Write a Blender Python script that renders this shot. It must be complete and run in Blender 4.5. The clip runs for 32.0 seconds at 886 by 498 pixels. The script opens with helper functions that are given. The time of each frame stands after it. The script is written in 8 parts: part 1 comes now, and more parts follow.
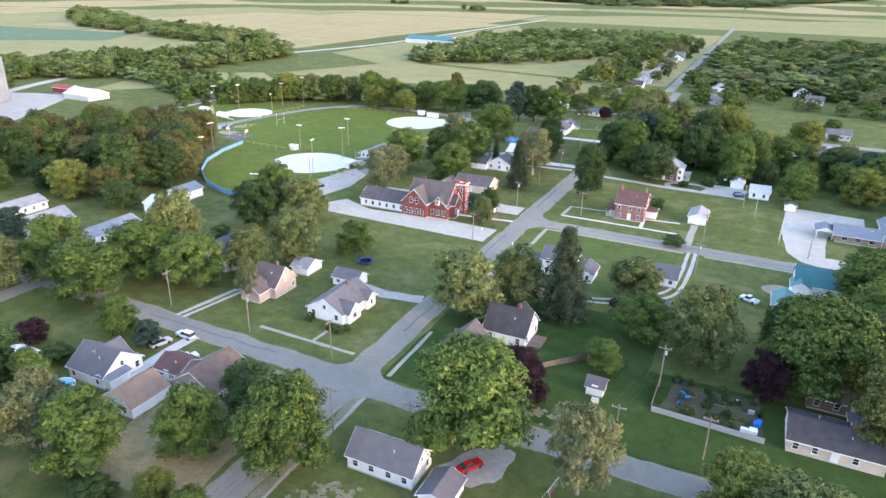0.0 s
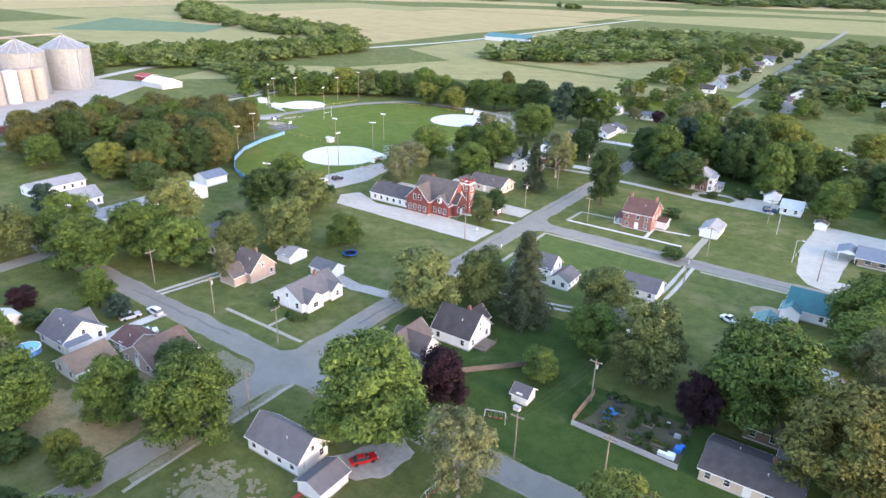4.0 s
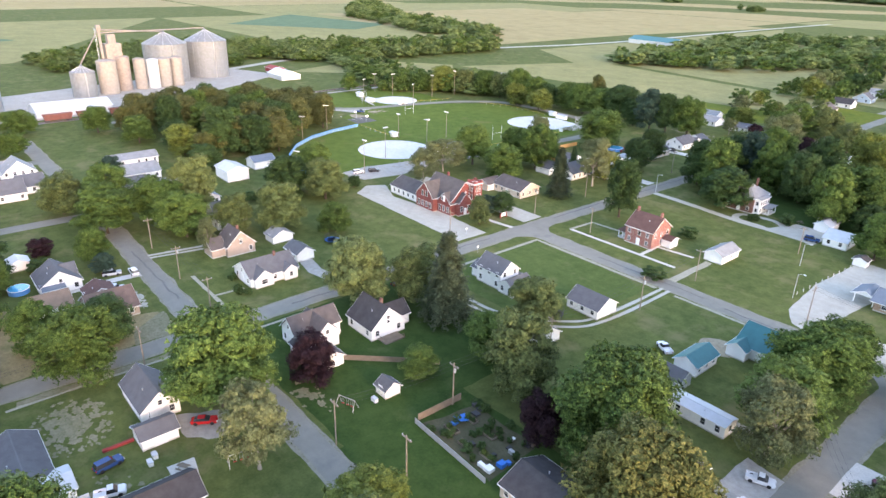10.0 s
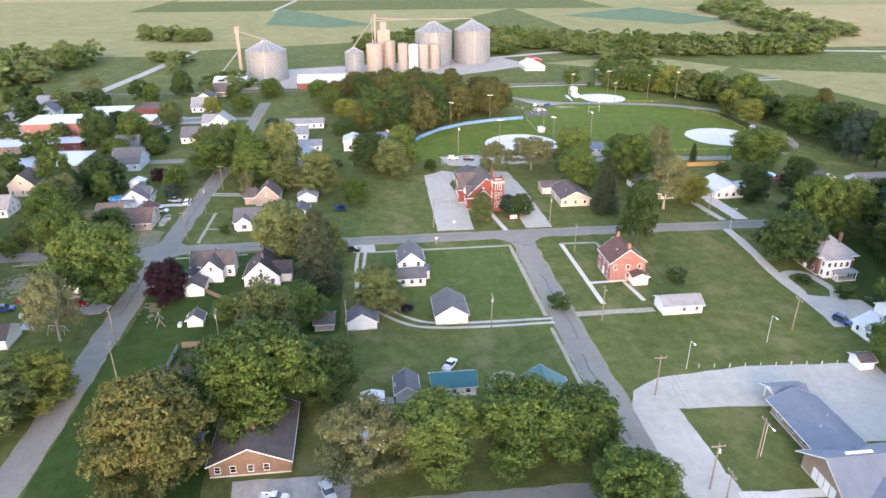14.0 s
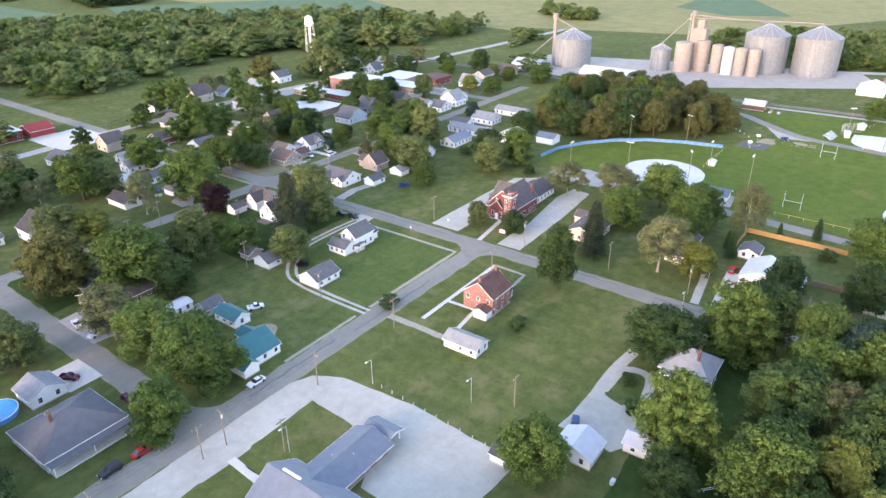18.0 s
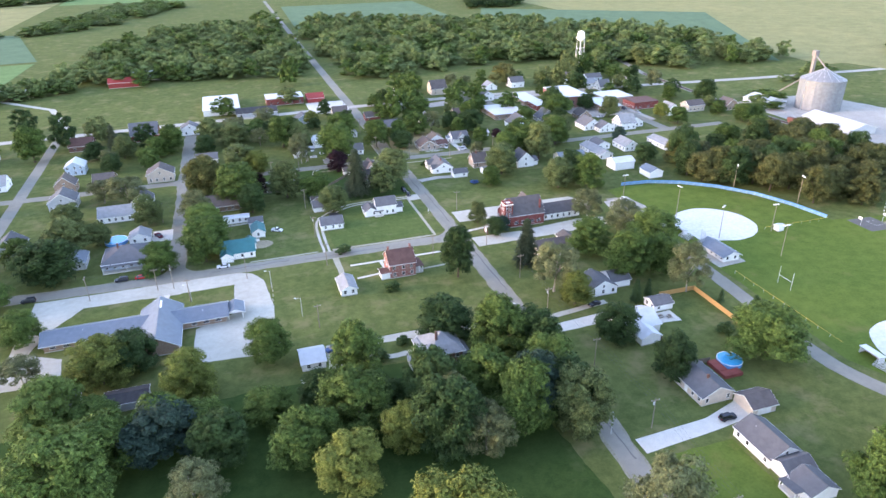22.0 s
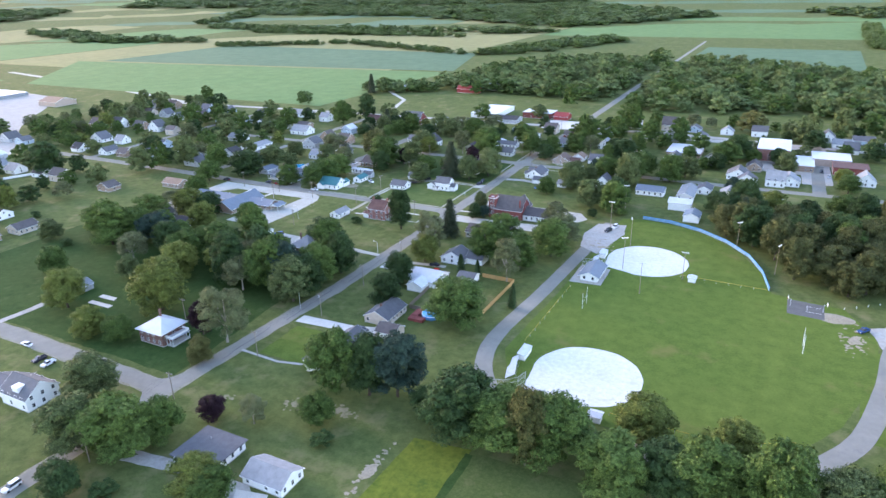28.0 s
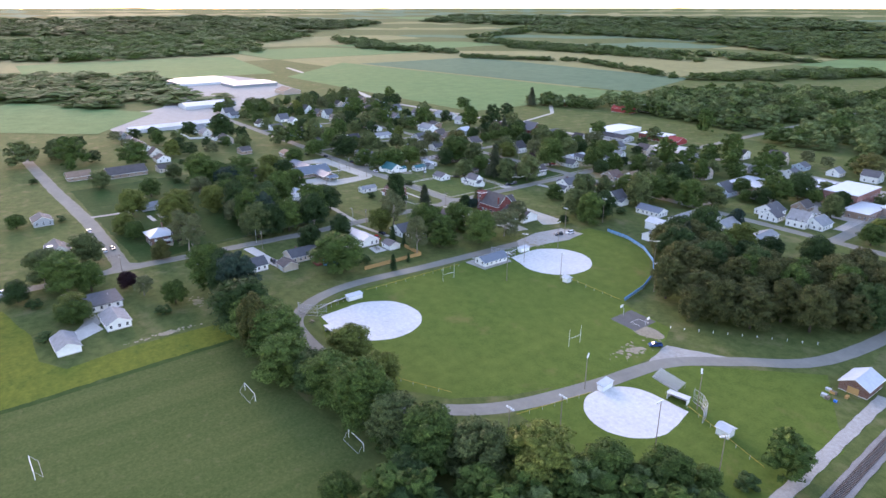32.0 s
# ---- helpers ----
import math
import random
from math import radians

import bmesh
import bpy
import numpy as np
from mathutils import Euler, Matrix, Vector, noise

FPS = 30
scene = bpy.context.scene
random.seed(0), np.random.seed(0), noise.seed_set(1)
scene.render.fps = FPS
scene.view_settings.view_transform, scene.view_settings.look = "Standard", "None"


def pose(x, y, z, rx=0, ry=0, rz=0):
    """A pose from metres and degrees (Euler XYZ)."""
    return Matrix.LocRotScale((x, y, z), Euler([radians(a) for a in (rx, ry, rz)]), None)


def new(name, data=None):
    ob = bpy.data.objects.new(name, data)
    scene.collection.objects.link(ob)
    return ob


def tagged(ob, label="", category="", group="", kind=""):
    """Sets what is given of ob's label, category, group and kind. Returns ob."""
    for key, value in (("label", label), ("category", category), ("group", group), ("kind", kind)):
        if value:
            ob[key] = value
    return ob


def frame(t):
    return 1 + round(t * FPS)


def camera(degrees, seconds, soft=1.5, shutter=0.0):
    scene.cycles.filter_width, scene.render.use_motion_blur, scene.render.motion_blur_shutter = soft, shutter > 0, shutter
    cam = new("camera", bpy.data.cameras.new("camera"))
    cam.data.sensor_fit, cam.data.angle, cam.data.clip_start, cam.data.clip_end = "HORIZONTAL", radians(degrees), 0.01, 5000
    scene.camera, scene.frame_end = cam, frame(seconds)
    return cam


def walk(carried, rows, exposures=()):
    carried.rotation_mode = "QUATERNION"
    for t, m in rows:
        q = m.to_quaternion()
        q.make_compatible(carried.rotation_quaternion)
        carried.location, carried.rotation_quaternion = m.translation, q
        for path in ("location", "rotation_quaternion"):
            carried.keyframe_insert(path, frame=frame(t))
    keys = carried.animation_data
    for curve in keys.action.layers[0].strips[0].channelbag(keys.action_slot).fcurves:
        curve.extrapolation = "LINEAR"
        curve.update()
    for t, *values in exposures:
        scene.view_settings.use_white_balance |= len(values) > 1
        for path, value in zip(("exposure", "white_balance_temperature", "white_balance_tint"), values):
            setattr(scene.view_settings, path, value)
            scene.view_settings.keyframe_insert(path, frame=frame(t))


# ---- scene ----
cam = camera(67.61, 32.0)
# seconds, eye x y z, turn x y z
PATH = [
    (0.0, -0.00, 0.00, 71.25, 67.69, -1.18, 25.75),
    (0.5, 3.28, 1.28, 71.58, 67.62, -1.29, 26.88),
    (1.0, 6.52, 2.73, 71.90, 67.56, -1.36, 27.97),
    (1.5, 9.63, 4.44, 72.00, 67.50, -1.45, 29.06),
    (2.0, 12.76, 6.21, 72.15, 67.45, -1.49, 30.12),
    (2.5, 15.90, 8.07, 72.18, 67.40, -1.51, 31.17),
    (3.0, 19.05, 10.01, 72.24, 67.35, -1.49, 32.21),
    (3.5, 22.24, 11.96, 72.27, 67.31, -1.50, 33.30),
    (5.5, 35.61, 20.50, 72.86, 67.11, -1.48, 37.86),
    (6.0, 38.93, 22.78, 72.91, 67.08, -1.49, 39.04),
    (6.5, 42.17, 25.14, 73.15, 67.09, -1.43, 40.24),
    (7.0, 45.65, 27.78, 73.25, 67.11, -1.39, 41.49),
    (7.5, 49.28, 30.62, 73.42, 67.09, -1.34, 42.83),
    (8.0, 52.88, 33.57, 73.55, 67.07, -1.31, 44.18),
    (8.5, 56.44, 36.72, 73.61, 67.04, -1.27, 45.56),
    (9.0, 59.92, 39.99, 73.73, 66.99, -1.29, 46.93),
    (9.5, 63.32, 43.31, 73.90, 66.94, -1.29, 48.29),
    (10.0, 66.58, 46.79, 73.98, 66.90, -1.30, 49.69),
    (10.5, 69.53, 50.11, 74.06, 66.84, -1.31, 50.97),
    (11.0, 72.68, 53.72, 74.14, 66.80, -1.31, 52.34),
    (11.5, 80.55, 63.47, 74.15, 66.68, -1.30, 56.00),
    (12.0, 91.17, 78.98, 74.07, 66.58, -1.19, 61.49),
    (12.5, 100.27, 95.35, 73.98, 66.56, -0.99, 67.01),
    (13.0, 107.54, 112.37, 74.12, 66.53, -0.68, 72.51),
    (13.5, 113.39, 129.90, 74.37, 66.46, -0.24, 77.91),
    (14.0, 117.59, 148.05, 76.80, 65.90, 0.10, 83.35),
    (14.5, 119.71, 166.73, 79.35, 65.33, 0.39, 88.80),
    (16.5, 110.39, 239.68, 87.99, 63.38, 0.58, 110.51),
    (17.0, 108.01, 257.90, 89.96, 63.40, 0.46, 115.77),
    (17.5, 104.54, 275.92, 91.90, 63.46, 0.43, 120.88),
    (18.0, 99.54, 293.58, 93.74, 63.52, 0.46, 125.88),
    (18.5, 93.18, 310.65, 95.43, 63.54, 0.50, 130.72),
    (19.0, 85.63, 327.10, 97.03, 63.61, 0.52, 135.47),
    (19.5, 76.58, 343.59, 99.21, 63.64, 0.61, 140.20),
    (20.0, 66.55, 359.33, 101.09, 63.79, 0.69, 144.76),
    (20.5, 55.60, 374.12, 103.26, 63.84, 0.67, 149.20),
    (21.0, 43.18, 388.70, 105.42, 63.87, 0.85, 153.63),
    (21.5, 30.23, 401.65, 107.61, 63.92, 0.83, 157.77),
    (22.0, 16.10, 414.11, 109.23, 64.02, 0.86, 161.90),
    (22.5, 0.87, 425.98, 109.58, 64.36, 0.88, 165.99),
    (23.0, -15.63, 436.64, 109.75, 64.75, 0.98, 170.09),
    (23.5, -32.37, 445.86, 109.62, 65.14, 1.02, 174.06),
    (24.0, -49.78, 453.94, 109.65, 65.32, 1.06, 177.94),
    (24.5, -67.89, 460.65, 109.44, 65.57, 1.16, 181.79),
    (25.0, -86.46, 466.25, 109.61, 65.87, 1.29, 185.52),
    (25.5, -105.12, 470.65, 109.71, 66.14, 1.31, 189.19),
    (27.5, -182.55, 477.00, 108.41, 67.59, 1.27, 203.38),
    (28.0, -202.09, 475.30, 108.16, 67.95, 1.22, 206.81),
    (28.5, -221.42, 472.54, 107.59, 68.26, 1.09, 210.17),
    (29.0, -240.64, 468.57, 107.14, 68.52, 0.89, 213.45),
    (29.5, -259.48, 463.44, 106.75, 68.80, 0.66, 216.71),
    (30.0, -277.90, 457.22, 106.46, 69.03, 0.43, 219.88),
    (30.5, -295.63, 450.21, 106.08, 69.23, 0.26, 222.92),
    (31.0, -313.03, 441.93, 105.84, 69.42, 0.10, 225.97),
    (31.5, -329.87, 432.69, 105.89, 69.55, -0.01, 228.98),
    (32.0, -346.17, 422.31, 106.05, 69.75, -0.02, 231.96),
]
EXPOSURES = [(0.0, 3.10, 6600, 28), (6.0, 3.06, 6650, 28), (10.0, 2.97, 6800, 26), (14.0, 2.88, 6900, 29), (17.0, 2.89, 6800, 29), (22.0, 3.08, 6450, 29), (26.0, 3.06, 6250, 28), (29.0, 2.90, 6150, 29), (32.0, 2.55, 6350, 34)]
walk(cam, [(t, pose(x, y, z, a, b, c)) for t, x, y, z, a, b, c in PATH], EXPOSURES)

# ---- sky and sun: the sun sets in the west, which is +x ----
SUN_TURN, SUN_UP = radians(98.0), radians(9.0)
world = bpy.data.worlds.new("evening_sky")
scene.world = world
world.use_nodes = True
wn = world.node_tree.nodes
sky = wn.new("ShaderNodeTexSky")
sky.sky_type = "NISHITA"
sky.sun_disc = False
sky.sun_elevation, sky.sun_rotation = SUN_UP, SUN_TURN
sky.altitude, sky.dust_density, sky.air_density, sky.ozone_density = 200.0, 0.8, 1.0, 1.0
wn["Background"].inputs["Strength"].default_value = 0.15
world.node_tree.links.new(sky.outputs[0], wn["Background"].inputs["Color"])
sun = new("sun", bpy.data.lights.new("sun", "SUN"))
sun.data.energy, sun.data.angle, sun.data.color = 0.35, radians(14), (1.0, 0.80, 0.62)
SUN_DIR = Vector((math.sin(SUN_TURN) * math.cos(SUN_UP + 0.12), math.cos(SUN_TURN) * math.cos(SUN_UP + 0.12), math.sin(SUN_UP + 0.12)))
sun.rotation_euler = SUN_DIR.to_track_quat("Z", "Y").to_euler()


# ---- materials ----
def surface(name, rough=0.8, metal=0.0, spec=0.3):
    m = bpy.data.materials.new(name)
    m.use_nodes = True
    n = m.node_tree.nodes
    b = n["Principled BSDF"]
    b.inputs["Roughness"].default_value = rough
    b.inputs["Metallic"].default_value = metal
    b.inputs["Specular IOR Level"].default_value = spec
    return m, n, m.node_tree.links, b


def noise_node(n, l, scale, detail=4.0, rough=0.6, coord="Object", stretch=None):
    tc = n.new("ShaderNodeTexCoord")
    out = tc.outputs[coord]
    if stretch:
        mp = n.new("ShaderNodeMapping")
        mp.inputs["Scale"].default_value = stretch
        l.new(out, mp.inputs["Vector"])
        out = mp.outputs[0]
    t = n.new("ShaderNodeTexNoise")
    t.inputs["Scale"].default_value = scale
    t.inputs["Detail"].default_value = detail
    t.inputs["Roughness"].default_value = rough
    l.new(out, t.inputs["Vector"])
    return t.outputs["Fac"]


def ramp(n, l, fac, *stops):
    r = n.new("ShaderNodeValToRGB")
    e = r.color_ramp.elements
    e[0].position, e[0].color = stops[0][0], (*stops[0][1], 1)
    e[1].position, e[1].color = stops[-1][0], (*stops[-1][1], 1)
    for p, c in stops[1:-1]:
        k = e.new(p)
        k.color = (*c, 1)
    l.new(fac, r.inputs["Fac"])
    return r.outputs["Color"]


def mix(n, l, fac, a, b, kind="MIX"):
    m = n.new("ShaderNodeMix")
    m.data_type, m.blend_type = "RGBA", kind
    for i, v in ((0, fac), (6, a), (7, b)):
        if isinstance(v, bpy.types.NodeSocket):
            l.new(v, m.inputs[i])
        else:
            m.inputs[i].default_value = v if i == 0 else (*v, 1)
    return m.outputs[2]


def bump(n, l, b, fac, strength=0.3, dist=0.05):
    k = n.new("ShaderNodeBump")
    k.inputs["Strength"].default_value, k.inputs["Distance"].default_value = strength, dist
    l.new(fac, k.inputs["Height"])
    l.new(k.outputs[0], b.inputs["Normal"])


def patchy(name, low, high, big=0.05, fine=1.2, rough=0.95, third=None, relief=0.4, metal=0.0, spec=0.04, stretch=None, fine_amount=0.35, mid=0.32, spot=0.58):
    """Two scales of variation between two colours, and a third in spots."""
    m, n, l, b = surface(name, rough, metal, spec)
    f1 = noise_node(n, l, big, 5.0, 0.6, stretch=stretch)
    c = ramp(n, l, f1, (0.32, low), (0.68, high))
    f2 = noise_node(n, l, fine, 6.0, 0.7)
    c = mix(n, l, fine_amount, c, ramp(n, l, f2, (0.3, tuple(v * 0.45 for v in low)), (0.7, tuple(min(1, v * 1.45) for v in high))))
    f4 = noise_node(n, l, big * 7.0, 5.0, 0.7)
    c = mix(n, l, mid, c, ramp(n, l, f4, (0.35, tuple(v * 0.7 for v in low)), (0.66, tuple(min(1, v * 1.22) for v in high))))
    if third:
        f3 = noise_node(n, l, big * 2.3, 6.0, 0.65)
        spots = ramp(n, l, f3, (spot, (0, 0, 0)), (spot + 0.14, (0.85, 0.85, 0.85)))
        c = mix(n, l, spots, c, third)
    l.new(c, b.inputs["Base Color"])
    bump(n, l, b, f2, relief, 0.04)
    return m


def painted(name, col, rough=0.6, dirt=0.12, lines=0.0, axis=2, metal=0.0, vary=0.0):
    """Paint, siding or shingle: one colour, worn at two scales, with fine courses when lines is their spacing."""
    m, n, l, b = surface(name, rough, metal)
    f1 = noise_node(n, l, 0.6, 4.0)
    f2 = noise_node(n, l, 9.0, 3.0)
    dark = tuple(v * (1 - 2.2 * dirt) for v in col)
    light = tuple(min(1, v * (1 + dirt)) for v in col)
    c = ramp(n, l, f1, (0.3, dark), (0.65, light))
    c = mix(n, l, 0.3, c, ramp(n, l, f2, (0.3, dark), (0.7, light)))
    if vary:
        oi = n.new("ShaderNodeObjectInfo")
        c = mix(n, l, vary, c, ramp(n, l, oi.outputs["Random"], (0.0, tuple(v * 0.6 for v in col)), (1.0, light)))
    l.new(c, b.inputs["Base Color"])
    if lines:
        tc = n.new("ShaderNodeTexCoord")
        w = n.new("ShaderNodeTexWave")
        w.bands_direction = "XYZ"[axis]
        w.wave_profile = "SAW"
        w.inputs["Scale"].default_value = 0.314 / lines
        w.inputs["Distortion"].default_value = 0.15
        l.new(tc.outputs["Object"], w.inputs["Vector"])
        bump(n, l, b, w.outputs["Fac"], 0.5, 0.02)
    else:
        bump(n, l, b, f2, 0.15, 0.02)
    return m


def leafy(name, a, b2, c2, translucent=0.07):
    """Leaf sprays: each one's colour its own, flecked finely, with ragged gaps between the leaves."""
    m, n, l, b = surface(name, 0.75, 0.0, 0.12)
    a, c2 = tuple(v * 0.6 for v in a), tuple(v * 1.08 for v in c2)
    g = n.new("ShaderNodeNewGeometry")
    oi = n.new("ShaderNodeObjectInfo")
    c = ramp(n, l, g.outputs["Random Per Island"], (0.0, a), (0.6, b2), (1.0, c2))
    c = mix(n, l, 0.4, c, ramp(n, l, oi.outputs["Random"], (0.0, tuple(v * 0.55 for v in a)), (0.5, b2), (1.0, c2)))
    f = noise_node(n, l, 0.55, 4.0)
    c = mix(n, l, ramp(n, l, f, (0.45, (0, 0, 0)), (0.75, (0.5, 0.5, 0.5))), c, c2)
    c = mix(n, l, ramp(n, l, f, (0.25, (0.6, 0.6, 0.6)), (0.48, (0, 0, 0))), c, a)
    fleck = noise_node(n, l, 7.0, 2.0, 0.7)
    c = mix(n, l, 0.55, c, ramp(n, l, fleck, (0.36, tuple(v * 0.7 for v in a)), (0.52, b2), (0.68, tuple(v * 1.15 for v in c2))))
    l.new(c, b.inputs["Base Color"])
    t = n.new("ShaderNodeBsdfTranslucent")
    l.new(c, t.inputs["Color"])
    ms = n.new("ShaderNodeMixShader")
    ms.inputs[0].default_value = translucent
    l.new(b.outputs[0], ms.inputs[1])
    l.new(t.outputs[0], ms.inputs[2])
    gap = n.new("ShaderNodeTexNoise")
    gap.inputs["Scale"].default_value, gap.inputs["Detail"].default_value = 4.8, 1.0
    tc = n.new("ShaderNodeTexCoord")
    l.new(tc.outputs["Object"], gap.inputs["Vector"])
    cut = n.new("ShaderNodeMath")
    cut.operation = "GREATER_THAN"
    cut.inputs[1].default_value = 0.45
    l.new(gap.outputs["Fac"], cut.inputs[0])
    hole = n.new("ShaderNodeBsdfTransparent")
    ms2 = n.new("ShaderNodeMixShader")
    l.new(cut.outputs[0], ms2.inputs[0])
    l.new(hole.outputs[0], ms2.inputs[1])
    l.new(ms.outputs[0], ms2.inputs[2])
    l.new(ms2.outputs[0], n["Material Output"].inputs["Surface"])
    return m



GRASS = patchy("lawn_grass", (0.058, 0.088, 0.025), (0.120, 0.138, 0.045), 0.04, 2.2, third=(0.172, 0.158, 0.074), relief=0.6, fine_amount=0.32, mid=0.42, spot=0.53)
# Lush grass; on lawns under trees its dark colour includes their shade.
GRASS_LUSH_SHADE = patchy("lush_shaded_grass", (0.024, 0.055, 0.014), (0.052, 0.086, 0.024), 0.05, 2.2, relief=0.6, fine_amount=0.3, third=(0.08, 0.105, 0.038))
GRASS_YARD = patchy("mown_yard_grass", (0.058, 0.094, 0.026), (0.100, 0.132, 0.040), 0.05, 1.8, third=(0.14, 0.145, 0.062), relief=0.5)
GRASS_DRY = patchy("dry_grass", (0.180, 0.158, 0.078), (0.29, 0.245, 0.135), 0.08, 2.0, third=(0.12, 0.135, 0.055), relief=0.6)
GRASS_PARK = patchy("ball_field_grass", (0.066, 0.112, 0.021), (0.114, 0.150, 0.031), 0.03, 1.6, third=(0.15, 0.142, 0.046), relief=0.5)
GRASS_STRIPE = patchy("mown_field_grass", (0.050, 0.086, 0.022), (0.104, 0.122, 0.040), 0.12, 1.5, stretch=(1.7, 0.12, 1), relief=0.5, third=(0.125, 0.128, 0.052))
GRASS_GOLD = patchy("golden_meadow", (0.058, 0.108, 0.018), (0.165, 0.172, 0.026), 0.05, 0.8, third=(0.046, 0.092, 0.02), relief=0.7)
FIELD_TAN = patchy("ripe_crop", (0.265, 0.218, 0.104), (0.345, 0.285, 0.145), 0.006, 0.4, third=(0.27, 0.26, 0.12), relief=0.4)
FIELD_OLIVE = patchy("turning_crop", (0.19, 0.195, 0.085), (0.265, 0.245, 0.11), 0.008, 0.4, relief=0.4)
# Both green crops are lightened: some distance haze is in their colour.
FIELD_GREEN = patchy("hazy_green_crop", (0.088, 0.146, 0.086), (0.118, 0.176, 0.100), 0.008, 0.4, relief=0.4)
FIELD_BRIGHT = patchy("young_green_crop", (0.105, 0.185, 0.07), (0.14, 0.21, 0.08), 0.008, 0.4, relief=0.4)
ASPHALT = patchy("old_asphalt", (0.200, 0.193, 0.164), (0.268, 0.257, 0.220), 0.06, 9.0, 0.9, third=(0.185, 0.177, 0.163), relief=0.08, fine_amount=0.12, mid=0.15)
TAR = patchy("tar_seal", (0.15, 0.144, 0.135), (0.19, 0.183, 0.17), 0.3, 6.0, 0.9, relief=0.1, fine_amount=0.15)
SOIL = patchy("garden_soil", (0.05, 0.055, 0.025), (0.12, 0.11, 0.07), 0.5, 3.0, 0.95, third=(0.05, 0.085, 0.025), relief=0.6)
ASPHALT_DARK = patchy("dark_asphalt_patch", (0.105, 0.102, 0.098), (0.155, 0.15, 0.142), 0.4, 6.0, 0.9, relief=0.3, fine_amount=0.2)
GRAVEL = patchy("white_gravel", (0.355, 0.344, 0.297), (0.475, 0.460, 0.400), 0.07, 6.0, 0.95, third=(0.36, 0.34, 0.29), relief=0.15, fine_amount=0.14, mid=0.2)
GRAVEL_GREY = patchy("grey_gravel", (0.31, 0.292, 0.265), (0.42, 0.40, 0.36), 0.12, 5.0, 0.95, third=(0.25, 0.23, 0.18), relief=0.4, fine_amount=0.22)
CONCRETE = patchy("pale_concrete", (0.47, 0.445, 0.40), (0.60, 0.575, 0.52), 0.5, 5.0, 0.85, relief=0.2, fine_amount=0.2)
PATH_CONC = patchy("worn_walk", (0.27, 0.26, 0.19), (0.38, 0.36, 0.29), 0.4, 2.0, 0.9, third=(0.17, 0.17, 0.08), relief=0.3)
SAND_WHITE = patchy("white_infield", (0.54, 0.532, 0.508), (0.64, 0.63, 0.60), 0.10, 3.0, 0.9, third=(0.46, 0.45, 0.42), relief=0.15, fine_amount=0.10)
SHOULDER = patchy("gravelly_verge", (0.17, 0.16, 0.10), (0.30, 0.285, 0.235), 0.35, 2.0, 0.95, third=(0.11, 0.13, 0.055), relief=0.5)
BARE = patchy("half_bare_yard", (0.125, 0.130, 0.060), (0.27, 0.248, 0.175), 0.16, 2.5, 0.95, third=(0.10, 0.125, 0.04), relief=0.5)
DIRT = patchy("bare_dirt", (0.24, 0.20, 0.135), (0.36, 0.31, 0.23), 0.15, 1.6, 0.95, relief=0.5)
BALLAST = patchy("rail_ballast", (0.20, 0.185, 0.17), (0.31, 0.29, 0.27), 0.2, 3.0, 0.95, relief=0.5)
WHITE = painted("white_siding", (0.86, 0.845, 0.81), 0.55, 0.04, 0.12)
CREAM = painted("cream_siding", (0.60, 0.50, 0.40), 0.6, 0.08, 0.12)
TAN = painted("tan_siding", (0.42, 0.325, 0.265), 0.6, 0.08, 0.12)
BROWNW = painted("brown_siding", (0.23, 0.15, 0.10), 0.7, 0.12, 0.15)
GREYW = painted("grey_siding", (0.42, 0.43, 0.44), 0.6, 0.08, 0.12)
BLUEW = painted("pale_blue_siding", (0.42, 0.50, 0.58), 0.6, 0.08, 0.12)
TRIM = painted("white_trim", (0.87, 0.86, 0.83), 0.5, 0.04)
SH_GREY = painted("grey_shingles", (0.128, 0.128, 0.136), 0.9, 0.16, 0.2, vary=0.4)
SH_DARK = painted("charcoal_shingles", (0.058, 0.055, 0.057), 0.9, 0.16, 0.2)
SH_BROWN = painted("brown_shingles", (0.108, 0.094, 0.090), 0.9, 0.14, 0.2)
SH_RED = painted("red_brown_shingles", (0.125, 0.068, 0.058), 0.9, 0.14, 0.2)
SH_RUST = painted("rust_brown_shingles", (0.17, 0.115, 0.092), 0.9, 0.14, 0.2)
SH_TAN = painted("tan_shingles", (0.27, 0.185, 0.13), 0.9, 0.12, 0.2)
SH_LIGHT = painted("light_grey_shingles", (0.27, 0.275, 0.28), 0.9, 0.12, 0.2)
TEAL = painted("teal_metal_roof", (0.035, 0.155, 0.165), 0.5, 0.08, 0.4, 0)
METAL_W = painted("white_metal_roof", (0.52, 0.54, 0.56), 0.45, 0.06, 0.4, 0)
METAL_G = painted("galvanised_steel", (0.215, 0.232, 0.25), 0.6, 0.12, 0.35, 2, metal=0.15)
METAL_B = painted("blue_grey_metal_roof", (0.150, 0.178, 0.215), 0.5, 0.08, 0.4, 0)
BIN_TAN = painted("tan_concrete_silo", (0.30, 0.268, 0.238), 0.8, 0.1)
LEG_PINK = painted("weathered_elevator_steel", (0.275, 0.235, 0.212), 0.7, 0.12)
BLACK = painted("black_rubber", (0.02, 0.02, 0.022), 0.7, 0.1)
DARK = painted("dark_metal", (0.05, 0.05, 0.055), 0.6, 0.1)
WOOD = painted("weathered_wood", (0.20, 0.16, 0.12), 0.85, 0.15)
POLE = painted("utility_pole_wood", (0.25, 0.205, 0.16), 0.85, 0.15)
CEDAR = painted("new_cedar_boards", (0.46, 0.27, 0.10), 0.8, 0.1)
YELLOW = painted("yellow_plastic", (0.50, 0.36, 0.06), 0.5, 0.08)
BLUE = painted("blue_plastic", (0.03, 0.18, 0.55), 0.4, 0.08)
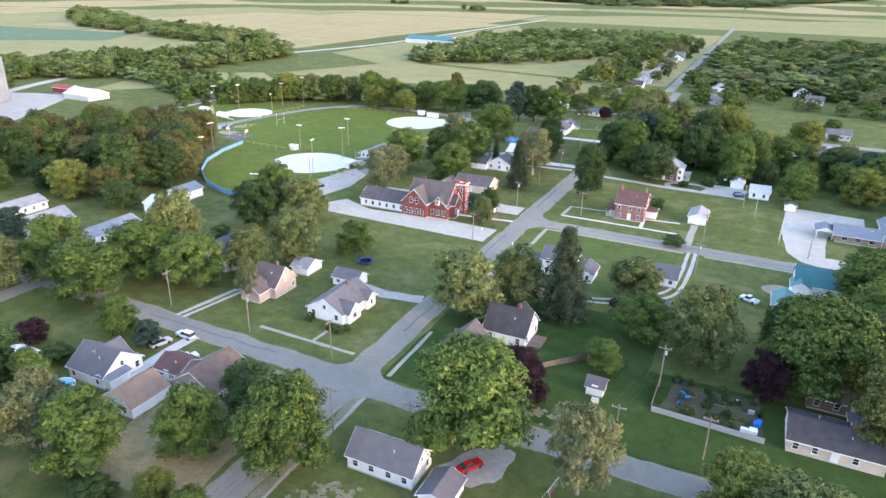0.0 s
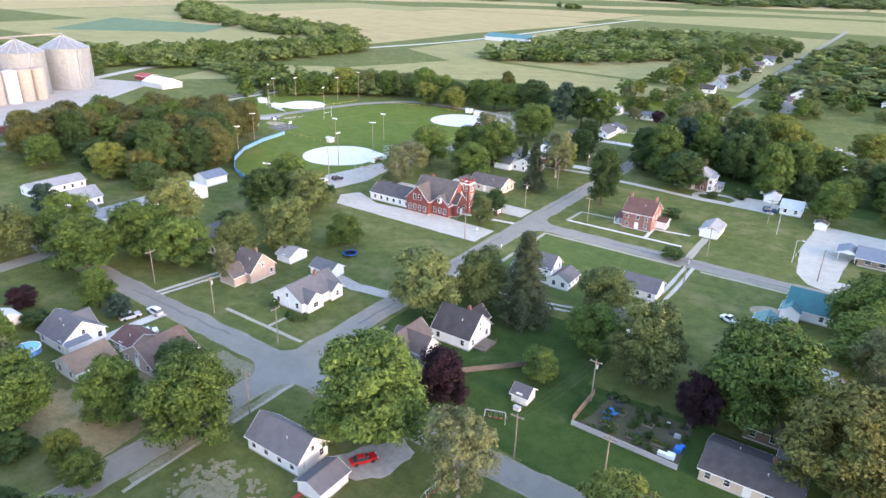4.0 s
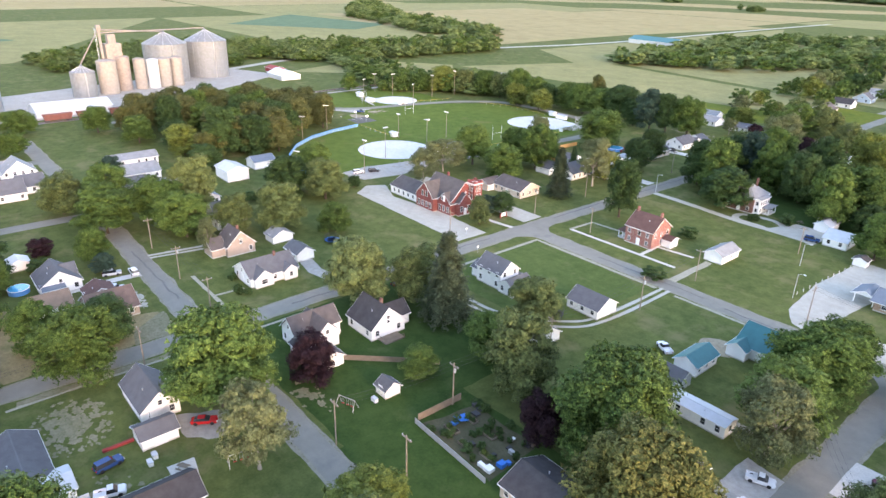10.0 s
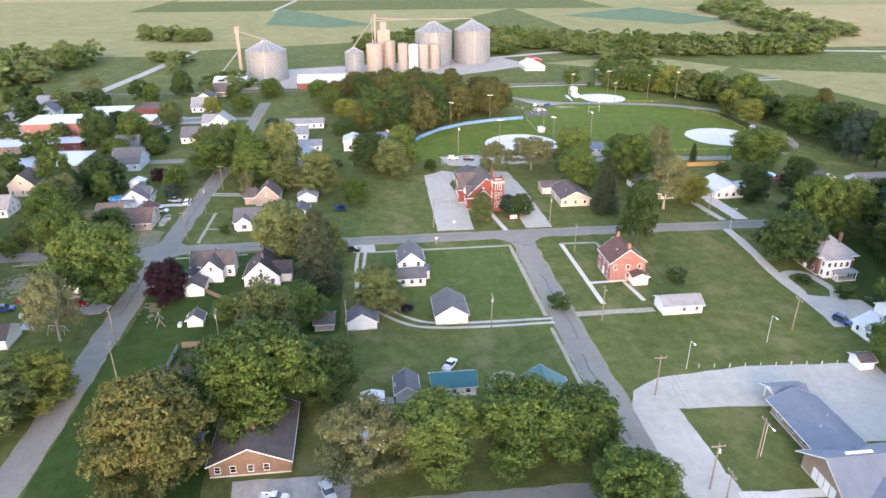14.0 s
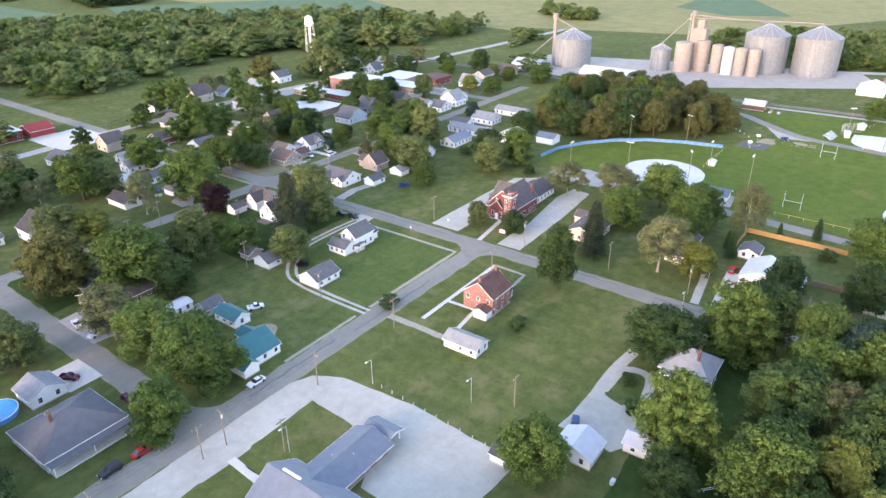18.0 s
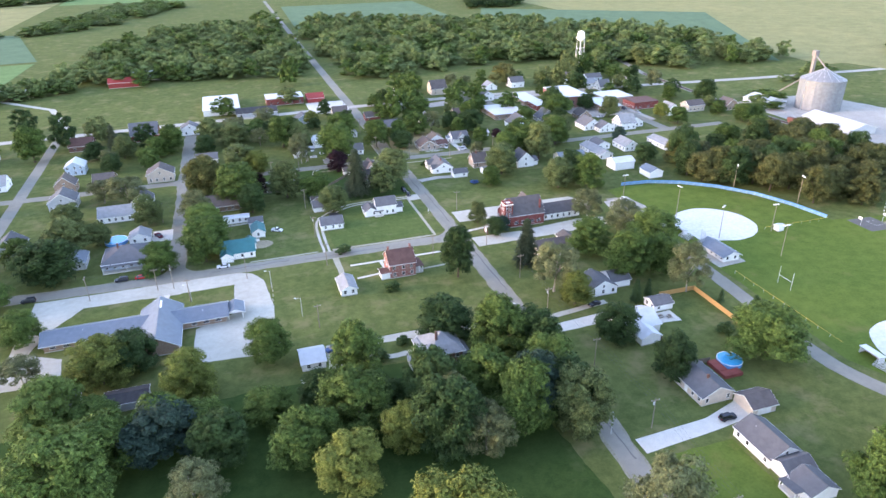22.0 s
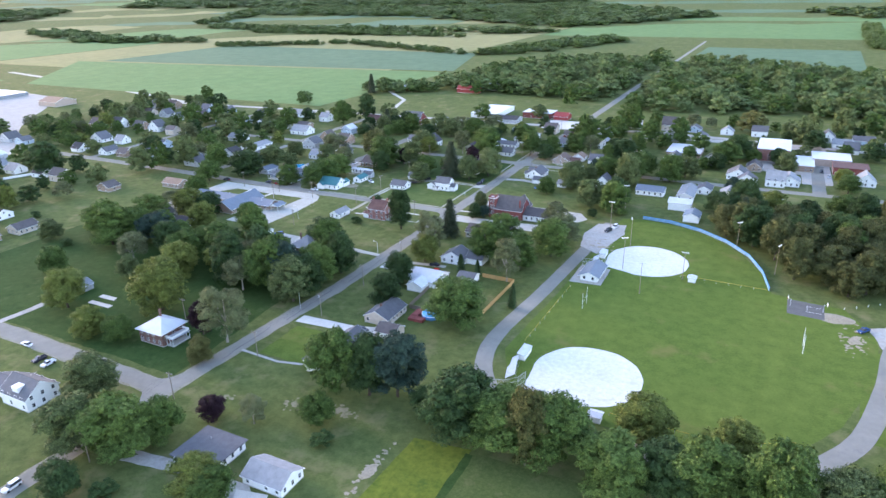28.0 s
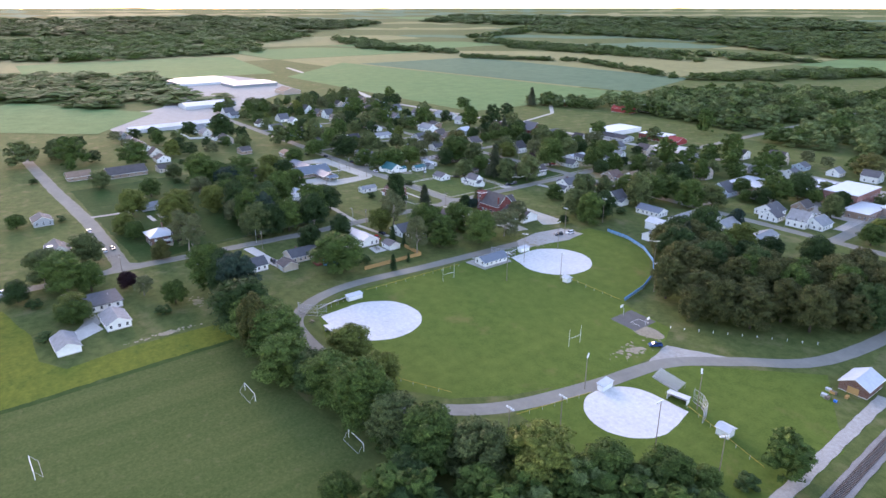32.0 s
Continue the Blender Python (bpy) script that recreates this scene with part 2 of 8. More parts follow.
REDP = painted("red_paint", (0.42, 0.02, 0.02), 0.35, 0.05)
RED_SH = painted("barn_red", (0.30, 0.045, 0.04), 0.7, 0.1, 0.2, 0)
STEEL = painted("light_steel", (0.55, 0.56, 0.57), 0.4, 0.06, metal=0.4)
BARK = painted("bark", (0.085, 0.065, 0.048), 0.95, 0.2)
BARK_PALE = painted("pale_bark", (0.33, 0.29, 0.24), 0.95, 0.15)


def brick_mat(name, a, b2, mortar):
    m, n, l, b = surface(name, 0.85)
    tc = n.new("ShaderNodeTexCoord")
    geo = n.new("ShaderNodeNewGeometry")
    sp = n.new("ShaderNodeSeparateXYZ")
    l.new(tc.outputs["Object"], sp.inputs[0])
    ad = n.new("ShaderNodeMath")
    l.new(sp.outputs[0], ad.inputs[0])
    l.new(sp.outputs[1], ad.inputs[1])
    cb = n.new("ShaderNodeCombineXYZ")
    l.new(ad.outputs[0], cb.inputs[0])
    l.new(sp.outputs[2], cb.inputs[1])
    t = n.new("ShaderNodeTexBrick")
    t.inputs["Color1"].default_value, t.inputs["Color2"].default_value, t.inputs["Mortar"].default_value = (*a, 1), (*b2, 1), (*mortar, 1)
    t.inputs["Scale"].default_value = 1.0
    t.inputs["Brick Width"].default_value, t.inputs["Row Height"].default_value, t.inputs["Mortar Size"].default_value = 0.22, 0.075, 0.01
    l.new(cb.outputs[0], t.inputs["Vector"])
    f = noise_node(n, l, 0.5, 5.0)
    c = mix(n, l, ramp(n, l, f, (0.35, (0, 0, 0)), (0.7, (0.5, 0.5, 0.5))), t.outputs["Color"], tuple(v * 0.7 for v in a))
    l.new(c, b.inputs["Base Color"])
    bump(n, l, b, t.outputs["Fac"], -0.4, 0.01)
    return m


BRICK = brick_mat("red_brick", (0.235, 0.042, 0.036), (0.18, 0.034, 0.030), (0.24, 0.14, 0.115))
BRICK_PINK = brick_mat("orange_red_brick", (0.31, 0.105, 0.085), (0.25, 0.085, 0.07), (0.36, 0.29, 0.25))
BRICK_TAN = brick_mat("tan_brick", (0.36, 0.24, 0.16), (0.28, 0.17, 0.12), (0.40, 0.34, 0.28))
BRICK_BROWN = brick_mat("brown_brick", (0.19, 0.085, 0.06), (0.14, 0.06, 0.045), (0.22, 0.18, 0.15))


def glass_mat():
    m, n, l, b = surface("window_glass", 0.08, 0.0, 0.6)
    oi = n.new("ShaderNodeObjectInfo")
    l.new(ramp(n, l, oi.outputs["Random"], (0.0, (0.012, 0.014, 0.017)), (1.0, (0.06, 0.065, 0.07))), b.inputs["Base Color"])
    return m


GLASS = glass_mat()


def water_mat():
    m, n, l, b = surface("pool_water", 0.06, 0.0, 0.5)
    f = noise_node(n, l, 1.5, 3.0)
    l.new(ramp(n, l, f, (0.3, (0.03, 0.30, 0.58)), (0.7, (0.06, 0.42, 0.70))), b.inputs["Base Color"])
    bump(n, l, b, f, 0.2, 0.05)
    return m


WATER = water_mat()
LEAF = {
    "g": leafy("maple_leaves", (0.009, 0.023, 0.006), (0.046, 0.092, 0.019), (0.180, 0.245, 0.058)),
    "d": leafy("dark_leaves", (0.006, 0.016, 0.006), (0.026, 0.056, 0.017), (0.096, 0.152, 0.046)),
    "y": leafy("yellow_green_leaves", (0.022, 0.040, 0.009), (0.098, 0.132, 0.026), (0.270, 0.285, 0.066)),
    "o": leafy("turning_leaves", (0.016, 0.026, 0.008), (0.068, 0.086, 0.024), (0.225, 0.195, 0.062)),
    "b": leafy("blue_green_needles", (0.008, 0.020, 0.015), (0.026, 0.054, 0.038), (0.072, 0.115, 0.082), 0.1),
    "c": leafy("spruce_needles", (0.009, 0.017, 0.009), (0.033, 0.050, 0.024), (0.105, 0.124, 0.068), 0.1),
    "k": leafy("arborvitae_needles", (0.009, 0.021, 0.007), (0.031, 0.063, 0.021), (0.082, 0.135, 0.048), 0.1),
    "p": leafy("pale_leaves", (0.024, 0.034, 0.013), (0.092, 0.110, 0.045), (0.225, 0.240, 0.113)),
    "r": leafy("maroon_leaves", (0.006, 0.003, 0.005), (0.020, 0.009, 0.013), (0.062, 0.030, 0.036)),
    "w": leafy("autumn_oak_leaves", (0.016, 0.025, 0.008), (0.060, 0.078, 0.025), (0.185, 0.172, 0.060)),
    "s": leafy("shrub_leaves", (0.010, 0.025, 0.008), (0.042, 0.080, 0.023), (0.118, 0.180, 0.056)),
    "v": leafy("silver_maple_leaves", (0.015, 0.027, 0.009), (0.074, 0.106, 0.034), (0.235, 0.272, 0.100)),
    # Woodland leaves, made paler: distance haze is put into their colour.
    "f": leafy("hazy_woodland_leaves", (0.024, 0.044, 0.016), (0.096, 0.145, 0.048), (0.260, 0.325, 0.118)),
}


# ---- building kit ----
PLAN = 0.8848  # metres to one unit of the town plan, in which all places and sizes below are given


class Geo:
    """Gathers faces for one mesh."""

    def __init__(self):
        self.v, self.f = [], []

    def face(self, *pts):
        i = len(self.v)
        self.v.extend(pts)
        self.f.append(tuple(range(i, i + len(pts))))
        return self

    def box(self, x0, x1, y0, y1, z0, z1):
        i = len(self.v)
        self.v.extend([(x0, y0, z0), (x1, y0, z0), (x1, y1, z0), (x0, y1, z0), (x0, y0, z1), (x1, y0, z1), (x1, y1, z1), (x0, y1, z1)])
        for q in ((3, 2, 1, 0), (4, 5, 6, 7), (0, 1, 5, 4), (1, 2, 6, 5), (2, 3, 7, 6), (3, 0, 4, 7)):
            self.f.append(tuple(i + k for k in q))
        return self

    def solid(self, ring, z0, z1):
        """An upright prism on an anticlockwise ring of (x, y)."""
        i, n = len(self.v), len(ring)
        self.v.extend([(x, y, z0) for x, y in ring] + [(x, y, z1) for x, y in ring])
        self.f.append(tuple(i + k for k in reversed(range(n))))
        self.f.append(tuple(i + n + k for k in range(n)))
        for k in range(n):
            j = (k + 1) % n
            self.f.append((i + k, i + j, i + n + j, i + n + k))
        return self

    def lathe(self, profile, n=24, cx=0.0, cy=0.0):
        """Turns (radius, z) pairs, from below to above, round the upright axis."""
        i = len(self.v)
        for r, z in profile:
            for k in range(n):
                a = 2 * math.pi * k / n
                self.v.append((cx + r * math.cos(a), cy + r * math.sin(a), z))
        for p in range(len(profile) - 1):
            for k in range(n):
                j = (k + 1) % n
                self.f.append((i + p * n + k, i + p * n + j, i + (p + 1) * n + j, i + (p + 1) * n + k))
        m = len(profile) - 1
        self.f.append(tuple(i + k for k in reversed(range(n))))
        self.f.append(tuple(i + m * n + k for k in range(n)))
        return self

    def tube(self, a, b, ra, rb=None, n=6):
        rb = ra if rb is None else rb
        a, b = Vector(a), Vector(b)
        d = (b - a).normalized()
        u = d.orthogonal().normalized()
        w = d.cross(u)
        i = len(self.v)
        for c, r in ((a, ra), (b, rb)):
            for k in range(n):
                q = 2 * math.pi * k / n
                self.v.append(tuple(c + r * (math.cos(q) * u + math.sin(q) * w)))
        for k in range(n):
            j = (k + 1) % n
            self.f.append((i + k, i + j, i + n + j, i + n + k))
        self.f.append(tuple(i + k for k in reversed(range(n))))
        self.f.append(tuple(i + n + k for k in range(n)))
        return self

    def slab(self, pts, thick):
        """A flat polygon in space with a thickness downwards."""
        i, n = len(self.v), len(pts)
        self.v.extend([tuple(p) for p in pts] + [(p[0], p[1], p[2] - thick) for p in pts])
        self.f.append(tuple(i + k for k in range(n)))
        self.f.append(tuple(i + n + k for k in reversed(range(n))))
        for k in range(n):
            j = (k + 1) % n
            self.f.append((i + k, i + n + k, i + n + j, i + j))
        return self

    def mesh(self, name, material):
        me = bpy.data.meshes.new(name)
        me.from_pydata([(x * PLAN, y * PLAN, z * PLAN) for x, y, z in self.v], [], self.f)
        me.materials.append(material)
        me.update()
        return me


def part(name, geo, material, parent, label="", smooth=False):
    me = geo if isinstance(geo, bpy.types.Mesh) else geo.mesh(name, material)
    if smooth:
        me.polygons.foreach_set("use_smooth", [True] * len(me.polygons))
    ob = new(name, me)
    ob.parent = parent
    if label:
        tagged(ob, label)
    return ob


def thing(name, x, y, z, label, category, group="", turn=0.0, kind=""):
    ob = new(name)
    ob.empty_display_size = 0.5
    ob.matrix_basis = pose(x * PLAN, y * PLAN, z * PLAN, 0, 0, turn)
    return tagged(ob, label, category, group, kind)


def setting(name, geo, material, label, category):
    ob = new(name, geo.mesh(name, material))
    return tagged(ob, label, category, "", "structure")


def uneven(pts, step, amount, seed=0):
    """A closed outline, cut finer and made slightly irregular."""
    out, n = [], len(pts)
    for k in range(n):
        a, b = Vector(pts[k]), Vector(pts[(k + 1) % n])
        m = max(1, int((b - a).length / step))
        for i in range(m):
            p = a.lerp(b, i / m)
            q = noise.noise_vector(Vector((p.x * 0.23, p.y * 0.23, seed * 3.7)))
            out.append((p.x + amount * q.x, p.y + amount * q.y))
    return out


def sheet(name, pts, z, material, label, category, step=2.0, amount=0.35):
    pts = uneven(pts, step, amount, len(name)) if amount else pts
    area = sum(a[0] * b[1] - b[0] * a[1] for a, b in zip(pts, pts[1:] + pts[:1]))
    if area < 0:
        pts = pts[::-1]
    return setting(name, Geo().slab([(x, y, z) for x, y in pts], 0.2), material, label, category)


def ribbon(name, line, width, z, material, label, category, amount=0.25, step=3.0):
    """A strip of ground along a line, with slightly broken edges."""
    p = [Vector(q) for q in line]
    fine = []
    for a, b in zip(p, p[1:]):
        m = max(1, int((b - a).length / step))
        fine += [a.lerp(b, i / m) for i in range(m)]
    fine.append(p[-1])
    left, right = [], []
    for i, q in enumerate(fine):
        d = (fine[min(i + 1, len(fine) - 1)] - fine[max(i - 1, 0)]).normalized()
        s = Vector((-d.y, d.x))
        k = noise.noise(Vector((q.x * 0.2, q.y * 0.2, z * 90)))
        j = noise.noise(Vector((q.x * 0.2, q.y * 0.2, 40 + z * 90)))
        left.append(q + s * (width / 2 + amount * k))
        right.append(q - s * (width / 2 + amount * j))
    g = Geo()
    for i in range(len(fine) - 1):
        g.face((right[i].x, right[i].y, z), (right[i + 1].x, right[i + 1].y, z), (left[i + 1].x, left[i + 1].y, z), (left[i].x, left[i].y, z))
    return setting(name, g, material, label, category)


def curve_line(pts, n=6):
    """A smooth line through points."""
    p = [Vector(q) for q in pts]
    p = [2 * p[0] - p[1]] + p + [2 * p[-1] - p[-2]]
    out = []
    for i in range(1, len(p) - 2):
        for k in range(n):
            t = k / n
            out.append(0.5 * ((2 * p[i]) + (p[i + 1] - p[i - 1]) * t + (2 * p[i - 1] - 5 * p[i] + 4 * p[i + 1] - p[i + 2]) * t * t + (3 * p[i] - p[i - 1] - 3 * p[i + 1] + p[i + 2]) * t ** 3))
    out.append(p[-2])
    return [(q.x, q.y) for q in out]


def rect(x0, x1, y0, y1):
    return [(x0, y0), (x1, y0), (x1, y1), (x0, y1)]


# ---- ground, fields and roads ----
CX, CY = -100.0, 200.0


def lift(x, y):
    """The land rises very gently towards the horizon."""
    d = max(0.0, math.hypot(x - CX, y - CY) - 1500.0)
    return 95.0 * (d / 3650.0) ** 1.4


def build_ground():
    g = Geo()
    rings = [0, 60, 140, 240, 380, 600, 900, 1250, 1500, 1800, 2200, 2700, 3200, 3700, 4200, 4700, 5150]
    n = 96
    g.v.append((CX, CY, 0))
    for r in rings[1:]:
        for k in range(n):
            a = 2 * math.pi * k / n
            x, y = CX + r * math.cos(a), CY + r * math.sin(a)
            g.v.append((x, y, lift(x, y)))
    for k in range(n):
        g.f.append((0, 1 + k, 1 + (k + 1) % n))
    for i in range(len(rings) - 2):
        for k in range(n):
            j = (k + 1) % n
            g.f.append((1 + i * n + k, 1 + (i + 1) * n + k, 1 + (i + 1) * n + j, 1 + i * n + j))
    setting("ground", g, GRASS, "green lawn ground with dry patches reaching the flat horizon", "ground")


build_ground()


def field(name, pts, material, label, z=0.05, cut=200.0):
    """A field that follows the land: a four-cornered piece cut into a grid."""
    a, b, c, d = [Vector(p) for p in pts]
    n = max(1, int(max((b - a).length, (c - d).length) / cut))
    m = max(1, int(max((d - a).length, (c - b).length) / cut))
    g = Geo()
    for i in range(n + 1):
        for j in range(m + 1):
            p = a.lerp(b, i / n).lerp(d.lerp(c, i / n), j / m)
            g.v.append((p.x, p.y, lift(p.x, p.y) + z))
    for i in range(n):
        for j in range(m):
            k = i * (m + 1) + j
            g.f.append((k, k + m + 1, k + m + 2, k + 1))
    return setting(name, g, material, label, "field")


FIELD_MATS = [(FIELD_TAN, "ripe tan crop field"), (FIELD_OLIVE, "olive field of turning crops"), (FIELD_GREEN, "dark green bean field"),
              (FIELD_TAN, "ripe tan crop field"), (FIELD_BRIGHT, "bright green field"), (FIELD_OLIVE, "olive field of turning crops")]


def far_fields():
    r = random.Random(11)
    for i in range(-6, 7):
        for j in range(-6, 7):
            x, y = CX + i * 804, CY + j * 804
            if math.hypot(i, j) > 6.2 or math.hypot(i, j) < 1.3:
                continue
            south = y > CY + 500 or x < -900
            mt, lb = r.choice(FIELD_MATS[:1] * 7 + FIELD_MATS[1:2] * 2 if south else FIELD_MATS[1:3] + FIELD_MATS[2:3] + FIELD_MATS[4:])
            if r.random() < 0.5:
                field("field", [(x - 398, y - 398), (x + 398, y - 398), (x + 398, y + 398), (x - 398, y + 398)], mt, lb)
            else:
                field("field", [(x - 398, y - 398), (x - 6, y - 398), (x - 6, y + 398), (x - 398, y + 398)], mt, lb)
                mt, lb = r.choice(FIELD_MATS[:1] * 6 + FIELD_MATS[1:3] if south else FIELD_MATS[1:3] + FIELD_MATS[4:])
                field("field", [(x + 2, y - 398), (x + 398, y - 398), (x + 398, y + 398), (x + 2, y + 398)], mt, lb)


far_fields()
field("field", [(-1045, 700), (-530, 690), (-462, 1240), (-1045, 1240)], FIELD_TAN, "ripe tan crop field beyond the highway", 0.11)
field("field", [(-445, 640), (-335, 575), (-250, 800), (-440, 1240)], FIELD_OLIVE, "olive field beside the highway", 0.13)
field("field", [(-1045, 650), (-800, 680), (-745, 590), (-900, 470)], FIELD_GREEN, "dark green bean field", 0.15)
field("field", [(-390, 470), (-110, 505), (-95, 575), (-340, 610)], FIELD_OLIVE, "pale green hay field", 0.17)
field("field", [(-545, -40), (-1045, -40), (-1045, 420), (-600, 150)], FIELD_OLIVE, "olive field of turning crops", 0.19)
field("field", [(-1109, 28), (-791, 185), (-760, 120), (-813, 40)], FIELD_GREEN, "dark green bean field", 0.21)
field("field", [(-520, -30), (-1045, -30), (-1045, -420), (-560, -330)], FIELD_OLIVE, "olive field of turning crops", 0.23)
field("field", [(217, -42), (730, -48), (936, -280), (207, -340)], FIELD_BRIGHT, "bright green field with tan streaks", 0.25)
field("field", [(207, -352), (890, -295), (880, -610), (275, -590)], FIELD_GREEN, "grey-green crop field", 0.27)
field("field", [(-82, -470), (-92, -800), (-330, -790), (-320, -451)], FIELD_GREEN, "dark green bean field", 0.29)
field("field", [(-330, -437), (-402, -620), (-690, -420), (-500, -60)], FIELD_GREEN, "dark green bean field", 0.31)
field("field", [(330, 345), (440, 260), (640, 380), (470, 500)], FIELD_BRIGHT, "olive grass field", 0.33)
field("field", [(800, -60), (1300, -160), (1300, 300), (850, 330)], FIELD_BRIGHT, "green field beyond the factories", 0.35)

field("field", [(-1045, 425), (-640, 425), (-560, 685), (-1045, 645)], FIELD_OLIVE, "olive field before the creek", 0.09)
field("field", [(-330, 620), (-75, 585), (-78, 1240), (-330, 1240)], FIELD_OLIVE, "olive green field among trees", 0.07)
field("field", [(-440, 320), (-352, 430), (-400, 470), (-470, 420)], FIELD_OLIVE, "olive rough grass by the railway", 0.065)
ROAD = "road"
ribbon("main_street", [(-73, -924), (-70, -310), (-69.5, -29), (-69, 100), (-69.5, 216), (-68, 330), (-62, 416), (-62, 560)], 5.9, 0.030, ASPHALT, "worn grey asphalt main street", ROAD)
ribbon("cross_street", [(-69, 216.5), (-10, 216), (50, 216), (165, 212), (420, 208)], 6.2, 0.034, ASPHALT, "worn grey asphalt cross street", ROAD)
ribbon("church_side_street", [(-300, 104), (-150, 103.5), (-69, 101), (50, 100), (250, 100)], 5.5, 0.038, ASPHALT, "worn grey asphalt side street", ROAD)
ribbon("west_street", [(46, -20), (48, 100), (49, 214)], 6.0, 0.042, ASPHALT, "grey asphalt west street", ROAD)
ribbon("south_street", [(-62, 415.5), (26, 413), (116, 416), (300, 418)], 6.6, 0.046, ASPHALT, "grey asphalt south street", ROAD)
ribbon("north_street", [(400, -5), (207, -19), (-69, -34), (-170, -35), (-420, -6), (-540, 4), (-950, 17), (-1430, 45)], 8.0, 0.050, GRAVEL_GREY, "pale grey gravel north street", ROAD)
ribbon("highway", curve_line([(-400, 150), (-440, 230), (-478, 287), (-513, 408), (-483, 601), (-453, 797), (-457, 1236), (-449, 2056)]), 9.0, 0.054, GRAVEL, "pale concrete highway between fields", ROAD)
ribbon("park_road", curve_line([(-156, 200), (-153, 250), (-150, 297), (-147, 345), (-160, 372), (-184, 380), (-236, 379), (-252, 366), (-263, 348), (-271, 318), (-277, 287), (-292, 266), (-310, 243), (-318, 200), (-320, 150)]), 6.2, 0.058, ASPHALT, "grey asphalt park road", ROAD)


for nm, ln, wd in (("main_verge", [(-70, -310), (-69.5, -29), (-69, 100), (-69.5, 216), (-68, 330), (-62, 416), (-62, 560)], 7.3), ("cross_verge", [(-66, 216.5), (-10, 216), (50, 216), (165, 212), (420, 208)], 7.6),
                   ("side_verge", [(-300, 104), (-150, 103.5), (-69, 101), (50, 100), (250, 100)], 6.9), ("west_verge", [(46, -20), (48, 100), (49, 214)], 7.4), ("south_verge", [(-62, 415.5), (26, 413), (116, 416), (300, 418)], 8.2)):
    ribbon(nm, ln, wd, 0.006 + 0.001 * wd, SHOULDER, "gravelly worn verge beside the street", "verge", 0.7, 2.0)


def fillet(cx, cy, half_x, half_y, sx, sy, r, z):
    """The rounded corner where two streets meet."""
    ox, oy = cx + sx * half_x, cy + sy * half_y
    pts = [(ox, oy)] + [(ox + sx * r * (1 - math.sin(a)), oy + sy * r * (1 - math.cos(a))) for a in np.linspace(0, math.pi / 2, 9)]
    pts = [(float(x), float(y)) for x, y in pts]
    sheet("street_corner", pts, z, ASPHALT, "grey asphalt street corner", "road", 50, 0)


for cx, cy, corners, r in ((-69.3, 216.4, ((1, -1), (1, 1)), 9), (-69, 101, ((1, 1), (1, -1), (-1, 1), (-1, -1)), 7), (48.8, 216, ((1, -1), (-1, -1)), 9), (-62, 415.3, ((1, -1), (1, 1)), 8), (48, 100, ((1, 1), (1, -1), (-1, 1), (-1, -1)), 6)):
    for i, (sx, sy) in enumerate(corners):
        fillet(cx, cy, 2.85, 2.75, sx, sy, r, 0.026)
for k, (x, y, w, d) in enumerate(((-69.2, 300, 0.5, 40), (-67.2, 345, 0.5, 30), (-70.5, 250, 0.5, 36), (-69, 140, 0.7, 30), (-65, 380, 0.5, 26), (-70.6, 180, 0.5, 40))):
    sheet("tar_patch", rect(x - w / 2, x + w / 2, y - d / 2, y + d / 2), 0.052 + 0.0005 * k, TAR, "dark tar repair strip on the street", "road", 1.5, 0.6)
for k, (x, y, w, d) in enumerate(((-20, 216.6, 36, 0.5), (20, 215.2, 30, 0.5), (-110, 102.6, 40, 0.5), (-40, 100.4, 26, 0.6))):
    sheet("tar_patch", rect(x - w / 2, x + w / 2, y - d / 2, y + d / 2), 0.056 + 0.0005 * k, TAR, "dark tar repair strip on the street", "road", 1.5, 0.6)


def disc(cx, cy, r, n=48, squash=1.0, turn=0.0):
    out = []
    for k in range(n):
        a = 2 * math.pi * k / n
        x, y = r * math.cos(a), r * squash * math.sin(a)
        out.append((cx + x * math.cos(turn) - y * math.sin(turn), cy + x * math.sin(turn) + y * math.cos(turn)))
    return out


# ---- trees ----
def leaf_cloud(g, r, centre, radii, n, size, crown, squash_in=0.35):
    """Scatters small leaf sprays over one bough, tossed every way."""
    for _ in range(n):
        d = Vector((r.gauss(0, 1), r.gauss(0, 1), r.gauss(0, 1)))
        if d.length < 1e-3:
            continue
        d.normalize()
        if d.z < -0.45:
            d.z *= -0.4
            d.normalize()
        k = 1.0 - 0.5 * r.random() ** 2 + 0.30 * r.random() ** 3
        p = Vector((centre[0] + d.x * radii[0] * k, centre[1] + d.y * radii[1] * k, centre[2] + d.z * radii[2] * k))
        nrm = (d * 0.95 + Vector((r.uniform(-0.7, 0.7), r.uniform(-0.7, 0.7), r.uniform(-0.3, 0.9)))).normalized()
        u = nrm.orthogonal().normalized()
        u.rotate(Matrix.Rotation(r.uniform(0, 6.28), 3, nrm))
        w = nrm.cross(u)
        s = size * r.uniform(0.55, 1.3)
        i = len(g.v)
        g.v.extend([tuple(p + u * s), tuple(p - u * s * 0.55 + w * s * 0.75), tuple(p - u * s * 0.55 - w * s * 0.75)])
        g.f.append((i, i + 1, i + 2))


ICO = bmesh.new()
bmesh.ops.create_icosphere(ICO, subdivisions=1, radius=1.0)
ICO_V = [tuple(v.co) for v in ICO.verts]
ICO_F = [tuple(v.index for v in f.verts) for f in ICO.faces]
ICO.free()


def core(g, centre, radii):
    i = len(g.v)
    g.v.extend((centre[0] + x * radii[0], centre[1] + y * radii[1], centre[2] + z * radii[2]) for x, y, z in ICO_V)
    g.f.extend(tuple(i + k for k in f) for f in ICO_F)


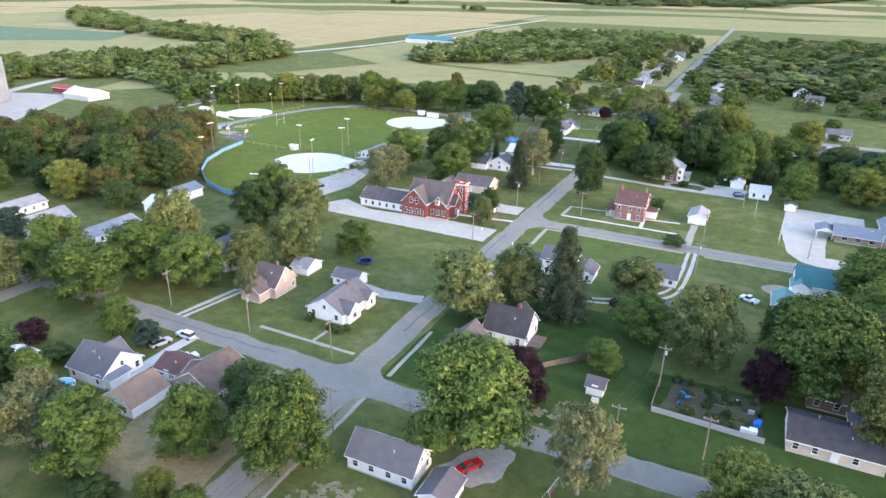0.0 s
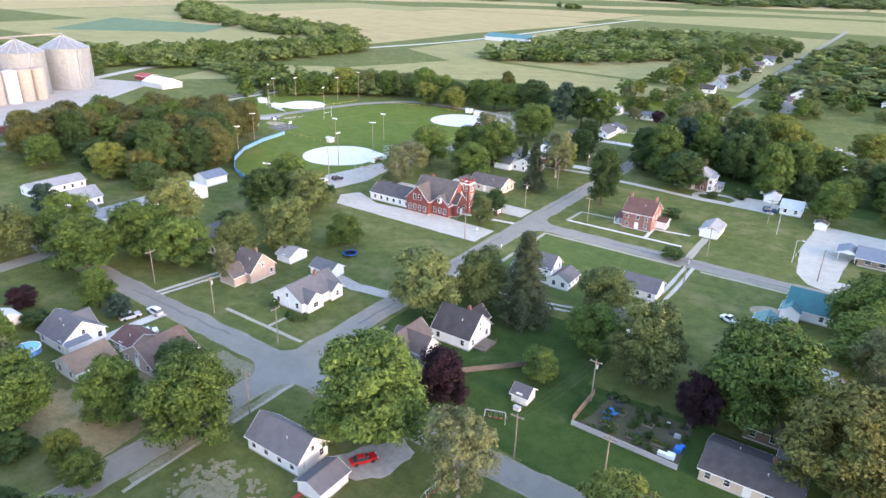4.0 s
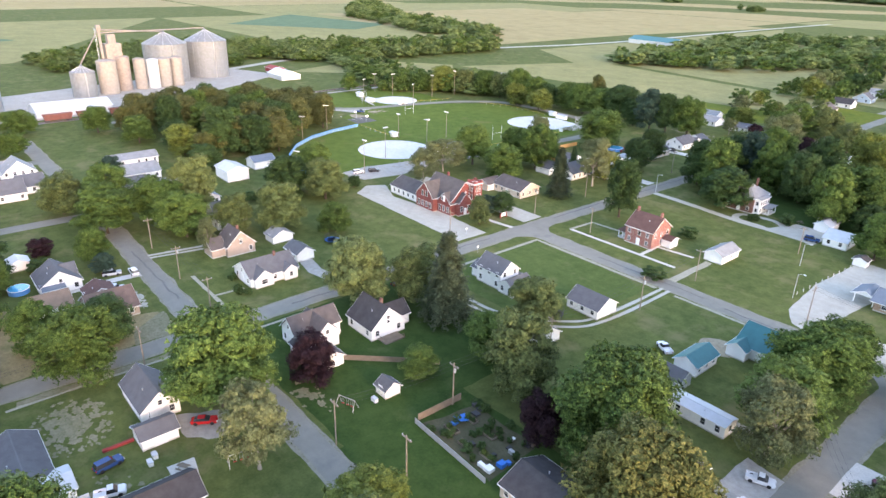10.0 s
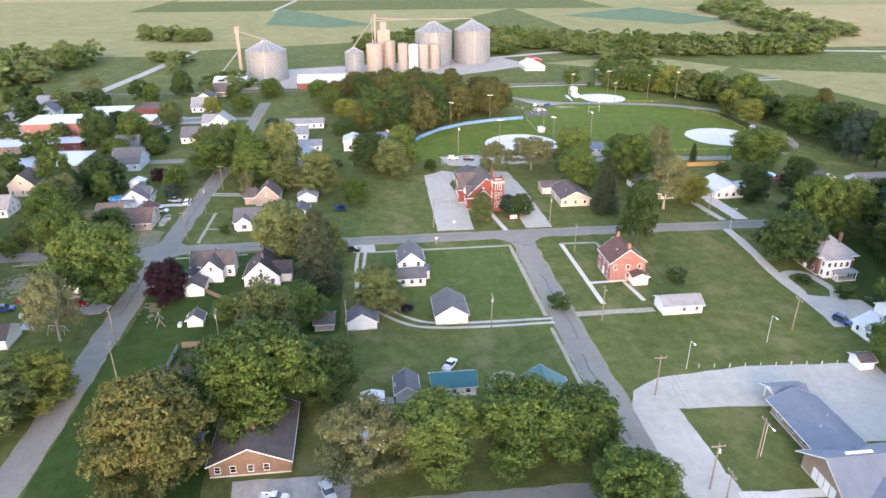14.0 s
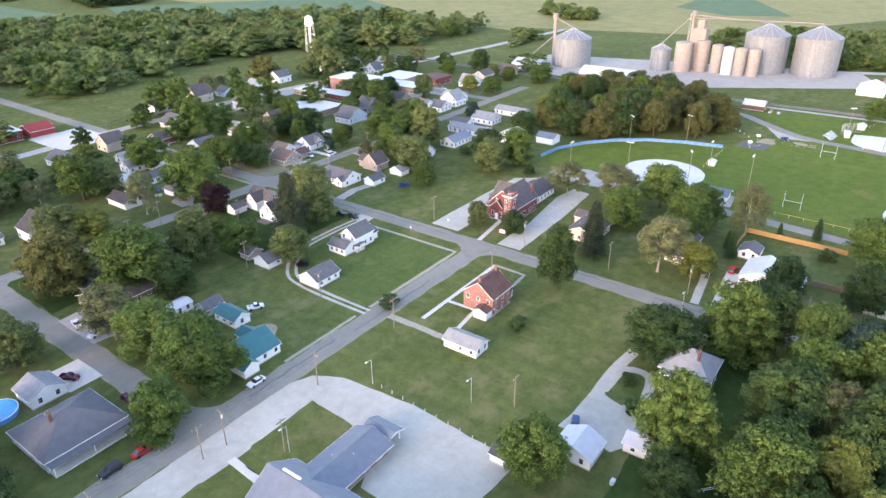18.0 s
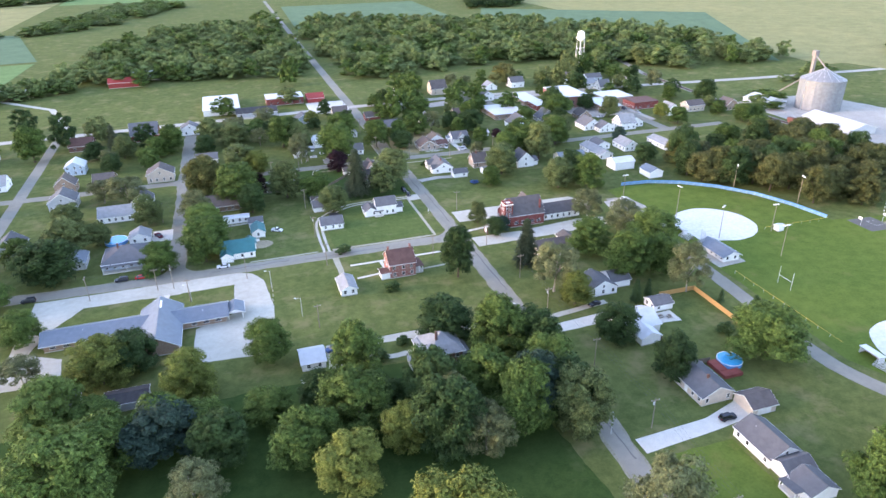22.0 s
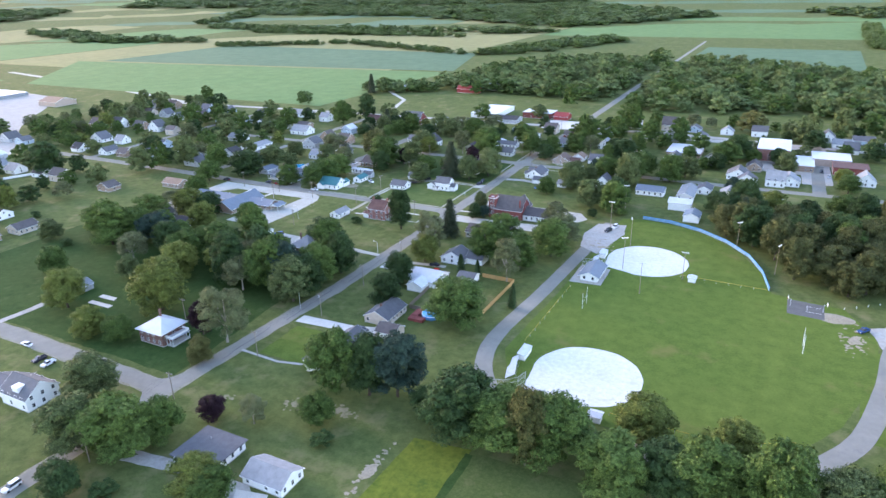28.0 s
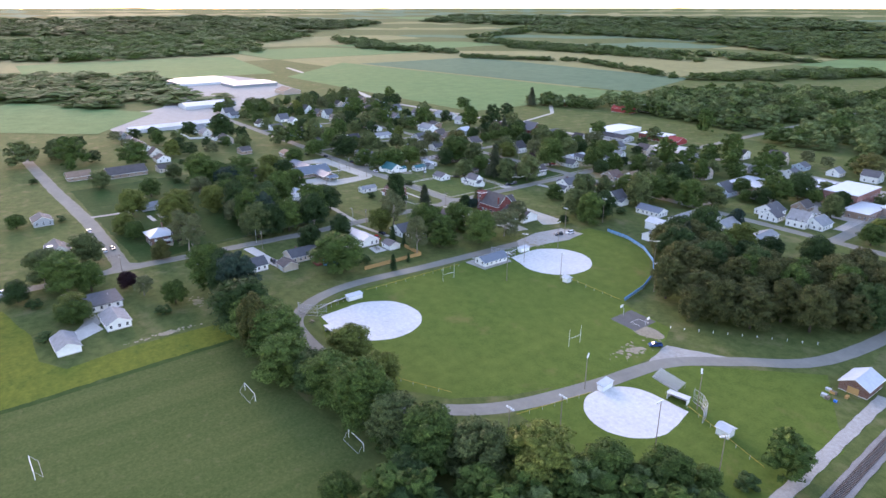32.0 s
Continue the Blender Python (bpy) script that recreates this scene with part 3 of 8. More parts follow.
def broad_crown(seed, leaves, size, lobes=30, base=0.30, spread=1.0, gaps=0.0):
    """A crown for a tree 14 m high and 6 m in radius, of many small boughs."""
    r, g = random.Random(seed), Geo()
    lean = Vector((r.uniform(-0.5, 0.5), r.uniform(-0.5, 0.5), 0))
    wob = [r.uniform(0.82, 1.12) for _ in range(7)]
    for k in range(lobes):
        a = k * 2.39996 + r.uniform(-0.35, 0.35)
        t = (k + 0.5) / lobes
        z = 14 * (base + 0.08 + (0.87 - base) * t ** 0.85)
        mid = base + 0.40 * (1 - base)
        e = (z / 14 - mid) / ((0.99 - mid) if z / 14 > mid else (mid - base) * 1.3)
        prof = math.sqrt(max(0.05, 1 - e * e))
        rad = 6.0 * prof * 0.77 * spread * wob[int((a % 6.283) / 6.2832 * 7) % 7] * r.uniform(0.86, 1.06)
        if k % 4 == 3:
            rad *= 0.55
        lr = r.choice((0.8, 1.1, 1.35, 1.6, 1.9, 2.1)) * r.uniform(0.85, 1.1) * (1.0 if t < 0.8 else 0.85)
        c = (rad * math.cos(a) + lean.x * t, rad * math.sin(a) + lean.y * t, z - 0.3)
        leaf_cloud(g, r, c, (lr, lr * r.uniform(0.8, 1.2), lr * 0.8), int(leaves / lobes * lr ** 1.6 / 1.85), size, None)
        if r.random() >= gaps:
            core(g, c, (lr * 0.55, lr * 0.55, lr * 0.42))
    if gaps < 0.3:
        core(g, (0, 0, 14 * (base + 0.30)), (2.9, 2.9, 3.3))
        core(g, (0, 0, 14 * (base + 0.52)), (2.1, 2.1, 2.0))
    return g


def cone_crown(seed, leaves, size, base=0.06, power=0.85, tiers=13):
    """A conifer's crown 14 m high and 3.6 m in radius, in drooping tiers."""
    r, g = random.Random(seed), Geo()
    for k in range(tiers):
        t = k / tiers
        z = 14 * (base + (1 - base) * t)
        rad = 3.6 * (1 - t) ** power
        m = max(4, int(9 * (1 - t) + 3))
        for j in range(m):
            a = 6.283 * j / m + k * 0.7 + r.uniform(-0.2, 0.2)
            rr = rad * r.uniform(0.8, 1.08)
            for i in range(max(3, int(leaves / tiers / m))):
                q = r.uniform(0.25, 1.0)
                p = Vector((rr * q * math.cos(a), rr * q * math.sin(a), z + 1.0 - 1.0 * q + r.uniform(-0.4, 0.5)))
                p.x += r.uniform(-0.45, 0.45)
                p.y += r.uniform(-0.45, 0.45)
                nrm = Vector((math.cos(a) * 0.5 + r.uniform(-0.5, 0.5), math.sin(a) * 0.5 + r.uniform(-0.5, 0.5), 0.9)).normalized()
                u = nrm.orthogonal().normalized()
                u.rotate(Matrix.Rotation(r.uniform(0, 6.28), 3, nrm))
                w = nrm.cross(u)
                s = size * r.uniform(0.6, 1.2)
                v = len(g.v)
                g.v.extend([tuple(p + u * s), tuple(p - u * s * 0.7 + w * s * 0.45 - nrm * 0.1), tuple(p - u * s * 0.7 - w * s * 0.45)])
                g.f.append((v, v + 1, v + 2))
    g.lathe([(2.3, 14 * base + 0.6), (1.5, 6.0), (0.6, 10.5), (0.05, 13.2)], 9)
    return g


def trunk_geo(seed, limbs=6, top=8.5, width=0.38, lean=0.0):
    r, g = random.Random(seed), Geo()
    g.tube((0, 0, -0.3), (0, 0, 0.7), width * 1.5, width, 8)
    g.tube((0, 0, 0.6), (lean, 0.1, 4.6), width, width * 0.72, 8)
    g.tube((lean, 0.1, 4.5), (lean * 1.5, 0.0, top + 2), width * 0.72, width * 0.2, 7)
    for k in range(limbs):
        a = k * 2.4 + r.uniform(-0.3, 0.3)
        z0 = r.uniform(3.0, 6.0)
        e = Vector((3.6 * math.cos(a) * r.uniform(0.7, 1), 3.6 * math.sin(a) * r.uniform(0.7, 1), z0 + r.uniform(2.2, 4.5)))
        mid = Vector((lean, 0, z0)).lerp(e, 0.55) + Vector((0, 0, 0.5))
        g.tube((lean, 0, z0), mid, width * 0.42, width * 0.28, 6)
        g.tube(mid, e, width * 0.28, width * 0.10, 5)
        g.tube(mid, mid + (e - mid) * 0.8 + Vector((r.uniform(-1, 1), r.uniform(-1, 1), 1.0)), width * 0.2, width * 0.07, 5)
    return g


LEAF_NAMES = {"g": "full green shade tree with dense leafy crown", "d": "dark green dense shade tree", "y": "yellow-green leafy tree turning in late summer",
              "o": "olive green tree with leaves turning brown", "b": "blue-green pine with soft needles", "c": "tall dark spruce tapering to a point",
              "k": "narrow upright dark evergreen", "p": "pale grey-green tree with thin open crown", "r": "dark maroon ornamental tree",
              "f": "green woodland tree", "v": "grey-green silver maple with pale leaves", "w": "broad oak with rust and olive autumn leaves", "s": "rounded green garden shrub"}
CROWNS, TRUNKS = {}, {}
for kind in LEAF:
    for level, (leaves, size) in enumerate(((11000, 0.36), (1300, 0.95))):
        for v in range(3 if level == 0 else 2):
            sd = hash((ord(kind), level, v)) % 9973
            if kind in "ck":
                g = cone_crown(sd, leaves, size * 0.9, power=0.72 if kind == "c" else 0.5)
            elif kind == "p":
                g = broad_crown(sd, int(leaves * 0.75), size * 0.9, 34, 0.16, 1.0, 0.6)
            elif kind == "s":
                g = broad_crown(sd, leaves // 2, size * 1.35, 18, 0.0, 1.0)
            elif kind == "b":
                g = broad_crown(sd, leaves, size, 40, 0.06, 0.95)
            else:
                g = broad_crown(sd, leaves, size, (56 if level == 0 else 24) + 4 * v, 0.03 + 0.04 * v)
            CROWNS[kind, level, v] = g.mesh("crown", LEAF[kind])
for v in range(3):
    TRUNKS["bark", v] = trunk_geo(50 + v, 7, 9.0, 0.36, 0.2 * v).mesh("trunk", BARK)
    TRUNKS["pale", v] = trunk_geo(60 + v, 10, 10.0, 0.30, 0.3).mesh("trunk", BARK_PALE)
    TRUNKS["pole", v] = Geo().tube((0, 0, -0.3), (0, 0, 9), 0.3, 0.1, 7).mesh("trunk", BARK)
TREE_RND = random.Random(5)


TREE_SPOTS, HOUSE_SPOTS = [], []


def near(x, y):
    return -330 < x < 135 and 30 < y < 470


FAR_TREES = {}


def flush_far_trees():
    """The garden trees far from the flight, joined by leaf kind."""
    for kind, spots in sorted(FAR_TREES.items()):
        verts, faces, base = [], [], 0
        meshes = [CROWNS[kind, 1, v] for v in range(2)]
        data = []
        for me in meshes:
            co = np.empty(len(me.vertices) * 3)
            me.vertices.foreach_get("co", co)
            data.append((co.reshape(-1, 3), [tuple(f.vertices) for f in me.polygons]))
        rad = 3.6 if kind in "ck" else 6.0
        for i, (x, y, h, r) in enumerate(spots):
            v, f = data[i % 2]
            a = i * 2.4
            w = np.empty_like(v)
            w[:, 0] = (v[:, 0] * math.cos(a) - v[:, 1] * math.sin(a)) * r / rad + x * PLAN
            w[:, 1] = (v[:, 0] * math.sin(a) + v[:, 1] * math.cos(a)) * r / rad + y * PLAN
            w[:, 2] = v[:, 2] * h / 14.0
            verts.append(w)
            faces.extend(tuple(base + k for k in t) for t in f)
            base += len(v)
        me = bpy.data.meshes.new("garden_trees")
        me.from_pydata(np.concatenate(verts).tolist(), [], faces)
        me.materials.append(LEAF[kind])
        tagged(new("garden_trees", me), "leafy garden trees among far houses", "trees", "", "stuff")


def tree(kind, x, y, h, r, group=""):
    TREE_SPOTS.append((x, y, r))
    level = 0 if near(x, y) else 1
    if level == 1:
        FAR_TREES.setdefault(kind, []).append((x, y, h, r))
        return None
    v = TREE_RND.randrange(3 if level == 0 else 2)
    t = thing("shrub" if kind == "s" else "tree", x, y, 0, LEAF_NAMES[kind], "shrub" if kind == "s" else "tree", group, TREE_RND.uniform(0, 360))
    rad = 3.6 if kind in "ck" else 6.0
    sx, sz = r / rad, h / 14.0
    bark = TRUNKS["pole" if kind in "ckbs" else ("pale" if kind == "p" else "bark"), v]
    if kind != "s":
        tr = part("trunk", bark, None, t)
        tr.scale = (max(0.5, min(sx, sz)), max(0.5, min(sx, sz)), sz)
    c = part("crown", CROWNS[kind, level, v], None, t)
    c.scale = (sx * TREE_RND.uniform(0.93, 1.07), sx * TREE_RND.uniform(0.93, 1.07), sz)
    return t


def worn(name, cx, cy, rx, ry, n, material, label, z, seed=1):
    """Many small ragged bare spots, dense in the middle and thinning outwards."""
    r, g = random.Random(seed), Geo()
    for k in range(n):
        a, q = r.uniform(0, 6.283), r.random() ** 0.75
        x, y, s = cx + rx * q * math.cos(a), cy + ry * q * math.sin(a), r.uniform(0.35, 1.5) * (1.3 - q)
        m = 11
        g.slab([(x + s * r.uniform(0.5, 1.3) * math.cos(6.283 * i / m), y + s * r.uniform(0.4, 1.1) * math.sin(6.283 * i / m), z + 0.0004 * k) for i in range(m)], 0.1)
    return setting(name, g, material, label, "ground")


def inside(p, poly):
    x, y, c = p[0], p[1], False
    for (x0, y0), (x1, y1) in zip(poly, poly[1:] + poly[:1]):
        if (y0 > y) != (y1 > y) and x < (x1 - x0) * (y - y0) / (y1 - y0) + x0:
            c = not c
    return c


SMALL = [broad_crown(900 + k, 420, 1.35, 13, 0.03) for k in range(5)]
SMALL = [(np.array(g.v), g.f) for g in SMALL]
SMALLEST = [broad_crown(950 + k, 200, 1.9, 9, 0.03) for k in range(5)]
SMALLEST = [(np.array(g.v), g.f) for g in SMALLEST]


def woods(name, poly, step, height, kinds, label, seed=1):
    """A far wood, too dense to count: crowns of one leaf kind joined in one object."""
    r = random.Random(seed)
    xs, ys = [p[0] for p in poly], [p[1] for p in poly]
    spots = []
    x = min(xs)
    while x < max(xs):
        y = min(ys)
        while y < max(ys):
            q = (x + r.uniform(-0.45, 0.45) * step, y + r.uniform(-0.45, 0.45) * step)
            if inside(q, poly):
                spots.append(q)
            y += step
        x += step
    for kind in kinds:
        verts, faces, base = [], [], 0
        for q in spots:
            if r.random() > 1.0 / len(kinds) * (1.15 if kind == kinds[0] else 0.9):
                continue
            v, f = (SMALL if step < 30 else SMALLEST)[r.randrange(5)]
            h = height * r.uniform(0.6, 1.3)
            k = step * 0.70 * r.uniform(0.75, 1.35) / 6.0
            a = r.uniform(0, 6.28)
            w = np.empty_like(v)
            w[:, 0] = (v[:, 0] * math.cos(a) - v[:, 1] * math.sin(a)) * k + q[0]
            w[:, 1] = (v[:, 0] * math.sin(a) + v[:, 1] * math.cos(a)) * k + q[1]
            w[:, 2] = v[:, 2] * h / 14.0 + lift(*q)
            verts.append(w)
            faces.extend(tuple(base + i for i in t) for t in f)
            base += len(v)
        if not verts:
            continue
        me = bpy.data.meshes.new(name)
        me.from_pydata((np.concatenate(verts) * PLAN).tolist(), [], faces)
        me.materials.append(LEAF[kind])
        tagged(new(name, me), label, "trees", "", "stuff")


# ---- buildings ----
def window_mesh(w, h):
    f = Geo()
    f.box(-w / 2 - 0.08, w / 2 + 0.08, -0.06, 0.0, h, h + 0.1).box(-w / 2 - 0.12, w / 2 + 0.12, -0.10, 0.0, -0.1, 0)
    f.box(-w / 2 - 0.08, -w / 2, -0.06, 0, 0, h).box(w / 2, w / 2 + 0.08, -0.06, 0, 0, h).box(-w / 2, w / 2, -0.05, 0, h * 0.48, h * 0.52)
    p = Geo().box(-w / 2, w / 2, -0.025, 0.0, 0, h)
    return f.mesh("window", TRIM), p.mesh("pane", GLASS)


WINDOWS = {k: window_mesh(*k) for k in ((0.95, 1.35), (0.8, 1.0), (1.7, 1.3), (1.1, 1.9), (0.7, 2.2))}


def far_window(w, h):
    """A window too far off to pick its pane out: frame and pane in one mesh."""
    g = Geo().box(-w / 2 - 0.08, w / 2 + 0.08, -0.05, 0.0, -0.1, h + 0.1).box(-w / 2, w / 2, -0.06, -0.04, 0, h)
    me = g.mesh("window", TRIM)
    me.materials.append(GLASS)
    for p in list(me.polygons)[6:]:
        p.material_index = 1
    return me


FAR_WINDOWS = {k: far_window(*k) for k in WINDOWS}
DOOR_MESH = Geo().box(-0.55, 0.55, -0.06, 0, 0, 2.3).mesh("door", WHITE)
DOOR_FRAME = Geo().box(-0.68, -0.55, -0.09, 0, 0, 2.3).box(0.55, 0.68, -0.09, 0, 0, 2.3).box(-0.68, 0.68, -0.09, 0, 2.3, 2.43).mesh("door_frame", TRIM)
SIDES = {"-y": 0, "+x": 90, "+y": 180, "-x": 270}


def on_wall(ob, side, x0, x1, y0, y1, s, z):
    """Puts a part on the middle line of a wall, s metres to the side of its centre."""
    cx, cy = (x0 + x1) / 2, (y0 + y1) / 2
    p = {"-y": (cx + s, y0 - 0.003), "+y": (cx - s, y1 + 0.003), "+x": (x1 + 0.003, cy + s), "-x": (x0 - 0.003, cy - s)}[side]
    ob.matrix_basis = pose(p[0] * PLAN, p[1] * PLAN, z * PLAN, 0, 0, SIDES[side])


def add_window(parent, side, box, s, z, size=(0.95, 1.35)):
    fm, pm = WINDOWS[size]
    near_by = near(*(v / PLAN for v in parent.matrix_basis.translation[:2])) or parent.name.startswith(("church", "school", "tower"))
    w = part("window", fm if near_by else FAR_WINDOWS[size], None, parent)
    on_wall(w, side, *box, s, z)
    if near_by:
        part("pane", pm, None, w)


def add_door(parent, side, box, s, z=0.25):
    d = part("door", DOOR_MESH, None, parent)
    on_wall(d, side, *box, s, z)
    part("door_frame", DOOR_FRAME, None, d)


def add_garage_door(parent, side, box, s, width=2.7, height=2.2, material=None, z=0.05):
    g = Geo()
    for k in range(4):
        g.box(-width / 2, width / 2, -0.05 if k % 2 else -0.06, 0, k * height / 4 + 0.012, (k + 1) * height / 4 - 0.012)
    d = part("garage_door", g, material or TRIM, parent)
    on_wall(d, side, *box, s, z)


def volume(parent, x0, x1, y0, y1, z0, eave, ridge, wall, roof, pitch=0.55, hip=False, over=0.4, foundation=True, trim=True, roof_label="", skip=()):
    """One body of a building with its roof. Local metres."""
    w, d = x1 - x0, y1 - y0
    span = d if ridge == "x" else w
    rise = pitch * span / 2
    top = eave + rise
    g = Geo()
    if hip or ridge == "flat":
        g.box(x0, x1, y0, y1, z0, eave)
    elif ridge == "x":
        ym = (y0 + y1) / 2
        g.face((x0, y0, z0), (x1, y0, z0), (x1, y0, eave), (x0, y0, eave)).face((x1, y1, z0), (x0, y1, z0), (x0, y1, eave), (x1, y1, eave))
        g.face((x1, y0, z0), (x1, y1, z0), (x1, y1, eave), (x1, ym, top - 0.02), (x1, y0, eave)).face((x0, y1, z0), (x0, y0, z0), (x0, y0, eave), (x0, ym, top - 0.02), (x0, y1, eave))
    else:
        xm = (x0 + x1) / 2
        g.face((x1, y0, z0), (x1, y1, z0), (x1, y1, eave), (x1, y0, eave)).face((x0, y1, z0), (x0, y0, z0), (x0, y0, eave), (x0, y1, eave))
        g.face((x0, y0, z0), (x1, y0, z0), (x1, y0, eave), (xm, y0, top - 0.02), (x0, y0, eave)).face((x1, y1, z0), (x0, y1, z0), (x0, y1, eave), (xm, y1, top - 0.02), (x1, y1, eave))
    part("wall", g, wall, parent)
    if foundation and z0 < 0.1:
        part("foundation", Geo().box(x0 - 0.03, x1 + 0.03, y0 - 0.03, y1 + 0.03, -0.3, 0.3), CONCRETE, parent)
    r, t, e = Geo(), 0.16, Geo()
    lo = eave - pitch * over + 0.10
    if ridge == "flat":
        r.box(x0 - over, x1 + over, y0 - over, y1 + over, eave, eave + 0.25)
    elif hip:
        xa, xb, ya, yb = x0 - over, x1 + over, y0 - over, y1 + over
        half = min(xb - xa, yb - ya) / 2
        hz = lo + pitch * half
        if xb - xa > yb - ya:
            p, q = (xa + half, (ya + yb) / 2, hz), (xb - half, (ya + yb) / 2, hz)
            r.slab([(xa, ya, lo), (xb, ya, lo), q, p], t).slab([(xb, yb, lo), (xa, yb, lo), p, q], t).slab([(xb, ya, lo), (xb, yb, lo), q], t).slab([(xa, yb, lo), (xa, ya, lo), p], t)
        else:
            p, q = ((xa + xb) / 2, ya + half, hz), ((xa + xb) / 2, yb - half, hz)
            r.slab([(xb, ya, lo), (xb, yb, lo), q, p], t).slab([(xa, yb, lo), (xa, ya, lo), p, q], t).slab([(xa, ya, lo), (xb, ya, lo), p], t).slab([(xb, yb, lo), (xa, yb, lo), q], t)
        e.box(xa - 0.05, xb + 0.05, ya - 0.08, ya - 0.01, lo - 0.2, lo - 0.02).box(xa - 0.05, xb + 0.05, yb + 0.01, yb + 0.08, lo - 0.2, lo - 0.02)
        e.box(xa - 0.08, xa - 0.01, ya, yb, lo - 0.2, lo - 0.02).box(xb + 0.01, xb + 0.08, ya, yb, lo - 0.2, lo - 0.02)
    elif ridge == "x":
        xa, xb, ym = x0 - over, x1 + over, (y0 + y1) / 2
        r.slab([(xa, y0 - over, lo), (xb, y0 - over, lo), (xb, ym, top + 0.12), (xa, ym, top + 0.12)], t)
        r.slab([(xb, y1 + over, lo), (xa, y1 + over, lo), (xa, ym, top + 0.12), (xb, ym, top + 0.12)], t)
        r.box(xa, xb, ym - 0.12, ym + 0.12, top + 0.09, top + 0.16)
        for ys in (y0 - over - 0.07, y1 + over + 0.01):
            e.box(xa, xb, ys, ys + 0.06, lo - 0.2, lo - 0.02)
        for xs in (xa - 0.06, xb + 0.01):
            for ya in (y0 - over, y1 + over):
                e.face((xs, ya, lo - 0.2), (xs, ym, top - 0.08), (xs, ym, top + 0.12), (xs, ya, lo))
                e.face((xs + 0.05, ya, lo - 0.2), (xs + 0.05, ym, top - 0.08), (xs + 0.05, ym, top + 0.12), (xs + 0.05, ya, lo))
    else:
        ya, yb, xm = y0 - over, y1 + over, (x0 + x1) / 2
        r.slab([(x1 + over, ya, lo), (x1 + over, yb, lo), (xm, yb, top + 0.12), (xm, ya, top + 0.12)], t)
        r.slab([(x0 - over, yb, lo), (x0 - over, ya, lo), (xm, ya, top + 0.12), (xm, yb, top + 0.12)], t)
        r.box(xm - 0.12, xm + 0.12, ya, yb, top + 0.09, top + 0.16)
        for xs in (x0 - over - 0.07, x1 + over + 0.01):
            e.box(xs, xs + 0.06, ya, yb, lo - 0.2, lo - 0.02)
        for ys in (ya - 0.06, yb + 0.01):
            for xa in (x0 - over, x1 + over):
                e.face((xa, ys, lo - 0.2), (xm, ys, top - 0.08), (xm, ys, top + 0.12), (xa, ys, lo))
                e.face((xa, ys + 0.05, lo - 0.2), (xm, ys + 0.05, top - 0.08), (xm, ys + 0.05, top + 0.12), (xa, ys + 0.05, lo))
    if ridge == "flat" or hip:
        part("roof", r, roof, parent, roof_label)
    else:
        for nm, a, b, fa, fb in (("roof_slope", 0, 8, 0, 6), ("roof_slope", 8, 16, 6, 12), ("ridge_cap", 16, 24, 12, 18)):
            piece = Geo()
            piece.v, piece.f = r.v[a:b], [tuple(i - a for i in f) for f in r.f[fa:fb]]
            part(nm, piece, roof, parent, roof_label)
    if trim and e.f:
        part("eaves_trim", e, TRIM, parent)
    return top


def windows_round(parent, box, storeys=1, every=2.9, skip=(), size=(0.95, 1.35), base=1.0, seed=0):
    x0, x1, y0, y1 = box
    r = random.Random(int(abs(x0 * 7 + y0 * 13)) + seed)
    for side in SIDES:
        if side in skip:
            continue
        length = (x1 - x0) if "y" in side else (y1 - y0)
        n = max(1, int(length / every))
        for s in range(storeys):
            for k in range(n):
                if r.random() < 0.12 and n > 1:
                    continue
                add_window(parent, side, box, (k + 0.5) * length / n - length / 2 + r.uniform(-0.25, 0.25), base + 2.75 * s, size)


def chimney(parent, x, y, z0, z1, material=None, w=0.35):
    part("chimney", Geo().box(x - w, x + w, y - w, y + w, z0, z1).box(x - w - 0.06, x + w + 0.06, y - w - 0.06, y + w + 0.06, z1, z1 + 0.12).box(x - w * 0.5, x + w * 0.5, y - w * 0.5, y + w * 0.5, z1 + 0.12, z1 + 0.35), material or BRICK_BROWN, parent)


def vents(parent, *spots):
    for x, y, z in spots:
        part("roof_vent", Geo().tube((x, y, z - 0.4), (x, y, z + 0.35), 0.09, 0.09, 8).tube((x, y, z + 0.35), (x, y, z + 0.45), 0.14, 0.14, 8), STEEL, parent)


def house(x0, x1, y0, y1, eave, ridge, wall, roof, label, pitch=0.55, hip=False, storeys=1, door=("-y", 0.0), garage="", group="", name="house", category="house", glazed=True, over=0.4, smoke=False):
    cx, cy = (x0 + x1) / 2, (y0 + y1) / 2
    HOUSE_SPOTS.append((x0, x1, y0, y1))
    t = thing(name, cx, cy, 0, label, category, group)
    w, d = (x1 - x0) / 2, (y1 - y0) / 2
    box = (-w, w, -d, d)
    top = volume(t, *box, 0.0, eave, ridge, wall, roof, pitch, hip, over)
    skip = []
    if garage:
        side, count = garage
        for k in range(count):
            add_garage_door(t, side, box, (k - (count - 1) / 2) * 3.0, 2.6)
        skip.append(side)
    if glazed:
        windows_round(t, box, storeys, 2.9 if near(cx, cy) else 5.0, skip)
        if eave > 2.6 and not garage and not hip and pitch > 0.5 and storeys == 1:
            for side in (("+x", "-x") if ridge == "x" else ("+y", "-y")):
                add_window(t, side, box, 0, eave + 0.3, (0.8, 1.0))
    if door and near(cx, cy):
        add_door(t, door[0], box, door[1])
    if smoke:
        chimney(t, w * 0.35 if ridge == "x" else 0.3, 0.3 if ridge == "x" else d * 0.35, eave, top + 0.9)
    if name == "house" and near(cx, cy):
        vents(t, (w * 0.3, -d * 0.45, eave + (top - eave) * 0.55 + 0.1))
    return t


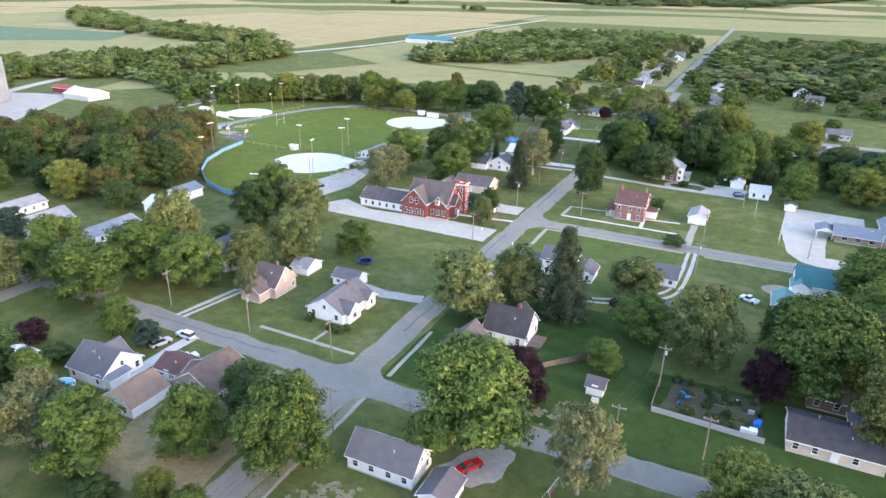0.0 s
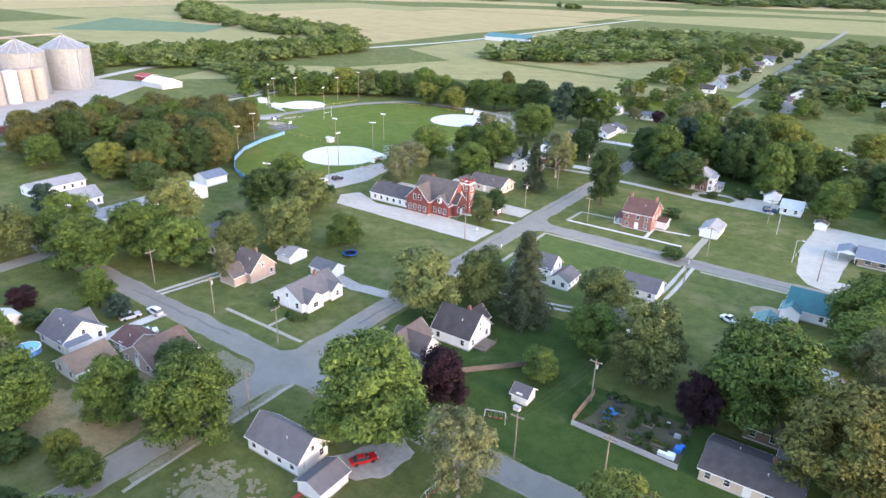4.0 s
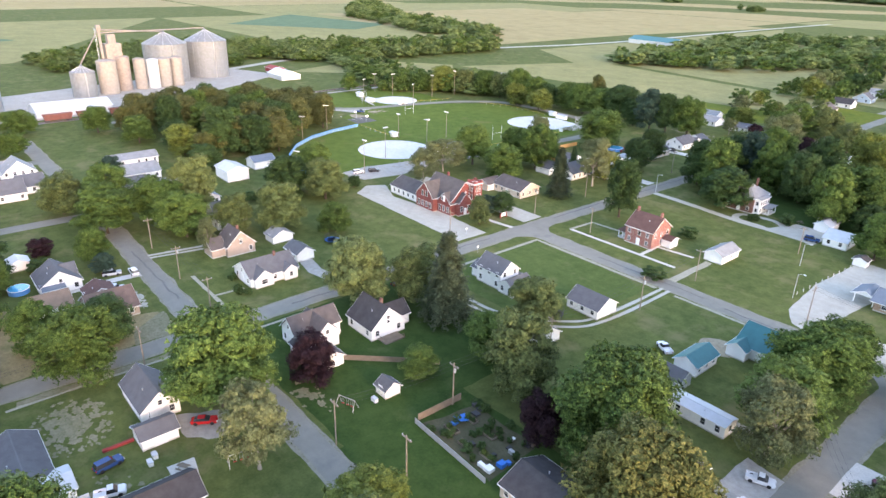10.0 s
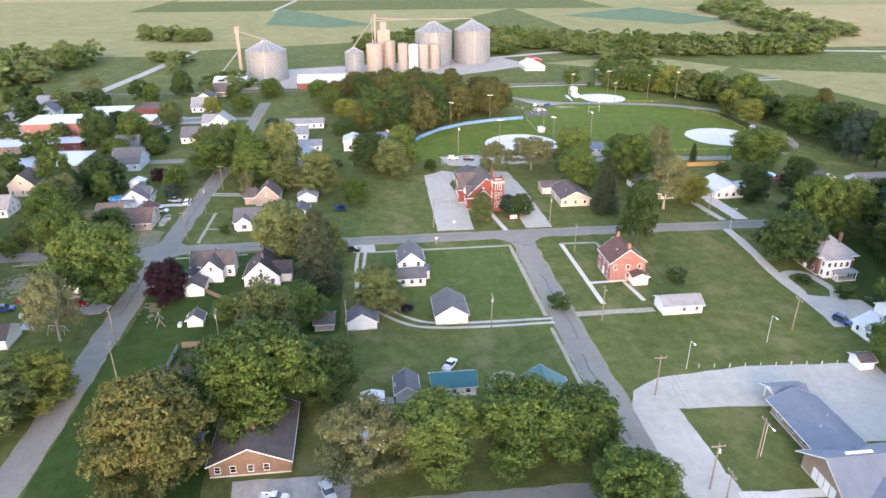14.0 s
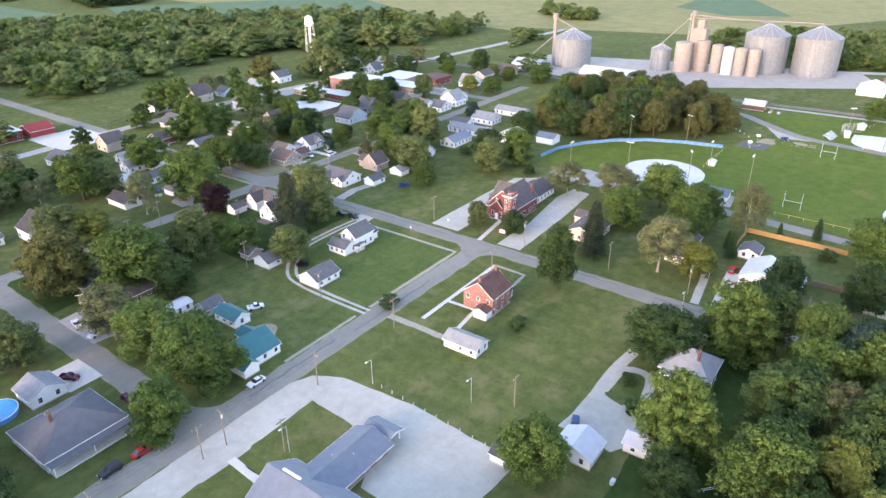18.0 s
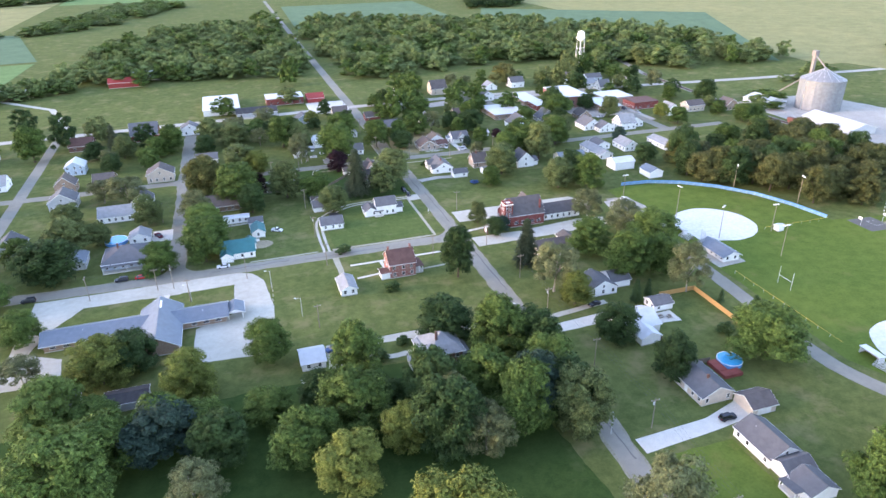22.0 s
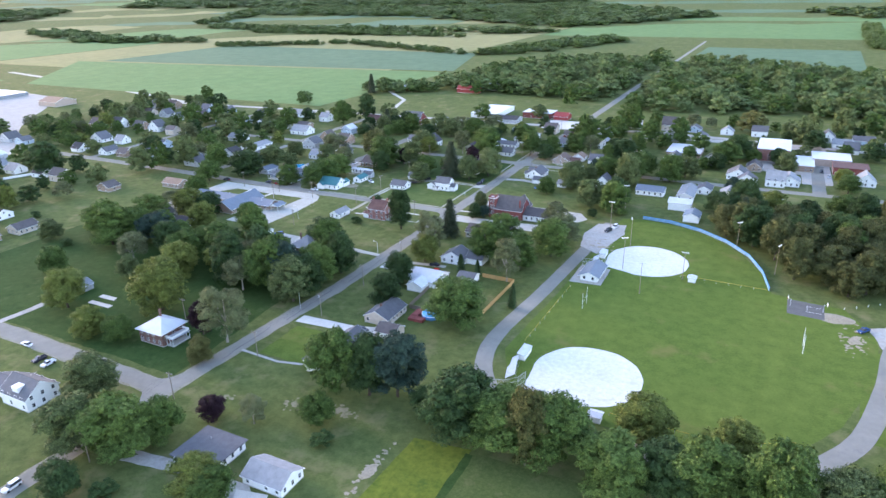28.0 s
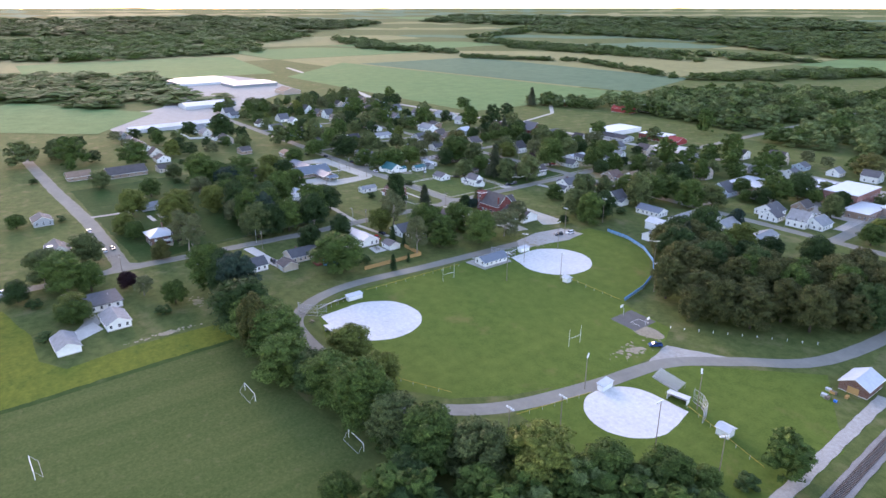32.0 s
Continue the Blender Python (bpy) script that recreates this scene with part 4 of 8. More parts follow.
def porch(parent, x0, x1, y0, y1, height, roof, material=None, floor=0.45):
    p = part("porch", Geo().box(x0, x1, y0, y1, -0.2, floor), CONCRETE, parent)
    part("porch_roof", Geo().slab([(x0 - 0.3, y0 - 0.3, height), (x1 + 0.3, y0 - 0.3, height), (x1 + 0.3, y1 + 0.3, height + 0.35), (x0 - 0.3, y1 + 0.3, height + 0.35)], 0.16), roof, p)
    for x in (x0 + 0.15, (x0 + x1) / 2, x1 - 0.15):
        for y in (y0 + 0.15, y1 - 0.15):
            part("post", Geo().box(x - 0.08, x + 0.08, y - 0.08, y + 0.08, floor, height), material or TRIM, p)
    return p

# ---- park: ball fields, courts and paths ----
sheet("park_lawn", [(-160, 190), (-171, 187), (-190, 190), (-208, 201), (-222, 219), (-232, 239), (-236, 258), (-262, 262), (-272, 285), (-268, 315), (-258, 345), (-247, 362), (-232, 372), (-188, 374), (-163, 365), (-153, 345), (-156, 297), (-158, 250)], 0.012, GRASS_PARK, "bright green mown ball field grass", "lawn")
sheet("practice_field", [(-165, 401), (-255, 398), (-300, 470), (-300, 560), (-168, 560)], 0.012, GRASS_STRIPE, "striped mown soccer field grass", "lawn")
sheet("golden_strip", [(-148, 402), (-165, 400), (-167, 478), (-168, 560), (-60, 560), (-62, 486), (-82, 468), (-100, 465), (-114, 462), (-138, 463), (-150, 456), (-146.5, 434)], 0.016, GRASS_GOLD, "golden green flowering meadow", "field")
sheet("park_verge", [(-265, 300), (-285, 280), (-316, 250), (-338, 290), (-338, 330), (-300, 352), (-262, 350)], 0.014, GRASS_PARK, "green ball field grass", "lawn")


def infield(name, cx, cy, r, corner, label):
    """A skinned white infield: a round area drawn out to a corner at home plate."""
    a0 = math.atan2(corner[1] - cy, corner[0] - cx)
    pts = [corner] + [(cx + r * math.cos(a0 + t), cy + r * math.sin(a0 + t)) for t in np.linspace(0.62, 2 * math.pi - 0.62, 44)]
    sheet(name, [(float(x), float(y)) for x, y in pts], 0.022, SAND_WHITE, label, "infield", 2.5, 0.35)


infield("infield_near_church", -183.5, 243.5, 18.0, (-166.5, 257.5), "white sand softball infield")
infield("infield_by_road", -184.0, 349.0, 18.0, (-167.5, 366.0), "white sand softball infield")
infield("infield_by_railway", -287.5, 321.5, 14.2, (-299.5, 307.5), "white sand softball infield with grey wear")
sheet("road_apron", [(-269.3, 275.4), (-288.7, 265.6), (-293.7, 263.4), (-282.4, 279.5), (-273.6, 295.7), (-271.9, 320.0), (-271.3, 326.1), (-269.8, 312.4), (-272.5, 291.3)], 0.05, GRAVEL_GREY, "pale gravel apron beside the park road", "drive", 2, 0.8)
sheet("dirt_edge", disc(-258, 272, 7, 20, 0.6), 0.020, DIRT, "worn bare dirt beside the court", "ground", 2, 0.8)
sheet("basketball_court", [(-242, 274), (-255, 275), (-255, 261.5), (-242, 260.5)], 0.026, ASPHALT_DARK, "cracked dark asphalt basketball court", "court", 3, 0.1)

# ---- lots, drives and walks ----
sheet("church_lot_north", [(-75, 189.5), (-137, 190.5), (-143, 199), (-139, 206), (-125, 200), (-96, 203), (-75, 202)], 0.024, GRAVEL, "white gravel church car park", "car park")
sheet("church_lot_south", [(-74, 220), (-98, 220.5), (-127, 217), (-140, 219), (-138, 227), (-110, 229), (-74, 229.5)], 0.024, GRAVEL, "white gravel church drive", "drive")
sheet("park_lot", [(-164, 200), (-166, 214), (-160, 245), (-150, 238), (-147, 220), (-150, 203)], 0.066, GRAVEL_GREY, "pale gravel lot behind the church", "car park")
sheet("school_lot", [(26, 219.5), (98, 219.5), (99, 275), (80, 276), (82, 262), (93, 256), (90, 244), (80, 229), (51, 230), (27, 229), (28, 244), (29, 252), (41, 258), (42, 279), (16, 281), (14, 251), (16, 229), (20, 222)], 0.028, GRAVEL, "white gravel school car park", "car park")
sheet("school_walk", [(50.5, 229), (52.5, 229), (53.5, 245), (51.5, 245)], 0.034, CONCRETE, "pale concrete walk", "walk", 3, 0.05)
sheet("school_verge", [(26, 219.4), (98, 219.4), (98, 228), (82, 229), (51, 229.2), (27, 229)], 0.026, GRAVEL, "white gravel roadside parking", "car park")
sheet("school_island", [(28, 230), (46, 229.4), (51, 233.5), (51, 244), (45, 246), (30, 246), (27.5, 241)], 0.034, GRASS, "green lawn before the school", "lawn", 2, 0.4)
sheet("school_island", [(54, 233.5), (60, 229.4), (79, 229.8), (79.6, 240), (86, 246), (58, 246), (54, 242)], 0.034, GRASS, "green lawn before the school", "lawn", 2, 0.4)
ribbon("alley", curve_line([(-66, 163), (-45, 162), (-28, 164), (-15, 174), (-11, 186), (-10.5, 213)]), 1.1, 0.026, GRAVEL, "white gravel wheel track", "drive", 0.15)
ribbon("alley", curve_line([(-66, 165.2), (-45, 164.2), (-30, 166), (-17, 176), (-13.2, 187), (-12.7, 213)]), 1.1, 0.026, GRAVEL, "white gravel wheel track", "drive", 0.15)
ribbon("yard_walk", [(-60, 166), (-60, 211.5), (-14, 211.5)], 1.3, 0.022, PATH_CONC, "worn concrete garden walk", "walk", 0.15)
ribbon("brick_house_walk", [(-18.5, 228.6), (-59.5, 228.4)], 1.4, 0.022, CONCRETE, "pale concrete walk", "walk", 0.06)
ribbon("brick_house_walk", [(-31, 228.4), (-31.4, 238.8), (-19, 240.3)], 1.3, 0.026, CONCRETE, "pale concrete walk", "walk", 0.06)
ribbon("brick_house_walk", [(-59.5, 228.4), (-59, 240), (-44, 241)], 1.2, 0.026, PATH_CONC, "worn concrete walk", "walk", 0.06)
ribbon("brick_house_drive", [(-14, 219.5), (-14.2, 230), (-14.0, 241)], 2.4, 0.020, PATH_CONC, "thin grey gravel drive", "drive", 0.5)
ribbon("south_walk", [(20, 211.5), (-8, 211.3)], 1.0, 0.022, PATH_CONC, "worn concrete walk", "walk", 0.15)
ribbon("gable_walk", [(-101.7, 110.7), (-74, 110.4)], 1.1, 0.022, PATH_CONC, "worn concrete walk across a lawn", "walk", 0.3)
ribbon("main_walk", [(-62.6, 58), (-62.9, 97)], 0.9, 0.03, PATH_CONC, "broken old concrete walk along the street", "walk", 0.5)
ribbon("main_walk", [(-62.5, 106), (-63, 128)], 1.0, 0.03, PATH_CONC, "old concrete walk along the street", "walk", 0.3)
ribbon("gable_walk", [(-86, 110.6), (-85.6, 119)], 1.0, 0.026, PATH_CONC, "worn concrete walk to a house", "walk", 0.2)
ribbon("pink_house_drive", [(-124, 105.5), (-121, 124)], 1.3, 0.022, GRAVEL, "pale gravel wheel track", "drive", 0.3)
ribbon("pink_house_drive", [(-121.8, 105.5), (-118.8, 124)], 1.2, 0.026, GRAVEL, "pale gravel wheel track", "drive", 0.3)
ribbon("garage_drive", [(-92, 142), (-83.6, 140.5), (-73, 142.5)], 4.2, 0.022, GRAVEL_GREY, "pale gravel garage drive", "drive", 0.5)
ribbon("street_side_strip", [(-112, 80), (-112.4, 93), (-112, 100)], 3.0, 0.022, CONCRETE, "pale concrete drive between houses", "drive", 0.15)
ribbon("church_walk", [(-73, 213), (-94.5, 210)], 1.7, 0.022, CONCRETE, "pale concrete church walk", "walk", 0.05)
ribbon("hip_house_drive", curve_line([(-65, 288.5), (-50, 287.5), (-28, 285), (-12, 285.5), (-2, 288)]), 3.2, 0.022, GRAVEL, "white gravel drive", "drive", 0.3)
ribbon("hip_house_loop", curve_line([(-18, 286), (-29, 287), (-29.5, 293.5), (-19, 295.5), (-12, 291)]), 2.4, 0.03, GRAVEL, "white gravel loop round a shrub bed", "drive", 0.25)
sheet("hip_house_yard", [(-18, 284), (0, 283), (1, 296), (-4, 300), (-12, 299)], 0.026, GRAVEL, "white gravel yard", "drive", 2, 0.5)
sheet("south_drive", [(-71, 354), (-94, 353), (-108, 349), (-111, 356), (-94, 358), (-71, 359.5)], 0.024, CONCRETE, "pale concrete drive", "drive", 3, 0.15)
sheet("twin_drive", [(-73, 296), (-100, 294), (-100, 300), (-73, 301)], 0.024, CONCRETE, "pale concrete drive", "drive", 3, 0.15)
ribbon("twin_drive", [(-73, 291.5), (-101, 288)], 2.6, 0.024, GRAVEL, "white gravel drive", "drive", 0.2)
ribbon("south_house_drive", [(-66, 385), (-84, 386), (-97, 383)], 1.2, 0.022, GRAVEL_GREY, "gravel wheel track", "drive", 0.2)

# ---- red brick church ----
def church():
    t = thing("church", 0, 0, 0, "red brick church with grey roof and square corner tower", "church")
    hall, nave, wing, front = (-130.5, -110.8, 202.5, 214), (-111, -94.6, 203.2, 216.2), (-111.6, -101.8, 200.6, 209), (-101.6, -94.4, 202.6, 209)
    volume(t, *nave, 0, 5.6, "x", BRICK, SH_BROWN, 0.95, over=0.3)
    volume(t, *wing, 0, 5.4, "y", BRICK, SH_BROWN, 1.0, over=0.3)
    volume(t, *front, 0, 4.6, "y", BRICK, SH_BROWN, 0.95, over=0.25)
    volume(t, -94.7, -92.6, 205.2, 211.4, 0, 5.0, "x", BRICK, SH_BROWN, 1.0, over=0.25)
    volume(t, *hall, 0, 3.2, "x", WHITE, SH_BROWN, 0.5)
    box = (-95.6, -91.6, 211.6, 215.6)
    tower = part("tower", Geo().box(*box, 0, 11.0), BRICK, t)
    part("belfry", Geo().box(-95.8, -91.4, 211.4, 215.8, 10.9, 11.2), TRIM, tower)
    for x in (-95.6, -92.3):
        for y in (211.6, 214.9):
            part("pinnacle", Geo().box(x, x + 0.7, y, y + 0.7, 11.2, 12.3), BRICK, tower)
    part("parapet", Geo().box(-94.8, -92.4, 211.7, 212.0, 11.2, 11.8).box(-94.8, -92.4, 215.2, 215.5, 11.2, 11.8).box(-95.5, -95.2, 212.4, 214.8, 11.2, 11.8).box(-92.0, -91.7, 212.4, 214.8, 11.2, 11.8), BRICK, tower)
    for z in (1.6, 5.0, 8.3):
        for s in (-0.75, 0.75):
            for side in ("+x", "+y", "-y"):
                add_window(tower, side, box, s, z, (0.7, 2.2))
    for s in (-3.3, -1.1, 1.1, 3.3):
        add_window(t, "-y", wing, s, 1.2, (1.1, 1.9))
    for s in (-1.1, 1.1):
        add_window(t, "-y", wing, s, 5.2, (1.1, 1.9))
        add_window(t, "+x", (-94.7, -92.6, 205.2, 211.4), s * 1.6, 1.6, (1.1, 1.9))
    for s in (-2.2, 0, 2.2):
        add_window(t, "-y", front, s, 1.3, (1.1, 1.9))
    add_window(t, "-y", front, 0, 5.0, (0.8, 1.0))
    for s in (-5.5, -2.2, 2.2, 5.5):
        add_window(t, "+y", nave, s, 1.4, (1.7, 1.3))
    for k in range(6):
        add_window(t, "-y", hall, -7.5 + k * 3, 1.0)
        add_window(t, "+y", hall, -7.5 + k * 3, 1.0)
    add_door(t, "+x", (-94.7, -92.6, 205.2, 211.4), 0)
    dormer = part("dormer", Geo().box(-98.7, -97.3, 201.9, 205.5, 5.4, 7.0).slab([(-98.9, 201.7, 7.0), (-98.0, 201.7, 7.7), (-97.1, 201.7, 7.0)], 0.05), TRIM, t)
    add_window(dormer, "-y", (-98.7, -97.3, 201.9, 205.5), 0, 5.7, (0.8, 1.0))
    chimney(t, -109.4, 214.4, 5, 11.0, BRICK)
    part("cross", Geo().box(-92.7, -92.6, 208.2, 208.4, 7.6, 9.2).box(-92.7, -92.6, 207.8, 208.8, 8.5, 8.7), TRIM, t)


church()

# ---- houses ----
house(-54.4, -41.6, 77.8, 85.2, 3.0, "x", WHITE, SH_GREY, "white one-storey house with grey gable roof", 0.85, door=("+x", -1.5))
house(-39.1, -33.8, 75.3, 82, 2.5, "y", WHITE, SH_GREY, "small white garage with grey roof", 0.45, name="garage", category="garage", glazed=False, garage=("+x", 1), door=None)


def white_gables():
    t = house(-94.5, -84, 120.5, 135, 3.0, "y", WHITE, SH_GREY, "white bungalow with grey cross-gabled roof", 0.6, smoke=True)
    volume(t, 0, 6.6, -6.4, -1.0, 0, 3.0, "x", WHITE, SH_GREY, 0.75)
    volume(t, -2, 6.4, 2.6, 6.6, 0, 3.0, "x", WHITE, SH_GREY, 0.75)
    add_window(t, "+x", (0, 6.6, -6.4, -1.0), 0, 1.0, (1.7, 1.3))
    add_window(t, "+x", (-2, 6.4, 2.6, 6.6), 0, 1.0, (0.95, 1.35))


white_gables()
house(-99.7, -92, 139.3, 145, 2.6, "x", WHITE, SH_GREY, "white garage with grey roof", 0.6, name="garage", category="garage", garage=("+x", 1), door=None)


def pink_house():
    t = house(-116, -107.8, 124.3, 133.2, 3.4, "x", TAN, SH_BROWN, "pinkish tan house with dark brown gabled roof", 0.95, smoke=True)
    volume(t, -4, 2.2, -8.6, -4.4, 0, 3.0, "y", TAN, SH_BROWN, 0.8)
    add_window(t, "+x", (-4.1, 4.1, -4.45, 4.45), 0, 4.0, (0.8, 1.0))


pink_house()


def farm_house():
    t = house(-54.3, -47.8, 114.5, 126.6, 4.0, "y", WHITE, SH_BROWN, "white house with brown crossing gables", 0.95, storeys=1)
    volume(t, -2, 7.0, -2.6, 3.4, 0, 4.0, "x", WHITE, SH_BROWN, 0.95)
    add_window(t, "+x", (-2, 7.0, -2.6, 3.4), 0, 3.8, (0.8, 1.0))
    volume(t, 3.2, 9.0, -7.4, -2.7, 0, 2.7, "x", WHITE, SH_DARK, 0.5)
    volume(t, 9.0, 15, -5.5, -0.4, 0, 2.6, "x", WHITE, SH_BROWN, 0.6)
    add_garage_door(t, "+x", (9.0, 15, -5.5, -0.4), 0, 3.2)
    porch(t, -5.2, -3.3, -4, 4, 2.7, SH_BROWN)


farm_house()


def white_storey():
    t = house(-50.4, -40, 130.6, 140.5, 3.2, "x", WHITE, SH_DARK, "white house with dark gabled roof and rear porch", 0.9, smoke=True)
    volume(t, -2.5, 3.0, 1, 8.0, 0, 3.1, "y", WHITE, SH_DARK, 0.95)
    add_window(t, "+x", (-5.2, 5.2, -4.95, 4.95), 0, 4.4, (0.8, 1.0))
    part("deck", Geo().box(5.3, 8.6, -3.2, 2.4, 0, 0.35), WOOD, t)
    part("deck_rail", Geo().box(8.5, 8.6, -3.2, 2.4, 1.15, 1.25).box(5.4, 8.6, -3.2, -3.1, 1.15, 1.25).box(8.5, 8.6, -3.2, -3.1, 0.3, 1.2).box(8.5, 8.6, 2.3, 2.4, 0.3, 1.2).box(8.5, 8.6, -0.5, -0.4, 0.3, 1.2), WOOD, t)


white_storey()


def yard_house():
    t = house(-50, -40.5, 174.5, 181.8, 5.0, "x", WHITE, SH_GREY, "white two-storey house with grey roof and low rear wing", 0.8, storeys=2)
    volume(t, 4.7, 10.4, -4.2, 3.6, 0, 2.8, "y", WHITE, SH_GREY, 0.6)
    windows_round(t, (4.7, 10.4, -4.2, 3.6), 1, 2.6, ("-x",))
    volume(t, -8, -4.6, -2.6, 2.6, 0, 2.9, "x", WHITE, SH_GREY, 0.6)
    porch(t, 2.0, 6.0, 3.7, 5.2, 2.6, SH_GREY)


yard_house()
house(-22.8, -12.8, 182.4, 190.6, 2.7, "x", WHITE, SH_GREY, "white two-car garage with grey roof", 0.6, name="garage", category="garage", garage=("+x", 1), door=None)
house(-18.5, -12.6, 160, 167.4, 2.4, "x", WHITE, SH_GREY, "small white garage with grey roof", 0.6, name="garage", category="garage", garage=("+x", 1), door=None)
house(-19, -13.2, 151.8, 156.6, 2.2, "y", TAN, SH_BROWN, "weathered tan wooden shed", 0.5, name="shed", category="shed", glazed=False)
house(12, 17.5, 178.5, 187.8, 2.7, "y", WHITE, TEAL, "white garage with teal metal roof", 0.6, name="garage", category="garage", garage=("-y", 1), door=None)


def teal_house():
    t = house(17.5, 31, 196, 207, 3.0, "x", WHITE, TEAL, "white house with teal metal roof", 0.65)
    volume(t, 2.2, 6.9, 2.0, 7.5, 0, 2.8, "y", WHITE, TEAL, 0.6)
    volume(t, -7.6, -3, -8, -2, 0, 2.8, "y", WHITE, TEAL, 0.6)


teal_house()
house(12, 18.2, 170.6, 175.4, 2.5, "x", GREYW, SH_GREY, "grey wooden shed with shingles", 0.7, name="shed", category="shed", glazed=False)
house(17.5, 32.4, 163.4, 168, 2.7, "x", WHITE, METAL_W, "long white mobile home with pale metal roof", 0.25, over=0.15)


def brown_house():
    t = house(19.5, 36.2, 136, 150.5, 2.9, "x", BROWNW, SH_BROWN, "low brown house with brown roof", 0.45, smoke=True)


brown_house()


def dark_roof_house():
    t = house(15.6, 31.5, 118.8, 129.5, 2.8, "x", CREAM, SH_DARK, "low pale house with wide dark shingle roof", 0.4, smoke=True)
    volume(t, 3, 8.4, 4.8, 9.0, 0, 2.6, "y", GREYW, SH_GREY, 0.35)
    vents(t, (-3, 1.2, 4.7), (2.4, 1.8, 4.6))


dark_roof_house()


def brick_house():
    t = house(-41.5, -31.2, 234.6, 245, 6.0, "x", BRICK_PINK, SH_RED, "orange-red brick two-storey house with maroon roof", 0.75, storeys=2)
    volume(t, 5.0, 8.6, 0.6, 5.0, 0, 2.8, "x", WHITE, SH_RED, 0.4)
    porch(t, -8.6, -5.3, -4, 4, 2.8, SH_RED)
    chimney(t, 4.4, 0, 6, 11.2, BRICK_PINK)
    chimney(t, -4.4, 0, 6, 11.2, BRICK_PINK)


brick_house()
house(-16.6, -10.6, 242, 252.6, 2.7, "y", WHITE, SH_LIGHT, "white garage with light grey roof", 0.5, name="garage", category="garage", garage=("-y", 1), door=None)


def hip_house():
    t = house(-38.8, -28, 296.4, 307.6, 6.4, "x", BRICK_BROWN, SH_LIGHT, "brown brick foursquare house with light grey hipped roof", 0.72, hip=True, storeys=2, over=0.7)
    chimney(t, 2.0, 2.0, 6, 11.6, BRICK_BROWN)
    volume(t, 5.35, 7.6, -4.8, 2.8, 0, 5.8, "y", WHITE, SH_LIGHT, 0.3, foundation=False)
    for z in (0.9, 3.5):
        for k in range(4):
            add_window(t, "+x", (5.35, 7.6, -4.8, 2.8), -2.7 + 1.8 * k, z, (0.95, 1.35))
        add_window(t, "-y", (5.35, 7.6, -4.8, 2.8), 0, z, (0.95, 1.35))
    porch(t, 7.8, 10.4, -2.5, 3.4, 2.6, SH_LIGHT)
    porch(t, -8.4, -5.5, -4, 4, 3.0, SH_LIGHT)


hip_house()
house(1.8, 9.2, 286, 294.6, 2.8, "x", WHITE, METAL_W, "white garage with pale metal roof", 0.5, name="garage", category="garage", garage=("-x", 1), door=None)
house(-6, -0.8, 298, 306.6, 2.6, "y", WHITE, METAL_W, "white garage with pale metal roof", 0.5, name="garage", category="garage", garage=("-y", 1), door=None)
house(15, 18.8, 275.6, 279, 2.4, "y", WHITE, SH_BROWN, "small white shed with brown roof", 0.4, name="shed", category="shed", glazed=False)
house(-191.5, -179.4, 155.8, 165, 4.6, "x", WHITE, METAL_W, "large white metal barn", 0.35, name="barn", category="barn", glazed=False, garage=("+x", 1), door=None)
house(-198, -190, 172.6, 182.4, 3.4, "y", WHITE, METAL_B, "white metal shed with blue-grey roof", 0.45, name="shed", category="shed", glazed=False)


def pool_side_house():
    t = house(-122.4, -112, 74.5, 84.5, 3.0, "x", WHITE, SH_GREY, "white house with grey cross-gabled roof", 0.7)
    volume(t, -4, 2, -1.2, 4.8, 0, 3.1, "y", WHITE, SH_GREY, 0.95)
    volume(t, 1.5, 6.8, -4.6, 0.4, 0, 2.5, "y", WHITE, METAL_B, 0.3)


pool_side_house()
house(-107, -98.6, 70.2, 79.2, 2.7, "y", WHITE, SH_TAN, "white garage with orange-tan roof", 0.6, name="garage", category="garage", garage=("+x", 1), door=None)
house(-99.4, -88.0, 81, 92, 2.7, "y", TAN, SH_RUST, "low tan house with rust-brown roof", 0.6)
house(-106.6, -99.9, 83, 90, 2.5, "x", TAN, SH_RED, "low annexe with dark brown roof", 0.5)


def school():
    t = thing("school", 0, 0, 0, "long low brick school with slate-blue gabled roofs", "school")
    volume(t, 30.5, 88, 247.2, 256.4, 0, 3.2, "x", BRICK_TAN, METAL_B, 0.42, over=1.0)
    volume(t, 45.8, 58, 244, 270.5, 0, 3.4, "y", BRICK_TAN, METAL_B, 0.62, over=1.0)
    volume(t, 24.6, 30.2, 248.6, 255.6, 2.6, 2.9, "y", TRIM, METAL_B, 0.42, over=0.5, foundation=False)
    for x in (25, 29.8):
        for y in (249, 255.2):
            part("canopy_post", Geo().box(x - 0.12, x + 0.12, y - 0.12, y + 0.12, 0, 2.7), TRIM, t)
    part("skylight", Geo().slab([(51.0, 247, 7.55), (51.6, 247, 7.55), (51.6, 252, 7.6), (51.0, 252, 7.6)], 0.1), TRIM, t)
    vents(t, (38, 253.5, 4.4), (66, 250, 4.4), (76, 253.5, 4.4), (41, 250, 4.5))
    for k in range(14):
        for side in ("-y", "+y"):
            s = (k - 6.5) * 4
            x = 59.25 + s
            if not 44 < x < 60:
                add_window(t, side, (30.5, 88, 247.2, 256.4), s if side == "-y" else -s, 1.1, (1.7, 1.3))
    for k in range(4):
        add_door(t, "-y", (45.8, 58, 244, 270.5), -2.4 + 1.6 * k)
    for k in range(5):
        add_window(t, "-x", (45.8, 58, 257, 270.5), -5 + 2.5 * k, 1.1, (0.95, 1.35))
        add_window(t, "+x", (45.8, 58, 257, 270.5), -5 + 2.5 * k, 1.1, (0.95, 1.35))


school()


